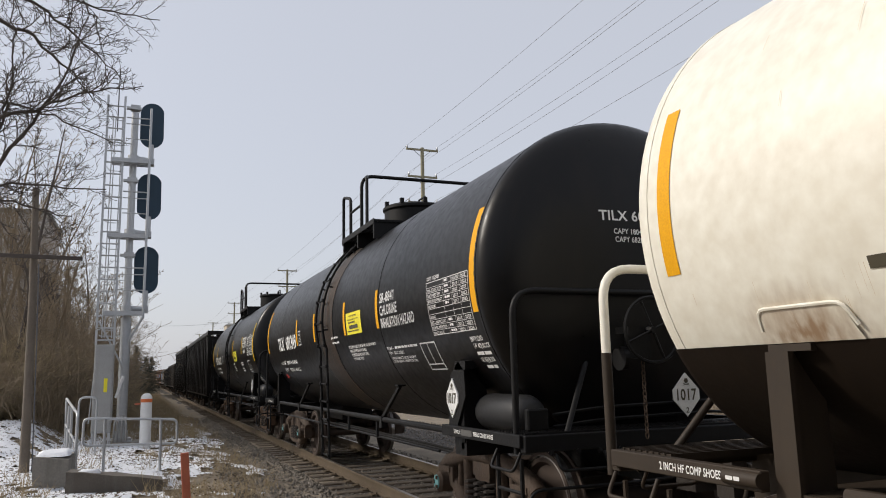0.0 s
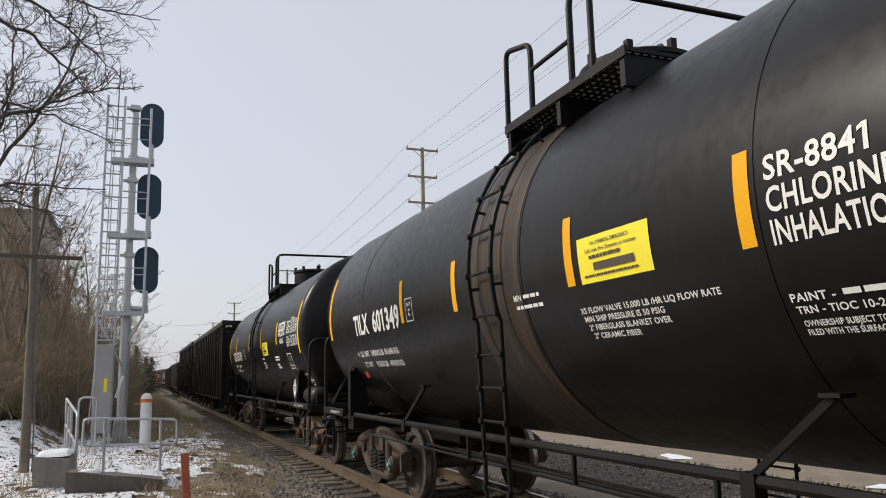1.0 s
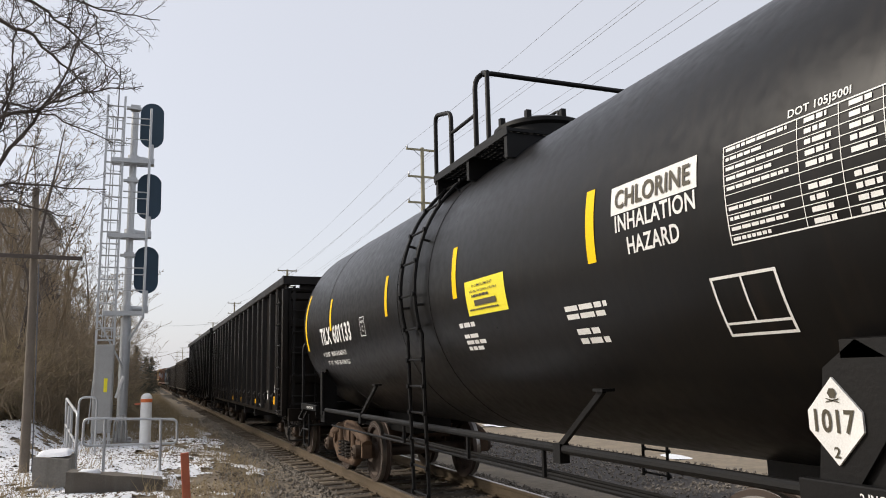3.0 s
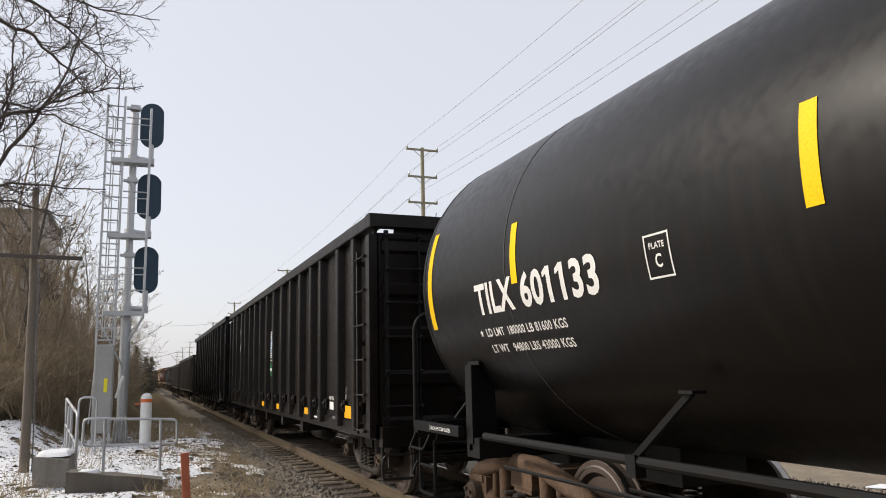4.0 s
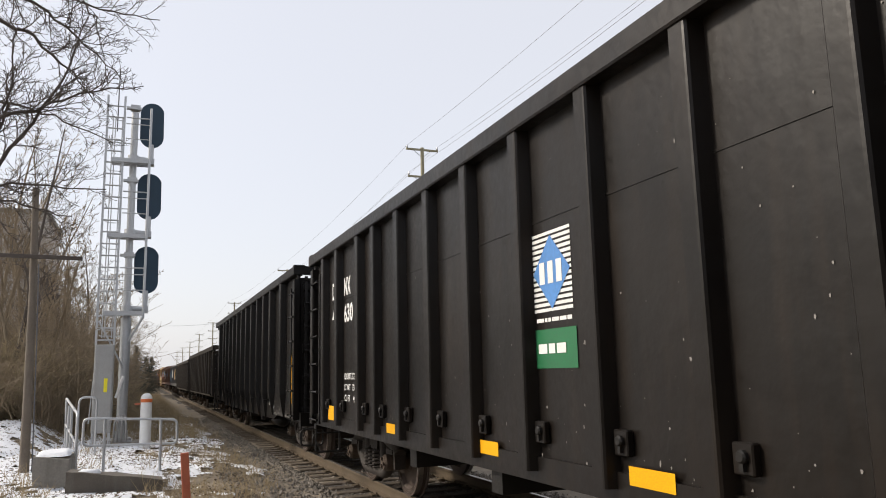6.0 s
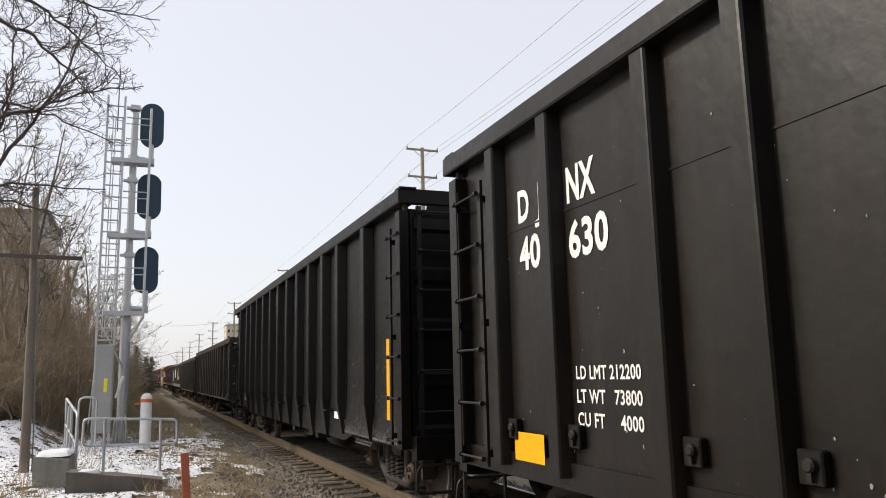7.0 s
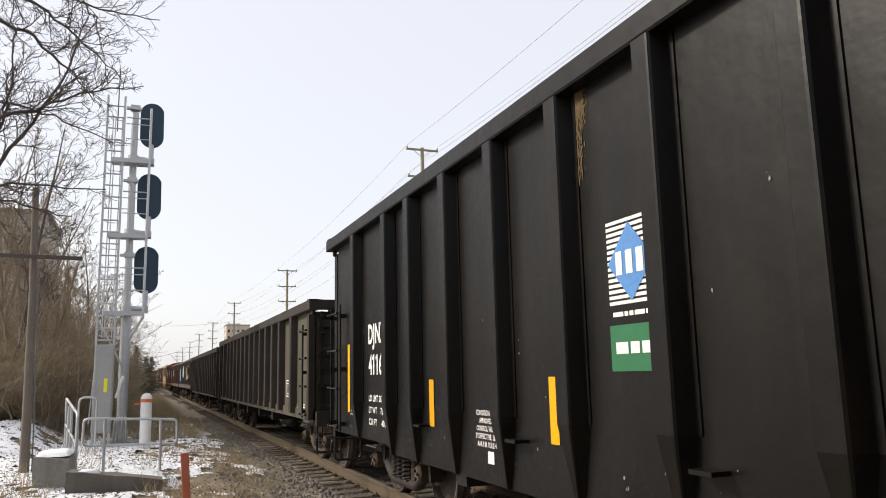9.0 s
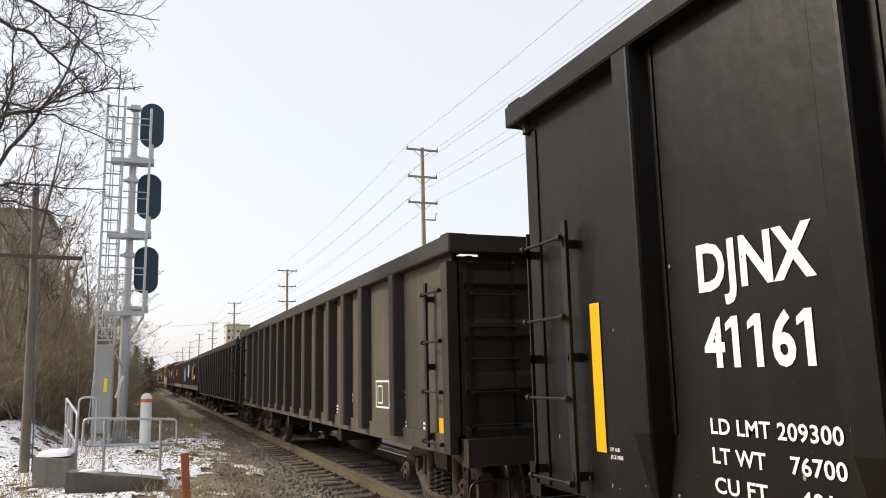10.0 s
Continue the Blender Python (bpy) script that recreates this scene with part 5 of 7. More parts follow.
def near_end_gear(car, dark, lit):
    """Air reservoir, placard bracket, brake wheel, chain and small pipes at the near end."""
    bm = bmesh.new()
    lathe(bm, [(-0.48, 0.0), (-0.47, 0.08), (-0.43, 0.14), (-0.35, 0.165), (0.35, 0.165), (0.43, 0.14), (0.47, 0.08), (0.48, 0.0)], 28, 'y', (-1.15, -5.84, 1.27))
    part("air_reservoir", bm, TANKGREY, car, "dark grey brake air reservoir", smooth=50)
    bm = bmesh.new()
    box(bm, -1.24, -1.04, -6.38, -6.31, 1.14, 1.32)
    part("valve_box", bm, dark, car, bevel=0.012)
    bm = bmesh.new()
    prism(bm, [(-5.02, 1.08), (-5.20, 1.08), (-5.45, 1.42), (-5.42, 1.66), (-5.28, 1.74), (-5.10, 1.62)], -1.40, -1.385, 'x')
    prism(bm, [(-1.40, 1.66), (-1.40, 1.74), (-1.05, 1.78), (-1.05, 1.70)], -5.46, -5.20, 'y')
    part("placard_bracket", bm, dark, car)
    placard(car, -1.402, -5.15, 1.39, 'x')
    if lit:
        placard(car, 0.24, -6.55, 1.40, 'y')
    # brake housing and wheel
    bm = bmesh.new()
    box(bm, -0.50, -0.28, -6.80, -6.62, 1.72, 1.98)
    box(bm, -0.72, -0.50, -6.74, -6.72, 1.80, 1.92)
    lathe(bm, [(0.0, 0.0), (0.0, 0.10), (0.05, 0.10), (0.05, 0.0)], 18, 'x', (-0.55, -6.72, 1.72))
    part("brake_housing", bm, dark, car, "black hand brake housing", bevel=0.0)
    bm = bmesh.new()
    pts = [(-0.30 + 0.27 * math.cos(a * math.pi / 14), -6.86, 1.95 + 0.27 * math.sin(a * math.pi / 14)) for a in range(29)]
    tube(bm, pts, 0.016, 6)
    for k in range(4):
        a = k * math.pi / 2 + 0.4
        tube(bm, [(-0.30, -6.86, 1.95), (-0.30 + 0.27 * math.cos(a), -6.86, 1.95 + 0.27 * math.sin(a))], 0.012, 6)
    tube(bm, [(-0.30, -6.88, 1.95), (-0.30, -6.72, 1.95)], 0.03, 8)
    part("brake_wheel", bm, dark, car, "black spoked hand brake wheel")
    bm = bmesh.new()
    for i in range(16):
        z = 1.72 - i * 0.042
        q = [Vector((-0.33, -6.74, z)) + (Vector((0.016 * math.cos(a), 0, 0.028 * math.sin(a))) if i % 2 else Vector((0, 0.016 * math.cos(a), 0.028 * math.sin(a)))) for a in [k * math.pi / 4 for k in range(9)]]
        tube(bm, q, 0.006, 4)
    part("brake_chain", bm, TRUCK, car, "rusty brake chain")
    bm = bmesh.new()
    for dz, dx in ((0.0, 0.0), (0.10, 0.05)):
        tube(bm, bend([(-0.95, -6.28, 1.16 + dz), (-0.6, -6.50, 1.22 + dz), (0.6, -6.45, 1.24 + dz), (1.1, -6.2, 1.20 + dz)], 0.15), 0.014, 6)
    part("air_pipe", bm, dark, car, "thin black air pipes")
    # pieces on the side beam
    def beam(u, v):
        return Vector((-1.452, -u, v))
    shoes = "TREAD COND SHOES" if lit else "HF COMP SHOES"
    letter_part(car, (("2 INCH", 0.036, 5.27, 1.070, 0.15), (shoes, 0.036, 5.72, 1.070, 0.42)), beam)
    bm = bmesh.new()
    rect(bm, 5.44, 1.115, 0.25, 0.055, beam, 1)
    part("beam_label", bm, CARGREY, car, "grey metal label")
    letter_part(car, (("2 INCH " + shoes, 0.036, -6.12, 1.066, 0.56),), beam)


TANKGREY = mat("reservoir_grey", (0.017, 0.017, 0.018), 0.45, col2=(0.018, 0.018, 0.018), scale=3, spec=0.3)
near_end_gear(T1, BLACK_PARTS, True)
near_end_gear(T2, BLACK_PARTS, False)
bm = bmesh.new()
lathe(bm, [(-0.54, TR - 0.01), (-0.54, TR + 0.003), (0.36, TR + 0.003), (0.36, TR - 0.01)], 72, "y", (0, 0, TZ))
part("stained_band", bm, RUSTY_BAND, tank1, "rust-stained jacket band beside the ladder", smooth=40)
letter_part(T0, (("2 INCH HF COMP SHOES", 0.042, -6.13, 1.066, 0.50),), lambda u, v: Vector((-1.452, -u, v)))
bm = bmesh.new()                            # round stub at the end of the side beam
lathe(bm, [(-0.12, 0.0), (-0.12, 0.038), (0.12, 0.038), (0.12, 0.0)], 14, 'y', (-1.455, 5.47, 1.09))
stub = part("beam_stub", bm, SILL_BROWN, T0, smooth=40)
bm = bmesh.new()
stripes(bm, -5.55, 1.10, 0.15, 0.022, 1, lambda u, v: Vector((-1.4945, -u, v)), random.Random(3), 0.9)
part("print", bm, WHITE, stub, "small pale print")
letter_part(tank0, (("T", 0.26, -4.65, -0.70, 0.20),), on_tank(0.004), INK, "black stencilled letter")
bm = bmesh.new()
patch(bm, ((-4.76, -0.87), (-4.60, -0.87), (-4.63, -0.97), (-4.79, -0.97)), on_tank(0.004), 1, 3)
part("red_tag", bm, REDTAG, tank1, "small red tag")
for k, (u, v, w, h) in enumerate(((-4.1, -0.95, 0.010, 0.16), (-4.02, -1.02, 0.008, 0.12), (-3.55, 0.95, 0.006, 0.35), (-3.50, 0.85, 0.005, 0.25), (-3.45, 0.98, 0.004, 0.2))):
    bm = bmesh.new()
    patch(bm, ((u, v), (u + w, v), (u + w + 0.05, v - h), (u + 0.05, v - h)), on_tank(0.004), 1, 5)
    part("scratch", bm, SEAMPALE, tank1, "thin pale scratch")
bm = bmesh.new()
patch(bm, ((-5.32, -0.61), (-4.85, -0.61), (-4.80, -0.79), (-5.35, -0.79)), on_tank(0.012), 6, 6)
pad_ob = part("welded_pad", bm, CREAM_TANK, tank0, "cream welded pad plate", smooth=40)
bm = bmesh.new()
tube(bm, bend([on_tank(0.012)(*p) for p in ((-5.35, -0.72), (-5.33, -0.605), (-4.84, -0.605), (-4.80, -0.72))], 0.05, 3), 0.010, 6)
part("weld_bead", bm, CREAM, pad_ob, "bright raised edge of the pad", smooth=50)
STAIN = mat("rust_stain", (0.56, 0.46, 0.33), 0.7, col2=(0.66, 0.58, 0.46), scale=9)
rs = random.Random(15)
for k in range(12):
    bm = bmesh.new()
    u, v, L = rs.uniform(-5.75, -4.65), rs.uniform(-0.45, -0.60), rs.uniform(0.05, 0.16)
    w = rs.uniform(0.001, 0.003)
    patch(bm, ((u, v), (u + w, v), (u + w * 0.6, v - L), (u, v - L)), on_tank(0.014), 1, 3)
    part("rust_run", bm, STAIN, tank0, "thin rust run")
for u, v, L in ((-3.9, 0.55, 0.12), (-4.2, 0.30, 0.10), (-4.6, 0.72, 0.16), (-5.0, 0.42, 0.08), (-3.6, 0.20, 0.14), (-4.4, 0.05, 0.07), (-5.2, 0.85, 0.1)):
    bm = bmesh.new()
    patch(bm, ((u, v), (u + 0.003, v), (u + 0.002, v - L), (u, v - L)), on_tank(0.006), 1, 3)
    part("scratch", bm, STAIN, tank0, "thin brownish scratch")


# gondola lettering and marks
def on_side(x=1.505):
    return lambda u, v: Vector((-x, -u, v))


def flat(car, name, u, v, w, h, material, label, x=1.506):
    bm = bmesh.new()
    patch(bm, ((u, v), (u + w, v), (u + w, v - h), (u, v - h)), on_side(x), 1, 1)
    return part(name, bm, material, car, label)


def emblem(car, u, v, w, h):
    """Striped white panel with a blue diamond, and a green panel below it; the marks are plain shapes."""
    n = 15
    ob = None
    for i in range(n):
        bm = bmesh.new()
        patch(bm, ((u, v - h * i / n), (u + w, v - h * i / n), (u + w, v - h * (i + 0.6) / n), (u, v - h * (i + 0.6) / n)), on_side(), 1, 1)
        if ob:
            part("stripe", bm, WHITE, ob)
        else:
            ob = part("emblem", bm, WHITE, car, "white striped emblem with a blue diamond")
    bm = bmesh.new()
    c, r = u + w / 2, v - h / 2
    q = on_side(1.509)
    bm.faces.new([bm.verts.new(q(*p)) for p in ((c, r + h * 0.45), (c - w * 0.48, r), (c, r - h * 0.45), (c + w * 0.48, r))])
    part("diamond", bm, BLUE, ob, "blue diamond")
    bm = bmesh.new()
    q = on_side(1.512)
    for k in (-0.30, -0.08, 0.14):
        patch(bm, ((c + w * k, r + h * 0.13), (c + w * (k + 0.14), r + h * 0.13), (c + w * (k + 0.14), r - h * 0.14), (c + w * k, r - h * 0.14)), q, 1, 1)
    part("emblem_bars", bm, WHITE, ob, "plain white shapes")
    bm = bmesh.new()
    stripes(bm, u + 0.03, v - h - 0.03, w * 0.92, 0.035, 1, on_side(), random.Random(2), 0.8)
    part("small_print", bm, WHITE, car, "line of small white print")
    g = flat(car, "green_panel", u - 0.01, v - h - 0.11, w + 0.04, 0.28, GREEN, "green panel with a plain white bar")
    bm = bmesh.new()
    stripes(bm, u + 0.05, v - h - 0.215, w * 0.9, 0.07, 1, on_side(1.510), random.Random(9), 1.0)
    part("panel_bar", bm, WHITE, g, "plain white bars")


SIDE = on_side()
emblem(G1, -0.23, 2.64, 0.55, 0.60)
emblem(G2, -0.60, 2.55, 0.48, 0.54)
for u, v, w, h in ((0.90, 1.07, 0.42, 0.11), (3.87, 1.09, 0.44, 0.11), (-1.24, 1.07, 0.36, 0.11), (6.74, 1.21, 0.42, 0.17), (-6.90, 1.18, 0.46, 0.21), (-3.9, 1.07, 0.4, 0.11)):
    flat(G1, "reflector_strip", u, v, w, h, AMBER, "yellow reflective strip", 1.535)
for u, v, w, h in ((1.62, 1.60, 0.13, 0.48), (3.97, 1.60, 0.09, 0.47), (-1.42, 1.59, 0.12, 0.47), (-3.88, 1.57, 0.13, 0.46), (-7.17, 2.06, 0.11, 0.94), (7.34, 2.05, 0.12, 0.95)):
    flat(G2, "reflector_strip", u, v, w, h, AMBER, "amber reflective strip", 1.507)
letter_part(G1, (("D", 0.24, -6.76, 2.79, 0.18), ("J", 0.24, -6.50, 2.79, 0.14), ("NX", 0.24, -6.02, 2.79, 0.36),
                 ("40", 0.24, -6.76, 2.41, 0.33), ("630", 0.24, -6.02, 2.40, 0.48),
                 ("LD LMT 212200", 0.085, -6.01, 1.575, 0.72), ("LT WT   73800", 0.085, -6.01, 1.42, 0.72), ("CU FT     4000", 0.085, -6.01, 1.27, 0.72),
                 ("JOB F20023", 0.045, 5.66, 1.27, 0.31), ("BLT 09 21", 0.035, 5.70, 0.985, 0.20), ("PNTD-442 09-21", 0.03, 4.80, 1.035, 0.32), ("RELEASE", 0.028, 2.11, 0.915, 0.20),), SIDE)
bm = bmesh.new()
stripes(bm, 4.67, 0.985, 0.42, 0.032, 1, on_side(1.536), random.Random(1), 0.9)
part("small_print", bm, WHITE, G1, "line of small white print")
flat(G1, "builder_plate", 5.70, 1.235, 0.26, 0.115, POSTWHITE, "white builder's card")
flat(G1, "metal_tag", 6.02, 1.04, 0.22, 0.05, CARGREY, "small grey metal tag", 1.537)
def side_up(u, v):
    return Vector((-1.506, -(6.735 - v), 1.46 - u))
letter_part(G1, (("JACK HERE", 0.035, 0.0, 0.0, 0.17),), side_up)
flat(G1, "jack_mark", 6.71, 1.26, 0.025, 0.06, WHITE, "short white jacking mark")
for z in (2.74,):
    bm = bmesh.new()
    box(bm, -1.506, -1.499, -7.9, 7.9, z - 0.008, z + 0.008)
    part("weld_seam", bm, GON, G1, "faint horizontal weld seam")
letter_part(G2, (("DJNX", 0.235, -6.11, 2.03, 0.76), ("41161", 0.235, -6.10, 1.64, 0.70),
                 ("LD LMT 209300", 0.075, -6.10, 1.30, 0.80), ("LT WT    76700", 0.075, -6.10, 1.155, 0.80), ("CU FT     4014", 0.075, -6.10, 1.01, 0.80),
                 ("CONDITIONALLY", 0.042, -2.72, 1.27, 0.38), ("APPROVED", 0.042, -2.66, 1.205, 0.25), ("CONTROL VALVE", 0.042, -2.72, 1.14, 0.38),
                 ("IF DEFECTIVE, SEE", 0.042, -2.74, 1.075, 0.42), ("AAR F.M. RULE 4", 0.042, -2.71, 1.01, 0.38),
                 ("LIFT AND", 0.022, -7.02, 1.135, 0.10), ("JACK HERE", 0.022, -7.02, 1.09, 0.13)), SIDE)
flat(G2, "builder_plate", 4.67, 1.10, 0.26, 0.10, POSTWHITE, "white builder's card")
flat(G2, "paper_card", -2.5, 0.98, 0.12, 0.10, POSTWHITE, "small white card")
flat(G2, "paper_card", 5.2, 1.05, 0.12, 0.10, POSTWHITE, "small white card")
bm = bmesh.new()
frame_box(bm, 5.30, 1.56, 0.55, 0.33, 0.022, on_side())
frame_box(bm, 5.38, 1.50, 0.20, 0.22, 0.018, on_side())
part("outline_box", bm, WHITE, G3, "white outlined test box")
flat(G3, "reflector_strip", 7.46, 1.20, 0.24, 0.28, AMBER, "yellow reflective strip")
flat(G3, "reflector_strip", 4.0, 1.12, 0.14, 0.16, YELLOW, "yellow reflective strip", 1.507)
rngp = random.Random(21)
for u, v, w, h, n in ((6.3, 1.12, 0.25, 0.08, 2), (6.55, 1.02, 0.3, 0.06, 1), (7.0, 1.14, 0.3, 0.14, 3), (4.05, 1.38, 0.16, 0.14, 2), (3.2, 1.20, 0.18, 0.14, 3), (6.2, 1.45, 0.3, 0.12, 2)):
    bm = bmesh.new()
    stripes(bm, u, v, w, h, n, on_side(), rngp, 0.6)
    part("small_print", bm, WHITE, G3, "faded white stencilling")
# chalky scrapes on the worn car
CHALK = mat("chalk_scrape", (0.25, 0.235, 0.22), 0.9, col2=(0.13, 0.12, 0.11), scale=12)
for u, v, w, h in ((-1.2, 2.3, 0.10, 0.9), (0.3, 1.9, 0.16, 0.8), (1.7, 1.6, 0.12, 0.5), (-0.1, 2.5, 0.08, 0.5)):
    bm = bmesh.new()
    k = 9
    rr = random.Random(int(u * 10))
    pts = [(u + rr.uniform(0, w * 0.4), v - h * i / k) for i in range(k + 1)]
    pt2 = [(a + w * rr.uniform(0.2, 0.6), b) for a, b in pts]
    for i in range(k):
        bm.faces.new([bm.verts.new(on_side()(*p)) for p in (pts[i], pt2[i], pt2[i + 1], pts[i + 1])])
    part("chalk_streak", bm, CHALK, G3, "pale ragged scrape")
# pale spatter on the lower flanks
def spatter(car, count, u0, u1, v0, v1, seed):
    rng = np.random.RandomState(seed)
    bm = bmesh.new()
    q = on_side()
    for _ in range(count):
        u = u0 + (u1 - u0) * rng.rand()
        v = v0 + (v1 - v0) * rng.rand() ** 3.0
        r = 0.0022 + 0.0085 * rng.rand() ** 3
        n = 5
        e = rng.uniform(1, 2.2)
        bm.faces.new([bm.verts.new(q(u + r * math.cos(6.283 * k / n) * rng.uniform(0.6, 1.2), v + e * r * math.sin(6.283 * k / n) * rng.uniform(0.6, 1.2))) for k in range(n)])
    tagged(part("spatter", bm, CHALK, car, "pale paint chips and spatter"), kind="stuff")


spatter(G2, 1900, 5.2, 8.15, 0.84, 1.95, 3)
spatter(G2, 160, -8.0, 4.2, 0.92, 2.6, 4)
spatter(G1, 650, -8.0, 8.0, 0.95, 3.2, 5)
# mud splash under the top chord
MUD = mat("dry_mud", (0.12, 0.08, 0.035), 0.95, col2=(0.035, 0.025, 0.014), scale=14, bump=0.4)
rm = np.random.RandomState(8)
bm = bmesh.new()
for k in range(420):
    fall = rm.exponential(0.20)
    if fall > 0.62:
        continue
    u, v = -0.86 + rm.normal(0, 0.055 * (1 - fall)), 3.52 - fall
    r, e = 0.003 + 0.008 * rm.rand() ** 2, rm.uniform(1.5, 6.0)
    q = on_side(1.504 + 0.003 * rm.rand())
    bm.faces.new([bm.verts.new(q(u + r * math.cos(1.047 * j) * rm.uniform(0.6, 1.2), v + e * r * math.sin(1.047 * j) * rm.uniform(0.6, 1.2))) for j in range(6)])
tagged(part("mud_run", bm, MUD, G2, "dried ochre mud runs"), kind="stuff")


# ------------------------------------------------------------ signal mast and its pad
def signal_mast():
    root = thing("signal_mast", pose(-0.45, 20.8, 0.0), "grey galvanised railway signal mast with three dark heads and a ladder", "railway signal")
    bm = bmesh.new()
    tube(bm, [(0, 0, 0.2), (0, 0, 3.2)], 0.125, 18)
    tube(bm, [(0, 0, 3.15), (0, 0, 8.68)], 0.088, 18)
    lathe(bm, [(0.0, 0.24), (0.06, 0.24), (0.07, 0.16), (0.22, 0.15)], 18, 'z', (0, 0, 0.15))
    box(bm, -0.26, 0.26, -0.26, 0.26, 0.10, 0.16)
    for a in range(4):
        x, y = 0.2 * math.cos(a * math.pi / 2 + 0.785), 0.2 * math.sin(a * math.pi / 2 + 0.785)
        tube(bm, [(x, y, 0.12), (x, y, 0.30)], 0.02, 6)
    part("mast", bm, GALV, root, "grey galvanised tubular mast", smooth=40)
    bm = bmesh.new()
    box(bm, -0.45, 0.45, -0.4, 0.5, -0.2, 0.12)
    part("footing", bm, CONCRETE, root, "concrete footing", bevel=0.02)
    for k, zc in enumerate((8.47, 6.48, 4.49)):
        head = bmesh.new()
        out = []
        for i in range(24):
            a = 2 * math.pi * i / 24
            out.append((0.43 + 0.305 * math.cos(a), zc + (0.325 if math.sin(a) > 0 else -0.325) + 0.305 * math.sin(a)))
        prism(head, out, 0.30, 0.33, 'y')
        h = part("signal_head", head, DARKBACK, root, "dark oval signal background")
        bm = bmesh.new()
        box(bm, 0.32, 0.54, 0.33, 0.62, zc - 0.42, zc + 0.42)
        part("lamp_case", bm, DARKBACK, h, bevel=0.03)
        bm = bmesh.new()                    # bracket arm and foot pipe
        tube(bm, [(0, 0, zc - 1.12), (0.0, 0.0, zc - 0.98)], 0.14, 14)
        tube(bm, [(0, 0, zc - 1.05), (0.43, 0.12, zc - 1.05)], 0.075, 10)
        tube(bm, [(0.43, 0.30, zc - 1.12), (0.43, 0.30, zc - 0.55)], 0.07, 10)
        box(bm, 0.34, 0.52, 0.1, 0.38, zc - 1.14, zc - 0.98)
        part("bracket", bm, GALV, root, "grey cast bracket arm", smooth=40)
        bm = bmesh.new()                    # maintainer's platform
        zp = zc - 1.16
        box(bm, -0.52, 0.42, -0.36, -0.33, zp - 0.09, zp + 0.02)
        deck = part("platform", bm, GALV, root, "grey grating platform")
        for yy in (-0.32, -0.16, 0.0, 0.16):
            bm = bmesh.new()
            box(bm, -0.52, 0.42, yy - 0.015, yy + 0.015, zp - 0.06, zp)
            part("bearer", bm, GALV, deck)
        for i in range(14):
            bm = bmesh.new()
            xx = -0.5 + 0.9 * i / 13
            box(bm, xx - 0.008, xx + 0.008, -0.34, 0.18, zp - 0.035, zp - 0.01)
            part("slat", bm, GALV, deck)
        for z in (zp + 0.55, zp + 0.95, zp + 1.12):
            bm = bmesh.new()
            tube(bm, [(-0.2, -0.34, z), (0.38, -0.34, z)], 0.013 if z < zp + 1 else 0.018, 6)
            part("platform_rail", bm, GALV, root, "thin grey rail")
        bm = bmesh.new()
        box(bm, -0.22, 0.15, -0.06, 0.06, zc + 0.30, zc + 0.36)
        box(bm, -0.12, 0.12, -0.12, 0.12, zc + 0.28, zc + 0.40)
        part("clamp", bm, GALV, root)
    bm = bmesh.new()
    tube(bm, [(0.40, -0.36, 3.2), (0.40, -0.36, 8.72)], 0.032, 8)
    part("rail_post", bm, GALV, root, "grey upright of the platform rails")
    bm = bmesh.new()
    tube(bm, [(0.40, -0.36, 3.2), (0.05, -0.05, 2.55)], 0.03, 6)
    part("brace", bm, GALV, root)
    bm = bmesh.new()
    tube(bm, [(-0.62, -0.3, 3.1), (0.0, -0.1, 1.9)], 0.025, 6)
    part("brace", bm, GALV, root)
    # ladder with back hoops
    for x, z0, z1 in ((-0.66, 2.5, 9.0), (-0.25, 2.5, 9.0)):
        bm = bmesh.new()
        box(bm, x - 0.027, x + 0.027, -0.34, -0.29, z0, z1)
        part("ladder_rail", bm, GALV, root)
    for i in range(21):
        bm = bmesh.new()
        z = 2.62 + i * 0.305
        tube(bm, [(-0.66, -0.315, z), (-0.25, -0.315, z)], 0.020, 6)
        part("ladder_rung", bm, GALV, root)
    for z0 in (2.75, 4.2, 6.1, 7.9):
        bm = bmesh.new()
        tube(bm, bend([(-0.60, -0.30, z0), (-0.60, 0.25, z0), (-0.02, 0.25, z0), (-0.02, -0.05, z0)], 0.15), 0.014, 6)
        part("ladder_stay", bm, GALV, root)
    for x in (-0.56, -0.50, -0.33):
        bm = bmesh.new()
        tube(bm, [(x, 0.2, 2.7), (x + 0.02, 0.2, 8.6)], 0.014, 6)
        part("cage_bar", bm, GALV, root)
    for i in range(9):
        bm = bmesh.new()
        z = 2.9 + i * 0.7
        tube(bm, [(-0.66, -0.31, z), (-0.56, 0.2, z), (-0.30, 0.2, z), (-0.25, -0.31, z)], 0.011, 6)
        part("cage_hoop", bm, GALV, root)
    for x in (-0.62, -0.24):
        bm = bmesh.new()
        tube(bm, [(x, -0.31, 2.5), (x - 0.12 if x < -0.4 else x + 0.02, -0.31, 0.6)], 0.016, 6)
        part("ladder_leg", bm, GALV, root)
    bm = bmesh.new()
    tube(bm, [(-0.42, -0.1, 8.1), (-0.42, -0.1, 9.2), (-0.41, -0.1, 9.8)], 0.016, 6)
    part("antenna", bm, WIREM, root, "thin dark aerial rod")
    bm = bmesh.new()
    box(bm, -0.66, -0.22, -0.66, -0.40, 0.38, 2.50)
    cab = part("cabinet", bm, GREYBOX, root, "grey steel equipment cabinet", bevel=0.015)
    bm = bmesh.new()
    box(bm, -0.63, -0.25, -0.675, -0.655, 0.46, 2.42)
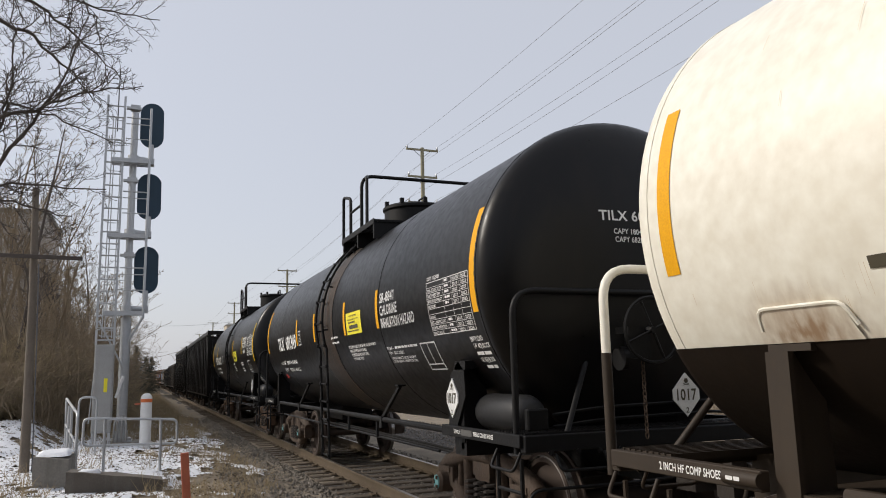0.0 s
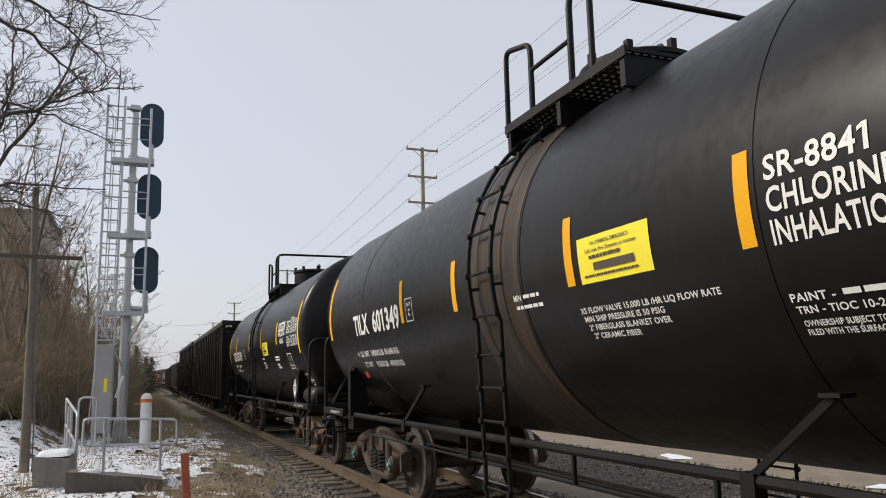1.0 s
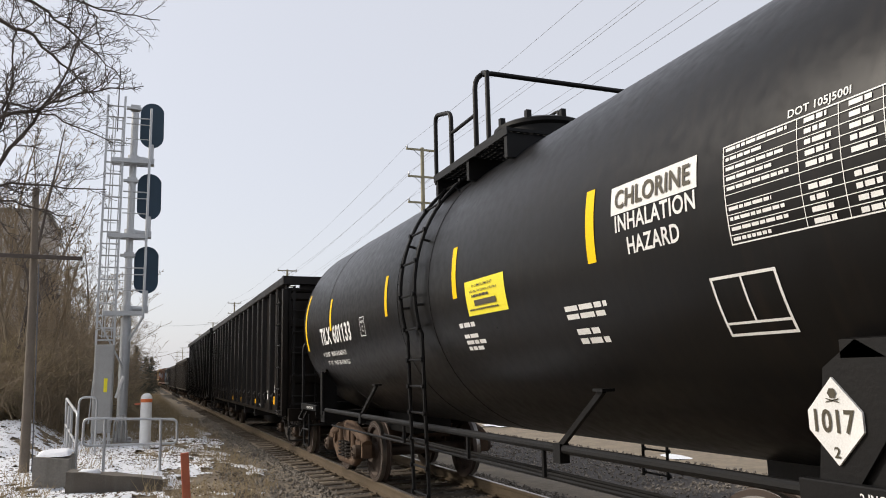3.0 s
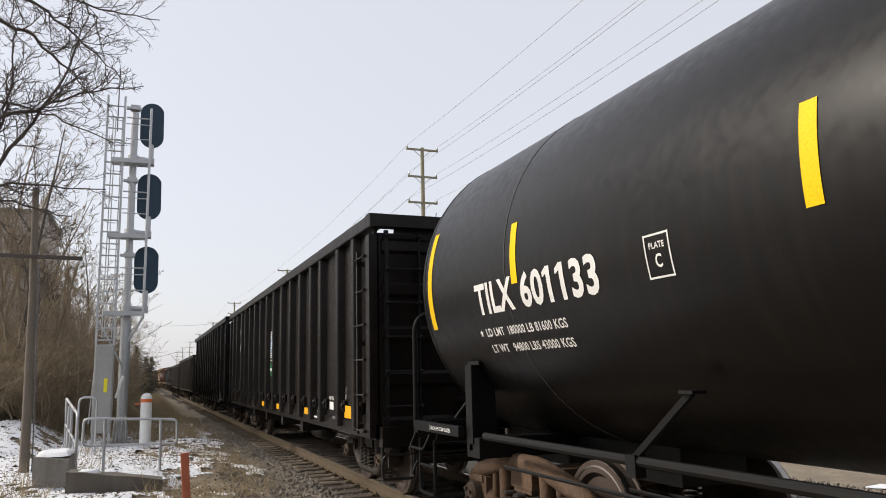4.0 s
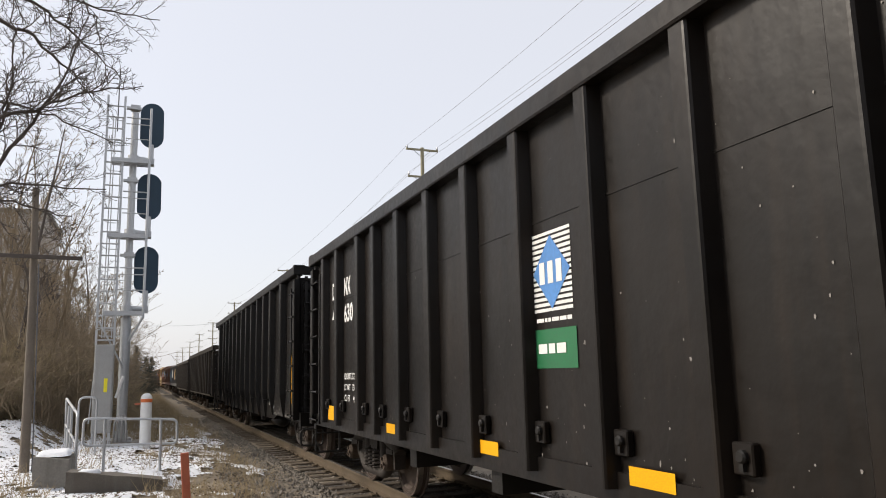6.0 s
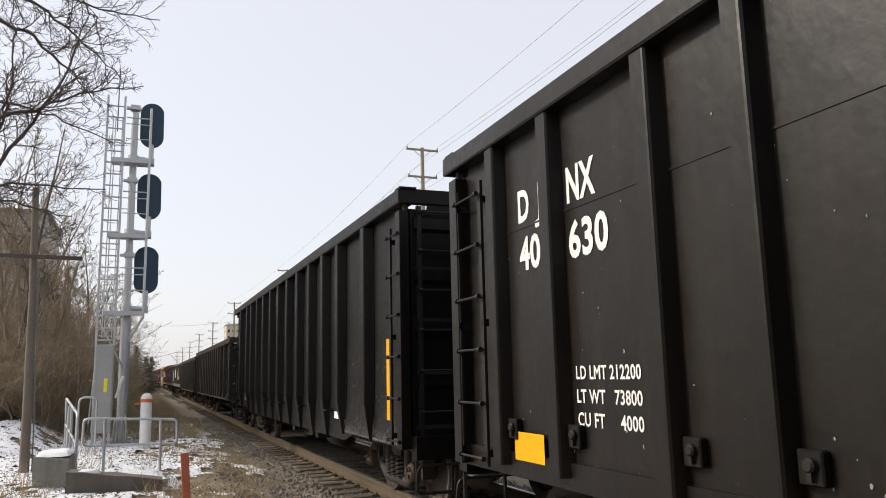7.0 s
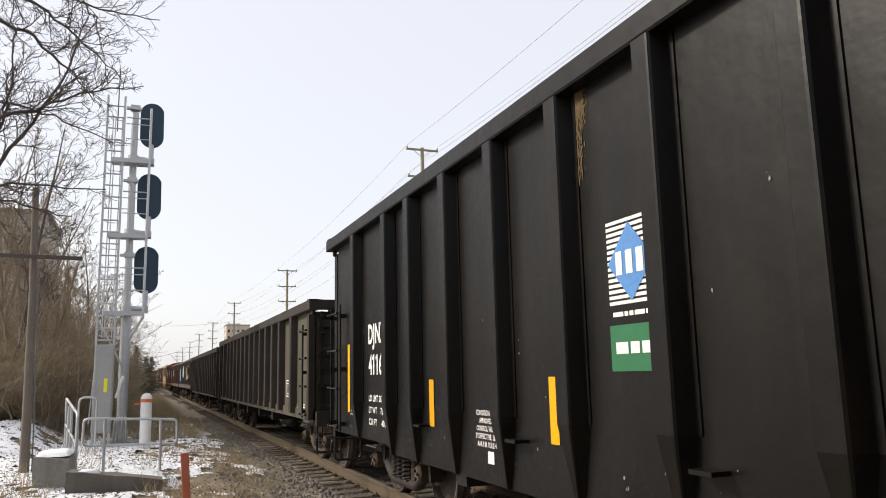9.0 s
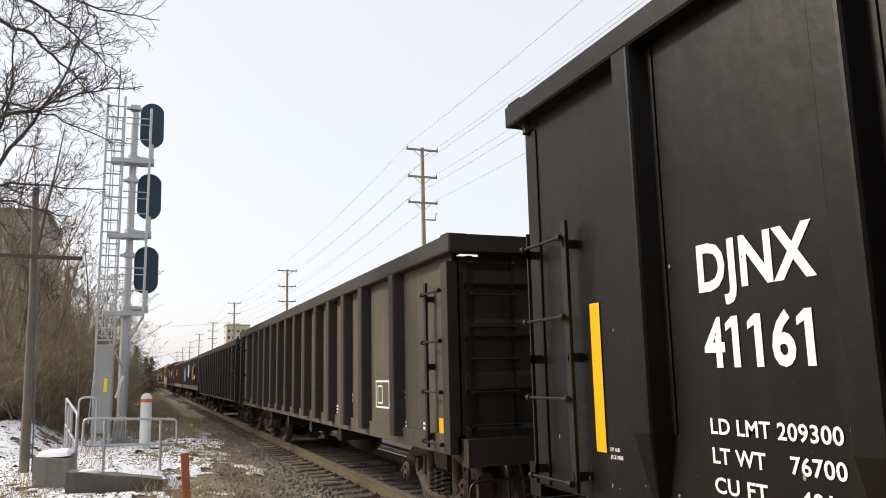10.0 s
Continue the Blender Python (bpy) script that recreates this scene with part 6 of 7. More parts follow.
    part("cabinet_door", bm, GREYBOX, cab, bevel=0.006)
    bm = bmesh.new()
    box(bm, -0.42, -0.34, -0.684, -0.674, 1.35, 1.68)
    part("notice", bm, LEMON, cab, "small yellow notice")
    for x in (-0.62, -0.26):
        bm = bmesh.new()
        box(bm, x - 0.03, x + 0.03, -0.62, -0.45, 0.0, 0.4)
        part("cabinet_leg", bm, GALV, root)
    bm = bmesh.new()
    for k, x in enumerate((-0.16, -0.08, 0.02, 0.12)):
        tube(bm, bend([(x, -0.3, 0.0), (x, -0.3, 0.55), (x * 0.5, -0.12, 0.75)], 0.1), 0.028, 6)
    part("conduit", bm, GREYBOX, root, "grey cable conduits at the foot")
    bm = bmesh.new()
    tube(bm, [(-0.15, -0.5, 1.2), (0.0, -0.45, 1.72)], 0.035, 8)
    part("lever", bm, POSTWHITE, root, "pale slanting handle")


def bollard():
    root = thing("marker_post", pose(0.11, 19.8, -0.05), "white plastic cable marker post with an orange band", "marker post")
    bm = bmesh.new()
    lathe(bm, [(0.0, 0.13), (1.15, 0.13), (1.24, 0.132), (1.30, 0.11), (1.345, 0.06), (1.355, 0.0)], 24, 'z')
    part("post", bm, POSTWHITE, root, smooth=40)
    bm = bmesh.new()
    lathe(bm, [(1.14, 0.131), (1.14, 0.136), (1.22, 0.136), (1.22, 0.131)], 24, 'z')
    part("band", bm, ORANGE, root, "orange band", smooth=40)
    bm = bmesh.new()
    box(bm, -0.26, -0.12, -0.02, 0.0, 1.08, 1.13)
    part("tag", bm, RUSTPOST, root)


def railings():
    front = thing("safety_railing", pose(0, 13.8, 0), "grey tubular steel safety railing on the concrete edge", "railing", "railings of the signal pad")
    bm = bmesh.new()
    pts = bend([(-0.80, 0, 0.58), (-0.88, 0, 0.62), (-0.88, 0, 1.02), (0.57, 0, 0.95), (0.58, 0, 0.55), (-0.80, 0, 0.58)], 0.09, 4)
    tube(bm, pts, 0.022, 8)
    part("rail_loop", bm, GALV, front, smooth=50)
    for x, z0, z1 in ((-0.56, 0.0, 1.0), (0.31, -0.05, 0.965)):
        bm = bmesh.new()
        tube(bm, [(x + 0.01, -0.02, z0), (x, -0.02, z1)], 0.024, 8)
        part("post", bm, GALV, front)
    side = thing("safety_railing", pose(0, 0, 0), "grey tubular steel railing with rounded corners", "railing", "railings of the signal pad")
    bm = bmesh.new()
    tube(bm, bend([(-0.99, 14.0, 0.10), (-0.99, 14.0, 1.09), (-1.43, 17.2, 1.29), (-1.40, 17.2, 0.30)], 0.12, 4), 0.024, 8)
    part("rail_loop", bm, GALV, side, smooth=50)
    bm = bmesh.new()
    tube(bm, [(-0.99, 14.0, 0.60), (-1.41, 17.2, 0.76)], 0.02, 8)
    part("mid_rail", bm, GALV, side)
    for x, y in ((-1.19, 15.5), (-1.30, 16.3)):
        bm = bmesh.new()
        tube(bm, [(x, y, -0.1), (x, y, 1.17)], 0.024, 8)
        part("post", bm, GALV, side)
    back = thing("safety_railing", pose(0, 0, 0), "grey tubular steel railing behind the cabinet", "railing", "railings of the signal pad")
    bm = bmesh.new()
    tube(bm, bend([(-1.22, 17.6, 0.1), (-1.22, 17.6, 1.29), (-0.88, 17.7, 1.29), (-0.88, 17.7, 0.1)], 0.12, 4), 0.022, 8)
    part("rail_loop", bm, GALV, back, smooth=50)


def slab(name, corners, label, material=CONCRETE):
    bm = bmesh.new()
    lo = [bm.verts.new((x, y, -0.35)) for x, y, z in corners]
    hi = [bm.verts.new((x, y, z)) for x, y, z in corners]
    bm.faces.new(hi)
    bm.faces.new(lo[::-1])
    for i in range(4):
        j = (i + 1) % 4
        bm.faces.new((lo[i], lo[j], hi[j], hi[i]))
    bmesh.ops.recalc_face_normals(bm, faces=bm.faces[:])
    bmesh.ops.subdivide_edges(bm, edges=bm.edges[:], cuts=5, use_grid_fill=True)
    for v in bm.verts:
        v.co += Vector((noise.noise(v.co * 3), noise.noise(v.co * 3 + Vector((5, 0, 0))), noise.noise(v.co * 4 + Vector((0, 7, 0))))) * 0.018
    tagged(done(name, bm, material, smooth=35), label, "concrete block")


def snow_cap(x0, x1, y0, y1, z, seed):
    bm = bmesh.new()
    n = 12
    g = []
    for j in range(n + 1):
        row = []
        for i in range(n + 1):
            x, y = x0 + (x1 - x0) * i / n, y0 + (y1 - y0) * j / n
            e = min(i, n - i, j, n - j) / n
            row.append(bm.verts.new((x + noise.noise(Vector((x * 4, y * 4, seed))) * 0.08, y + noise.noise(Vector((x * 4, y * 4, seed + 3))) * 0.08, z + min(0.06, e * 0.5) - 0.02 + noise.noise(Vector((x * 6, y * 6, seed))) * 0.02)))
        g.append(row)
    for r0, r1 in zip(g, g[1:]):
        for i in range(n):
            bm.faces.new((r0[i], r0[i + 1], r1[i + 1], r1[i]))
    tagged(done("snow_cap", bm, SNOW, smooth=60), "thin cap of old snow on concrete", "snow", kind="stuff")


def pad():
    slab("concrete_block", [(-1.52, 13.2, 0.50), (-1.02, 13.2, 0.44), (-0.98, 14.3, 0.42), (-1.46, 14.3, 0.50)], "weathered grey concrete block capped with snow")
    slab("concrete_block", [(-0.99, 12.3, 0.34), (0.33, 12.3, 0.15), (0.33, 12.7, 0.15), (-0.95, 12.7, 0.34)], "dark weathered low concrete retaining block", DARKCON)
    slab("concrete_block", [(-0.98, 12.75, 0.10), (0.40, 12.75, 0.06), (0.44, 13.95, 0.06), (-0.96, 14.2, 0.10)], "snow-covered concrete slab behind the block")
    snow_cap(-1.50, -1.02, 13.25, 14.25, 0.50, 1)
    snow_cap(-0.95, 0.36, 12.85, 13.9, 0.11, 2)
    snow_cap(-0.85, -0.55, 12.38, 12.64, 0.30, 5)
    bm = bmesh.new()
    m = pose(0.58, 10.28, -0.1, 0, -4, 0)
    box(bm, -0.05, 0.05, -0.035, 0.035, 0, 0.80, m)
    tagged(done("marker_stake", bm, RUSTPOST, bevel=0.006), "rust-red painted timber marker stake in snow", "stake")


def old_pole():
    root = thing("wooden_pole", pose(-1.87, 15.2, -0.25), "grey weathered wooden line pole with a thin cross-arm", "pole")
    bm = bmesh.new()
    tube(bm, [(0, 0, 0), (-0.02, 0, 1.6), (-0.05, 0, 3.5), (-0.11, 0, 5.43)], 0.088, 14, 0.056)
    part("shaft", bm, WOODPOLE, root, smooth=50)
    bm = bmesh.new()
    box(bm, -0.75, 0.75, -0.15, -0.09, 4.06, 4.13, pose(-0.06, 0, 0.03, 0, 0.8, 0))
    part("cross_arm", bm, BARK, root, "dark weathered cross-arm", bevel=0.006)
    bm = bmesh.new()
    tube(bm, [(0.13, -0.03, 0.1), (0.08, -0.1, 2.5), (0.03, -0.1, 4.0)], 0.012, 5)
    part("down_lead", bm, WIREM, root, "thin dark cable down the pole")


# ------------------------------------------------------------ overhead line on the far side
POLES = [(17.25, -42.0, 16.9), (17.25, 2.5, 16.9), (17.25, 46.7, 16.87), (15.8, 90.4, 14.3), (14.95, 139.0, 14.9), (15.2, 186.0, 14.6), (15.4, 235, 14.6), (15.6, 285, 14.6), (15.8, 340, 14.6), (16, 400, 14.6)]
ARMS = ((0.15, 1.15), (2.05, 1.05), (3.85, 1.05))


def line_pole(x, y, top):
    root = thing("utility_pole", pose(x, y, 0), "tall greenish treated timber utility pole with three cross-arms", "utility pole", "poles of the overhead line")
    bm = bmesh.new()
    tube(bm, [(0, 0, -0.8), (0, 0, top)], 0.19, 12, 0.12)
    part("shaft", bm, UTILPOLE, root, smooth=50)
    for dz, half in ARMS:
        bm = bmesh.new()
        box(bm, -half, half, -0.06, 0.06, top - dz - 0.06, top - dz + 0.06)
        arm = part("cross_arm", bm, UTILPOLE, root)
        for s in (-1, 1):
            bm = bmesh.new()
            lathe(bm, [(0.06, 0.02), (0.10, 0.06), (0.16, 0.07), (0.20, 0.05), (0.28, 0.03), (0.28, 0.0)], 8, 'z', (s * (half - 0.06), 0, top - dz))
            part("insulator", bm, GALV, arm, "grey insulator")
            bm = bmesh.new()
            tube(bm, [(s * half * 0.55, 0, top - dz - 0.05), (0, 0, top - dz - 0.55)], 0.02, 5)
            part("arm_brace", bm, GALV, arm)
    bm = bmesh.new()
    box(bm, 0.1, 0.9, -0.04, 0.04, top - 5.05, top - 4.97)
    tube(bm, [(0.85, 0, top - 5.0), (0.95, 0, top - 4.5)], 0.03, 6)
    part("side_bracket", bm, UTILPOLE, root)


def wires():
    k = 0
    for dz, half in ARMS:
        for s in (-1, 1):
            for (x0, y0, t0), (x1, y1, t1) in zip(POLES, POLES[1:]):
                a = Vector((x0 + s * (half - 0.06), y0, t0 - dz + 0.26))
                b = Vector((x1 + s * (half - 0.06), y1, t1 - dz + 0.26))
                bm = bmesh.new()
                pts = []
                for i in range(17):
                    u = i / 16
                    p = a.lerp(b, u)
                    p.z -= 0.45 * 4 * u * (1 - u)
                    pts.append(p)
                tube(bm, pts, 0.0075, 4, caps=False)
                tagged(done("overhead_wire", bm, WIREM), "thin dark overhead wire sagging between poles", "wire", "overhead wires")
    bm = bmesh.new()
    pts = [(Vector((-14, 120, 11.0)).lerp(Vector((15, 139, 11.5)), i / 16)) - Vector((0, 0, 1.2 * 4 * (i / 16) * (1 - i / 16))) for i in range(17)]
    tube(bm, pts, 0.02, 4, caps=False)
    tagged(done("overhead_wire", bm, WIREM), "thin wire crossing high over the track", "wire", "overhead wires")


# ------------------------------------------------------------ buildings far off
def block_building(name, x0, x1, y0, y1, z1, material, cols, rows, label, face='y', wsize=(1.2, 1.4), z0=0.0):
    root = thing(name, pose((x0 + x1) / 2, (y0 + y1) / 2, z0), label, "building")
    w, d, h = (x1 - x0) / 2, (y1 - y0) / 2, z1 - z0
    bm = bmesh.new()
    box(bm, -w, w, -d, d, -2, h)
    part("wall", bm, material, root)
    bm = bmesh.new()
    box(bm, -w - 0.25, w + 0.25, -d - 0.25, d + 0.25, h, h + 0.45)
    part("roof_edge", bm, CONCRETE, root)
    for r in range(rows):
        z = 1.0 + r * (h - 1.2) / rows
        for side in (('y', -d), ('x', -w)):
            n = cols if side[0] == face or side[0] == 'y' else max(2, cols // 2)
            span = w if side[0] == 'y' else d
            for c in range(n):
                u = -span + (c + 0.5) * 2 * span / n
                bm = bmesh.new()
                a, b = wsize[0] / 2, wsize[1]
                if side[0] == 'y':
                    box(bm, u - a, u + a, side[1] - 0.05, side[1] + 0.05, z, z + b)
                else:
                    box(bm, side[1] - 0.05, side[1] + 0.05, u - a, u + a, z, z + b)
                part("window", bm, PANE, root, "dark window pane")
    return root


def far_fence():
    root = thing("picket_fence", pose(0, 0, 0), "pale weathered fence beyond the tracks", "fence")
    rng = random.Random(12)
    for i in range(120):
        bm = bmesh.new()
        x, y = 30 + i * 0.17, 34.0 - i * 0.06
        box(bm, x - 0.07, x + 0.07, y - 0.02, y + 0.02, -0.8, 0.75 + rng.uniform(-0.04, 0.04))
        part("picket", bm, WOODPOLE, root)


signal_mast()
bollard()
railings()
pad()
old_pole()
for p in POLES:
    line_pole(*p)
wires()
block_building("apartment_block", 41, 53, 416, 430, 29, BEIGE, 5, 8, "distant beige high-rise block with rows of windows")
block_building("brick_building", 44, 64, 36, 52, 8.5, BRICK, 7, 3, "red-brown brick building behind bare trees", wsize=(1.3, 1.7))
block_building("grey_house", -24, -10.2, 90, 104, 19.5, HOUSEHAZE, 2, 0, "grey building paled by painted-in haze, half hidden by bare trees")
far_fence()


# ------------------------------------------------------------ plants
class Sticks:
    """Gathers tapered branches for one mesh."""
    def __init__(self):
        self.v, self.f = [], []

    def add(self, pts, r0, r1, n=3):
        k = len(pts)
        base = len(self.v)
        side = None
        for i, p in enumerate(pts):
            d = (pts[min(i + 1, k - 1)] - pts[max(i - 1, 0)])
            d = d.normalized() if d.length > 1e-6 else Vector((0, 0, 1))
            side = d.orthogonal().normalized() if side is None else (side - d * side.dot(d)).normalized()
            up = d.cross(side)
            r = r0 + (r1 - r0) * i / (k - 1)
            for j in range(n):
                a = 2 * math.pi * j / n
                self.v.append(p + (side * math.cos(a) + up * math.sin(a)) * r)
        for i in range(k - 1):
            for j in range(n):
                a, b = base + i * n + j, base + i * n + (j + 1) % n
                self.f.append((a, b, b + n, a + n))

    def mesh(self, name, material):
        me = bpy.data.meshes.new(name)
        me.from_pydata([tuple(p) for p in self.v], [], self.f)
        me.materials.append(material)
        me.polygons.foreach_set("use_smooth", [True] * len(me.polygons))
        return me


def wander(rng, p, d, length, steps, bendy, lift):
    pts, d = [p.copy()], d.normalized()
    for _ in range(steps):
        d = (d + Vector((rng.gauss(0, bendy), rng.gauss(0, bendy), rng.gauss(0, bendy) + lift))).normalized()
        pts.append(pts[-1] + d * (length / steps))
    return pts


def spray(st, rng, pts, r0, depth, count, ratio, spread, lift=0.03, thin=0.004):
    """Side shoots along a branch, and shoots on those."""
    k = len(pts)
    total = sum((pts[i + 1] - pts[i]).length for i in range(k - 1))
    for c in range(count):
        u = 0.12 + 0.88 * (c + rng.random()) / count
        i = min(int(u * (k - 1)), k - 2)
        p = pts[i].lerp(pts[i + 1], u * (k - 1) - i)
        d = (pts[i + 1] - pts[i]).normalized()
        side = Vector((rng.gauss(0, 1), rng.gauss(0, 1), rng.gauss(0, 1)))
        side = (side - d * side.dot(d)).normalized()
        dd = (d + side * spread * rng.uniform(0.5, 1.3)).normalized()
        L = total * ratio * rng.uniform(0.55, 1.2) * (1.15 - 0.6 * u)
        r = max(thin, r0 * (1 - 0.75 * u) * 0.55)
        q = wander(rng, p, dd, L, 3 if depth == 0 else 5, 0.22, lift)
        st.add(q, r, max(thin * 0.6, r * 0.3), 3 if r < 0.02 else 5)
        if depth > 0:
            spray(st, rng, q, r, depth - 1, max(3, int(count * 0.75)), min(0.55, ratio * 1.28), spread, lift, thin)


def fork(st, rng, pts, r0, depth):
    """Open, forking twigs: few long shoots that part at a narrow angle and thin out to the tip."""
    k = len(pts)
    total = sum((pts[i + 1] - pts[i]).length for i in range(k - 1))
    gap = (0.075, 0.095, 0.14)[depth]
    count = max(2, int(total / gap))
    for c in range(count):
        u = 0.15 + 0.80 * (c + rng.random()) / count
        i = min(int(u * (k - 1)), k - 2)
        p = pts[i].lerp(pts[i + 1], u * (k - 1) - i)
        d = (pts[i + 1] - pts[i]).normalized()
        side = Vector((rng.gauss(0, 1), rng.gauss(0, 0.6), rng.gauss(0.15, 1)))
        side = (side - d * side.dot(d)).normalized()
        L = (rng.uniform(0.06, 0.15), rng.uniform(0.16, 0.36), rng.uniform(0.45, 0.95))[depth] * (1.1 - 0.55 * u)
        r = max(0.0034, min(r0 * (1.1 - 0.8 * u), (0.0042, 0.0062, 0.011)[depth]))
        q = wander(rng, p, d + side * rng.uniform(0.6, 1.1), L, (2, 4, 7)[depth], 0.16, 0.03)
        st.add(q, r, 0.0026, 3)
        if depth:
            fork(st, rng, q, r, depth - 1)


def overhanging_tree():
    rng = random.Random(17)
    root = thing("bare_tree", pose(-3.9, 10.3, -0.1), "bare grey-barked tree whose twiggy limbs overhang the signal", "tree")
    o = Vector((-3.9, 10.3, -0.1))
    trunk = Sticks()
    trunk.add([Vector((0, 0, 0)), Vector((0.05, 0, 1.5)), Vector((0.2, 0.05, 3.0)), Vector((0.35, 0.1, 4.6)), Vector((0.5, 0.1, 6.4)), Vector((0.6, 0.0, 8.4))], 0.19, 0.07, 10)
    ob = new("trunk", trunk.mesh("trunk", BARK))
    ob.parent = root
    # start and end across the line of the crown, bow of the limb, thickness at the start
    limbs = ((-3.4, 6.5, -0.75, 5.33, 0.42, 0.046), (-3.4, 3.5, -0.15, 5.45, 0.32, 0.042), (-3.4, 2.7, -0.85, 6.3, -0.42, 0.044),
             (-1.92, 4.2, -1.75, 6.5, -0.14, 0.020), (-3.2, 7.3, -0.42, 5.65, 0.24, 0.034), (-1.5, 7.5, -0.66, 5.85, 0.15, 0.020),
             (-2.8, 7.6, 0.02, 6.66, -0.27, 0.030), (-3.6, 3.95, -0.55, 4.09, 0.04, 0.030), (-3.6, 3.95, -0.9, 3.64, 0.08, 0.030),
             (-3.4, 5.0, -0.5, 4.75, 0.30, 0.026), (-3.2, 5.2, -1.0, 7.0, 0.2, 0.026))
    for x0, z0, x1, z1, bow, r in limbs:
        a, b = Vector((x0, 10.3 + rng.uniform(-0.3, 0.3), z0)) - o, Vector((x1, 10.3 + rng.uniform(-0.4, 0.4), z1)) - o
        nrm = Vector((-(b - a).z, 0, (b - a).x)).normalized()
        pts = []
        for i in range(21):
            t = i / 20
            jit = Vector((rng.gauss(0, 0.018), rng.gauss(0, 0.03), rng.gauss(0, 0.018)))
            pts.append(a.lerp(b, t) + nrm * bow * 4 * t * (1 - t) + (jit if 0 < i < 20 else Vector((0, 0, 0))))
        st = Sticks()
        st.add(pts, r, 0.006, 6)
        fork(st, rng, pts, r * 0.5, 2)
        ob = new("limb", st.mesh("limb", BARK))
        ob.parent = root


def tree_mesh(seed, height, stems, material, depth=2, count=8, spread=0.75, thin=0.0065):
    rng = random.Random(seed)
    st = Sticks()
    for s in range(stems):
        d = Vector((rng.gauss(0, 0.16), rng.gauss(0, 0.16), 1))
        p = Vector((rng.gauss(0, 0.12 * stems ** 0.5), rng.gauss(0, 0.12 * stems ** 0.5), -0.2))
        L = height * rng.uniform(0.7, 1.05)
        r = 0.008 * L + 0.01
        pts = wander(rng, p, d, L, 7, 0.09, 0.05)
        st.add(pts, r, 0.012, 6)
        spray(st, rng, pts, r * 0.7, depth, count, 0.36, spread, 0.05, thin)
    return st.mesh("crown", material)


def shrub_mesh(seed, height, stems, material):
    rng = random.Random(seed)
    st = Sticks()
    for s in range(stems):
        a = rng.uniform(0, 6.283)
        d = Vector((math.cos(a) * rng.uniform(0.05, 0.7), math.sin(a) * rng.uniform(0.05, 0.7), 1))
        p = Vector((rng.gauss(0, 0.5), rng.gauss(0, 0.5), -0.1))
        L = height * rng.uniform(0.5, 1.1)
        pts = wander(rng, p, d, L, 6, 0.16, -0.03)
        st.add(pts, 0.016, 0.005, 3)
        spray(st, rng, pts, 0.011, 1, 6, 0.34, 0.9, 0.0, 0.0055)
    return st.mesh("crown", material)


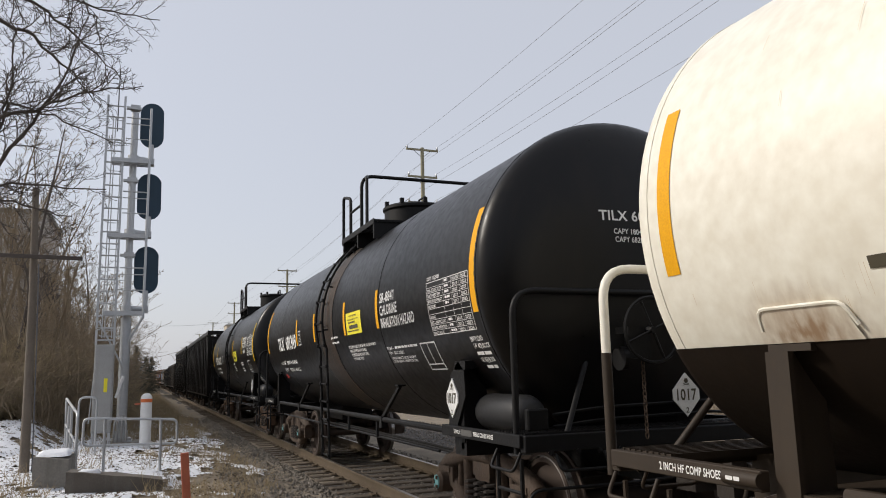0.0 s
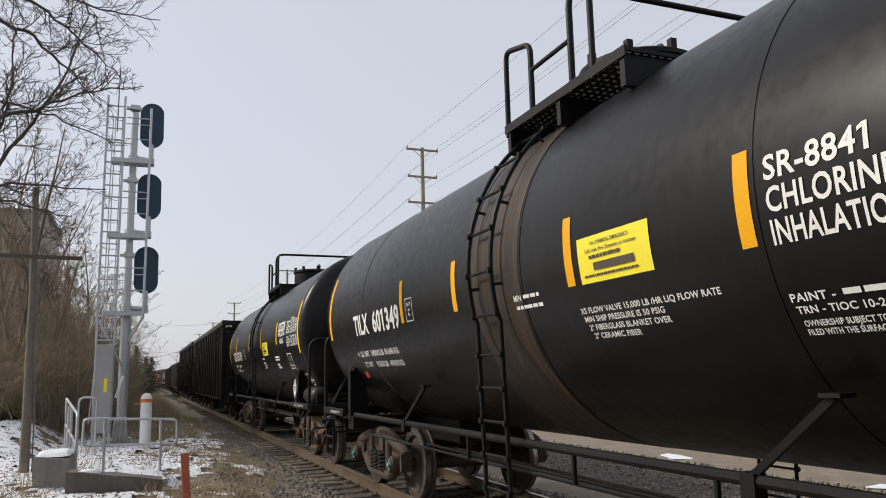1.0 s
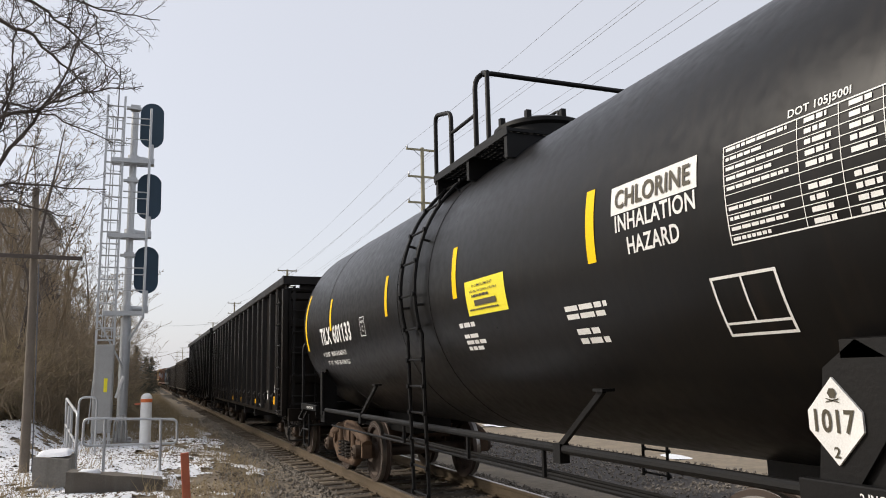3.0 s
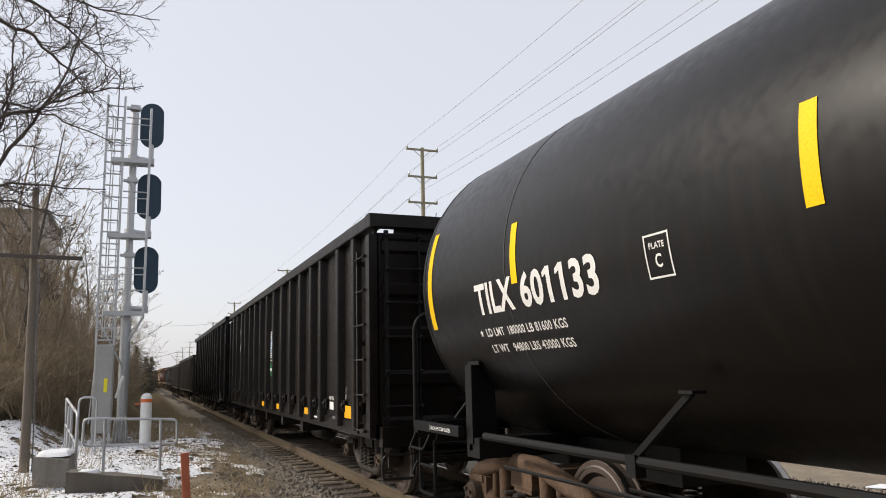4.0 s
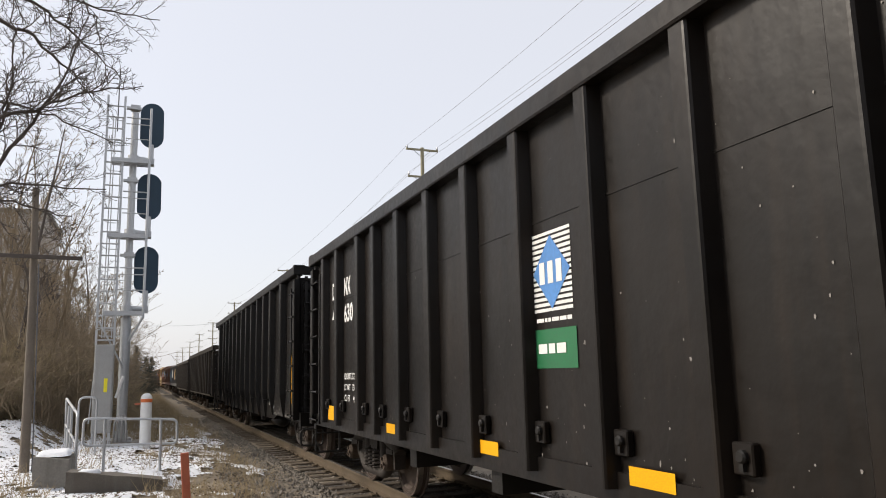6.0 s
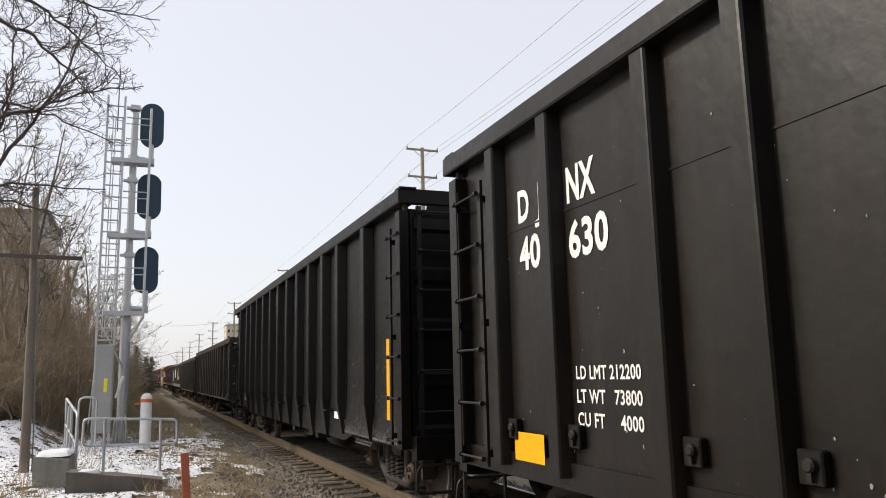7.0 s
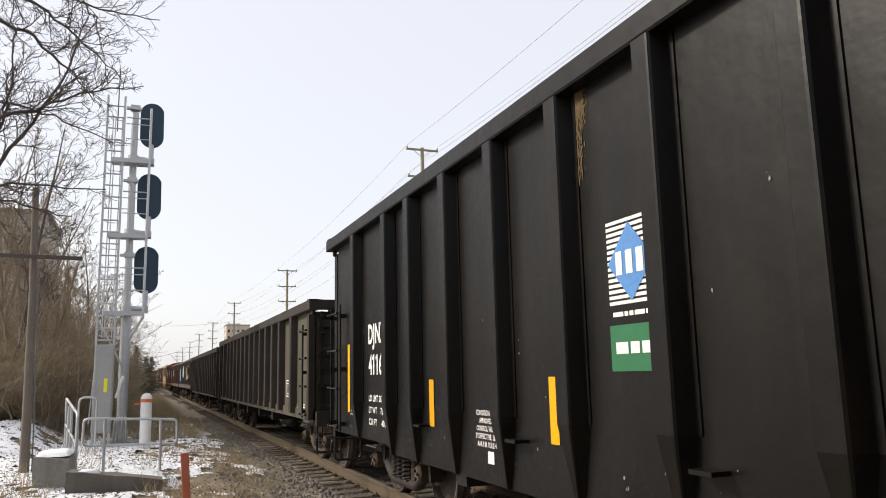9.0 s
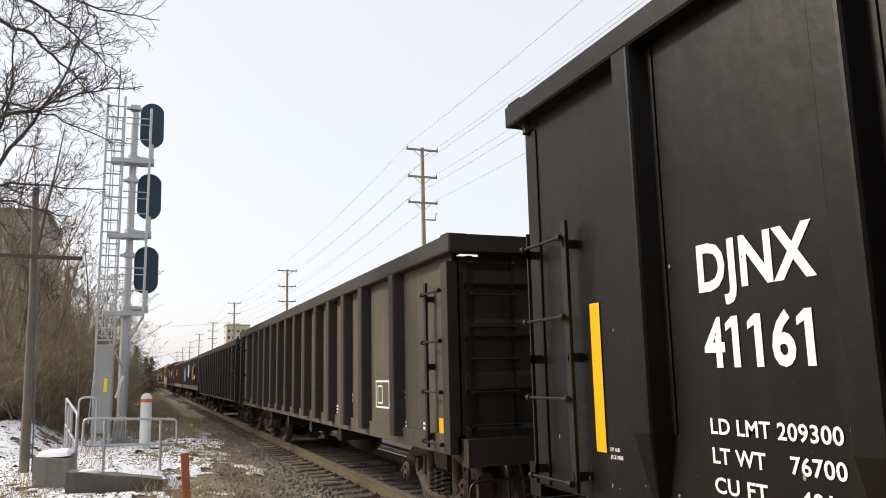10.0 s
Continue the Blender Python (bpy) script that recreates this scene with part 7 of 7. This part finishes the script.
def woods():
    rng = random.Random(44)
    trees = [tree_mesh(100 + i, h, 1 if i < 3 else 2, BARK if i % 2 else TWIG, 3, 9) for i, h in enumerate((10.5, 9.0, 8.0, 7.0, 6.0))]
    shrubs = [shrub_mesh(200 + i, h, n, TWIG) for i, (h, n) in enumerate(((3.6, 42), (3.0, 38), (2.3, 32), (4.4, 46)))]

    def plant(name, me, part_name, x, y, s, label, cat, group):
        root = thing(name, pose(x, y, rise(x, y) - 0.05, rng.uniform(-4, 4), rng.uniform(-4, 4), rng.uniform(0, 360)), label, cat, group)
        ob = new(part_name, me)
        ob.parent = root
        ob.scale = (s, s, s)
    # tall bare trees of the left bank
    for i in range(40):
        y = 23.5 + 34 * (i / 39) + rng.uniform(-0.8, 0.8)
        x = -2.1 - 0.02 * (y - 23) - 2.7 * rng.random() ** 1.1
        k = min(4, max(0, int(rng.gauss(4.0 + 1.35 * (x + 2.0), 0.9))))
        s = rng.uniform(0.85, 1.15)
        plant("bare_tree", trees[k], "crown", x, y, s, "leafless grey-brown tree in the lineside thicket", "tree", "trees of the thicket")
    for i in range(110):
        y = 22.5 + 47 * (i / 109) ** 1.15 + rng.uniform(-1, 1)
        edge = -1.45 if y > 27 else -1.9
        x = edge - abs(rng.gauss(0, 1.2 + 0.012 * y))
        plant("thicket_shrub", shrubs[rng.randrange(4)], "crown", x, y, rng.uniform(0.8, 1.25) * (1.0 if x < edge - 0.7 else 0.75), "tangled leafless brown shrub of the thicket", "shrub", "shrubs of the thicket")
    # farther along the left of the line
    for i in range(22):
        y = 70 + i * 9
        x = -3.0 - abs(rng.gauss(0, 2.5))
        plant("bare_tree", trees[2 + i % 3], "crown", x, y, rng.uniform(0.6, 0.9), "distant leafless tree beside the line", "tree", "trees of the thicket")
    # far side of the track
    for x, y, k, s in ((22.5, 20, 0, 1.15), (24, 23, 1, 1.2), (21, 16, 2, 1.0), (27, 27, 0, 1.2), (25, 18.5, 3, 1.1), (30, 33, 1, 1.1), (34, 42, 0, 1.1), (20, 100, 1, 1.3), (22, 108, 0, 1.2), (24, 120, 2, 1.3), (31, 24, 2, 1.2), (23, 88, 1, 1.4)):
        plant("bare_tree", trees[k], "crown", x, y, s, "leafless tree beyond the railway", "tree", "trees beyond the track")
    for i in range(26):
        x, y = 19 + rng.uniform(0, 22), 10 + rng.uniform(0, 34)
        plant("thicket_shrub", shrubs[rng.randrange(4)], "crown", x, y, rng.uniform(0.5, 0.9), "leafless tan shrub beyond the railway", "shrub", "shrubs beyond the track")
    # two small conifers down the line
    for x, y, h in ((0.3, 72, 3.7), (-0.6, 80, 5.0), (1.0, 92, 4.2)):
        st = Sticks()
        for i in range(int(h * 70)):
            z = h * (0.12 + 0.88 * rng.random())
            a = rng.uniform(0, 6.283)
            L = (h - z) * 0.42 + 0.45 * rng.random()
            d = Vector((math.cos(a), math.sin(a), rng.uniform(-0.25, 0.35)))
            p = Vector((0, 0, z))
            q = wander(rng, p, d, L * rng.uniform(0.6, 1.1), 3, 0.15, 0.0)
            st.add(q, 0.055, 0.012, 4)
        root = thing("conifer", pose(x, y, -0.1), "small dark green conifer beside the line", "tree")
        ob = new("crown", st.mesh("crown", CONIFER))
        ob.parent = root
        bm = bmesh.new()
        tube(bm, [(0, 0, 0), (0, 0, h)], 0.08, 8, 0.01)
        part("trunk", bm, BARK, root)


CONIFER = mat("conifer_green", (0.06, 0.065, 0.05), 0.9, col2=(0.04, 0.045, 0.035), scale=3)


def far_woods():
    """Dense strip of brush behind the thicket and along both sides down to the horizon; an added, unseen strip behind
    the camera blocks sky.
    """
    rng = random.Random(77)
    for name, spots, n, h in (("far_woods", lambda: (-3.6 - 7 * rng.random() ** 0.8, 40 + 260 * rng.random() ** 1.8), 9000, 5.5),
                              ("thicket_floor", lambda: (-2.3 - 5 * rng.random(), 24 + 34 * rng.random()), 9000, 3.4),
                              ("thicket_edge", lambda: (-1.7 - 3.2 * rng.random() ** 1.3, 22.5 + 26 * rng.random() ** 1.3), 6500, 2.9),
                              # added out of view: blocks the rear sky to darken reflections on the cars
                              ("woods_behind", lambda: (-30 + 60 * rng.random(), -9 - 14 * rng.random()), 9000, 9.0),
                              ("far_woods", lambda: (24 + 60 * rng.random(), 40 + 300 * rng.random()), 5000, 4.5)):
        st = Sticks()
        for i in range(n):
            x, y = spots()
            if name == "thicket_edge" and y < 25 and x > -2.6:
                continue
            z = (rise(x, y) - 0.1 if 0 < y < 70 else -0.3) if x < 5 else -0.8
            L = h * rng.uniform(0.35, 1.0) * (1 if y < 90 else 0.8)
            near_by = name in ("thicket_floor", "thicket_edge")
            d = Vector((rng.gauss(0, 0.5 if near_by else 0.3), rng.gauss(0, 0.4), 1))
            w = 0.008 + 0.00028 * abs(y) if y > 0 else 0.06
            q = wander(rng, Vector((x, y, z)), d, L, 5, 0.34 if near_by else 0.2, 0.0)
            st.add(q, w, w * 0.3, 3)
            for _ in range(4 if near_by else 2):
                k = rng.randrange(1, 5)
                q2 = wander(rng, q[k], Vector((rng.gauss(0, 1), rng.gauss(0, 1), rng.uniform(-0.2, 0.9))), L * rng.uniform(0.2, 0.42), 3, 0.35, 0.0)
                st.add(q2, w * 0.5, w * 0.2, 3)
        # pale edge twigs stand before inner ones coloured dark for shade
        ob = new(name, st.mesh(name, {"thicket_edge": PALETWIG, "thicket_floor": SHADETWIG}.get(name, FARTWIG)))
        tagged(ob, "dense leafless brown brush along the line and, unseen, behind the camera", "brush", kind="stuff")


def grass():
    rng = random.Random(31)
    st = Sticks()
    for i in range(15000):
        if i < 7000:
            x, y = -2.2 + 4.3 * rng.random(), 9 + 28 * rng.random() ** 1.4
            keep = noise.noise(Vector((x * 0.9, y * 0.5, 20))) + 0.35 * noise.noise(Vector((x * 3, y * 3, 2)))
            if keep < -0.02 + (0.10 if x < 0 else 0):
                continue
            h = rng.uniform(0.12, 0.42)
        else:
            x, y = -2.4 + 4.0 * rng.random(), 22 + 60 * rng.random() ** 1.5
            h = rng.uniform(0.2, 0.65)
            if x > 1.6 and y < 40:
                continue
        z = rise(x, y) - 0.02
        d = Vector((rng.gauss(0, 0.35), rng.gauss(0, 0.35), 1))
        q = wander(rng, Vector((x, y, z)), d, h, 3, 0.22, -0.08)
        st.add(q, 0.0035 + 0.00018 * y, 0.001, 3)
    tagged(new("dry_grass", st.mesh("dry_grass", STRAW)), "dry straw-coloured grass stalks through the snow", "grass", kind="stuff")


overhanging_tree()
woods()
far_woods()
grass()


build_ground()
build_snow()
litter()
build_track()


def motions():
    rows = [i * 0.5 for i in range(21)]
    for ob, yc in CARS:
        walk(ob, [(t, pose(TRACK_X, yc - run(t), 0)) for t in rows])
    for ob, y in WHEELS:
        walk(ob, [(i * 0.1, pose(0, y, RW, math.degrees(run(i * 0.1) / RW))) for i in range(101)])


motions()
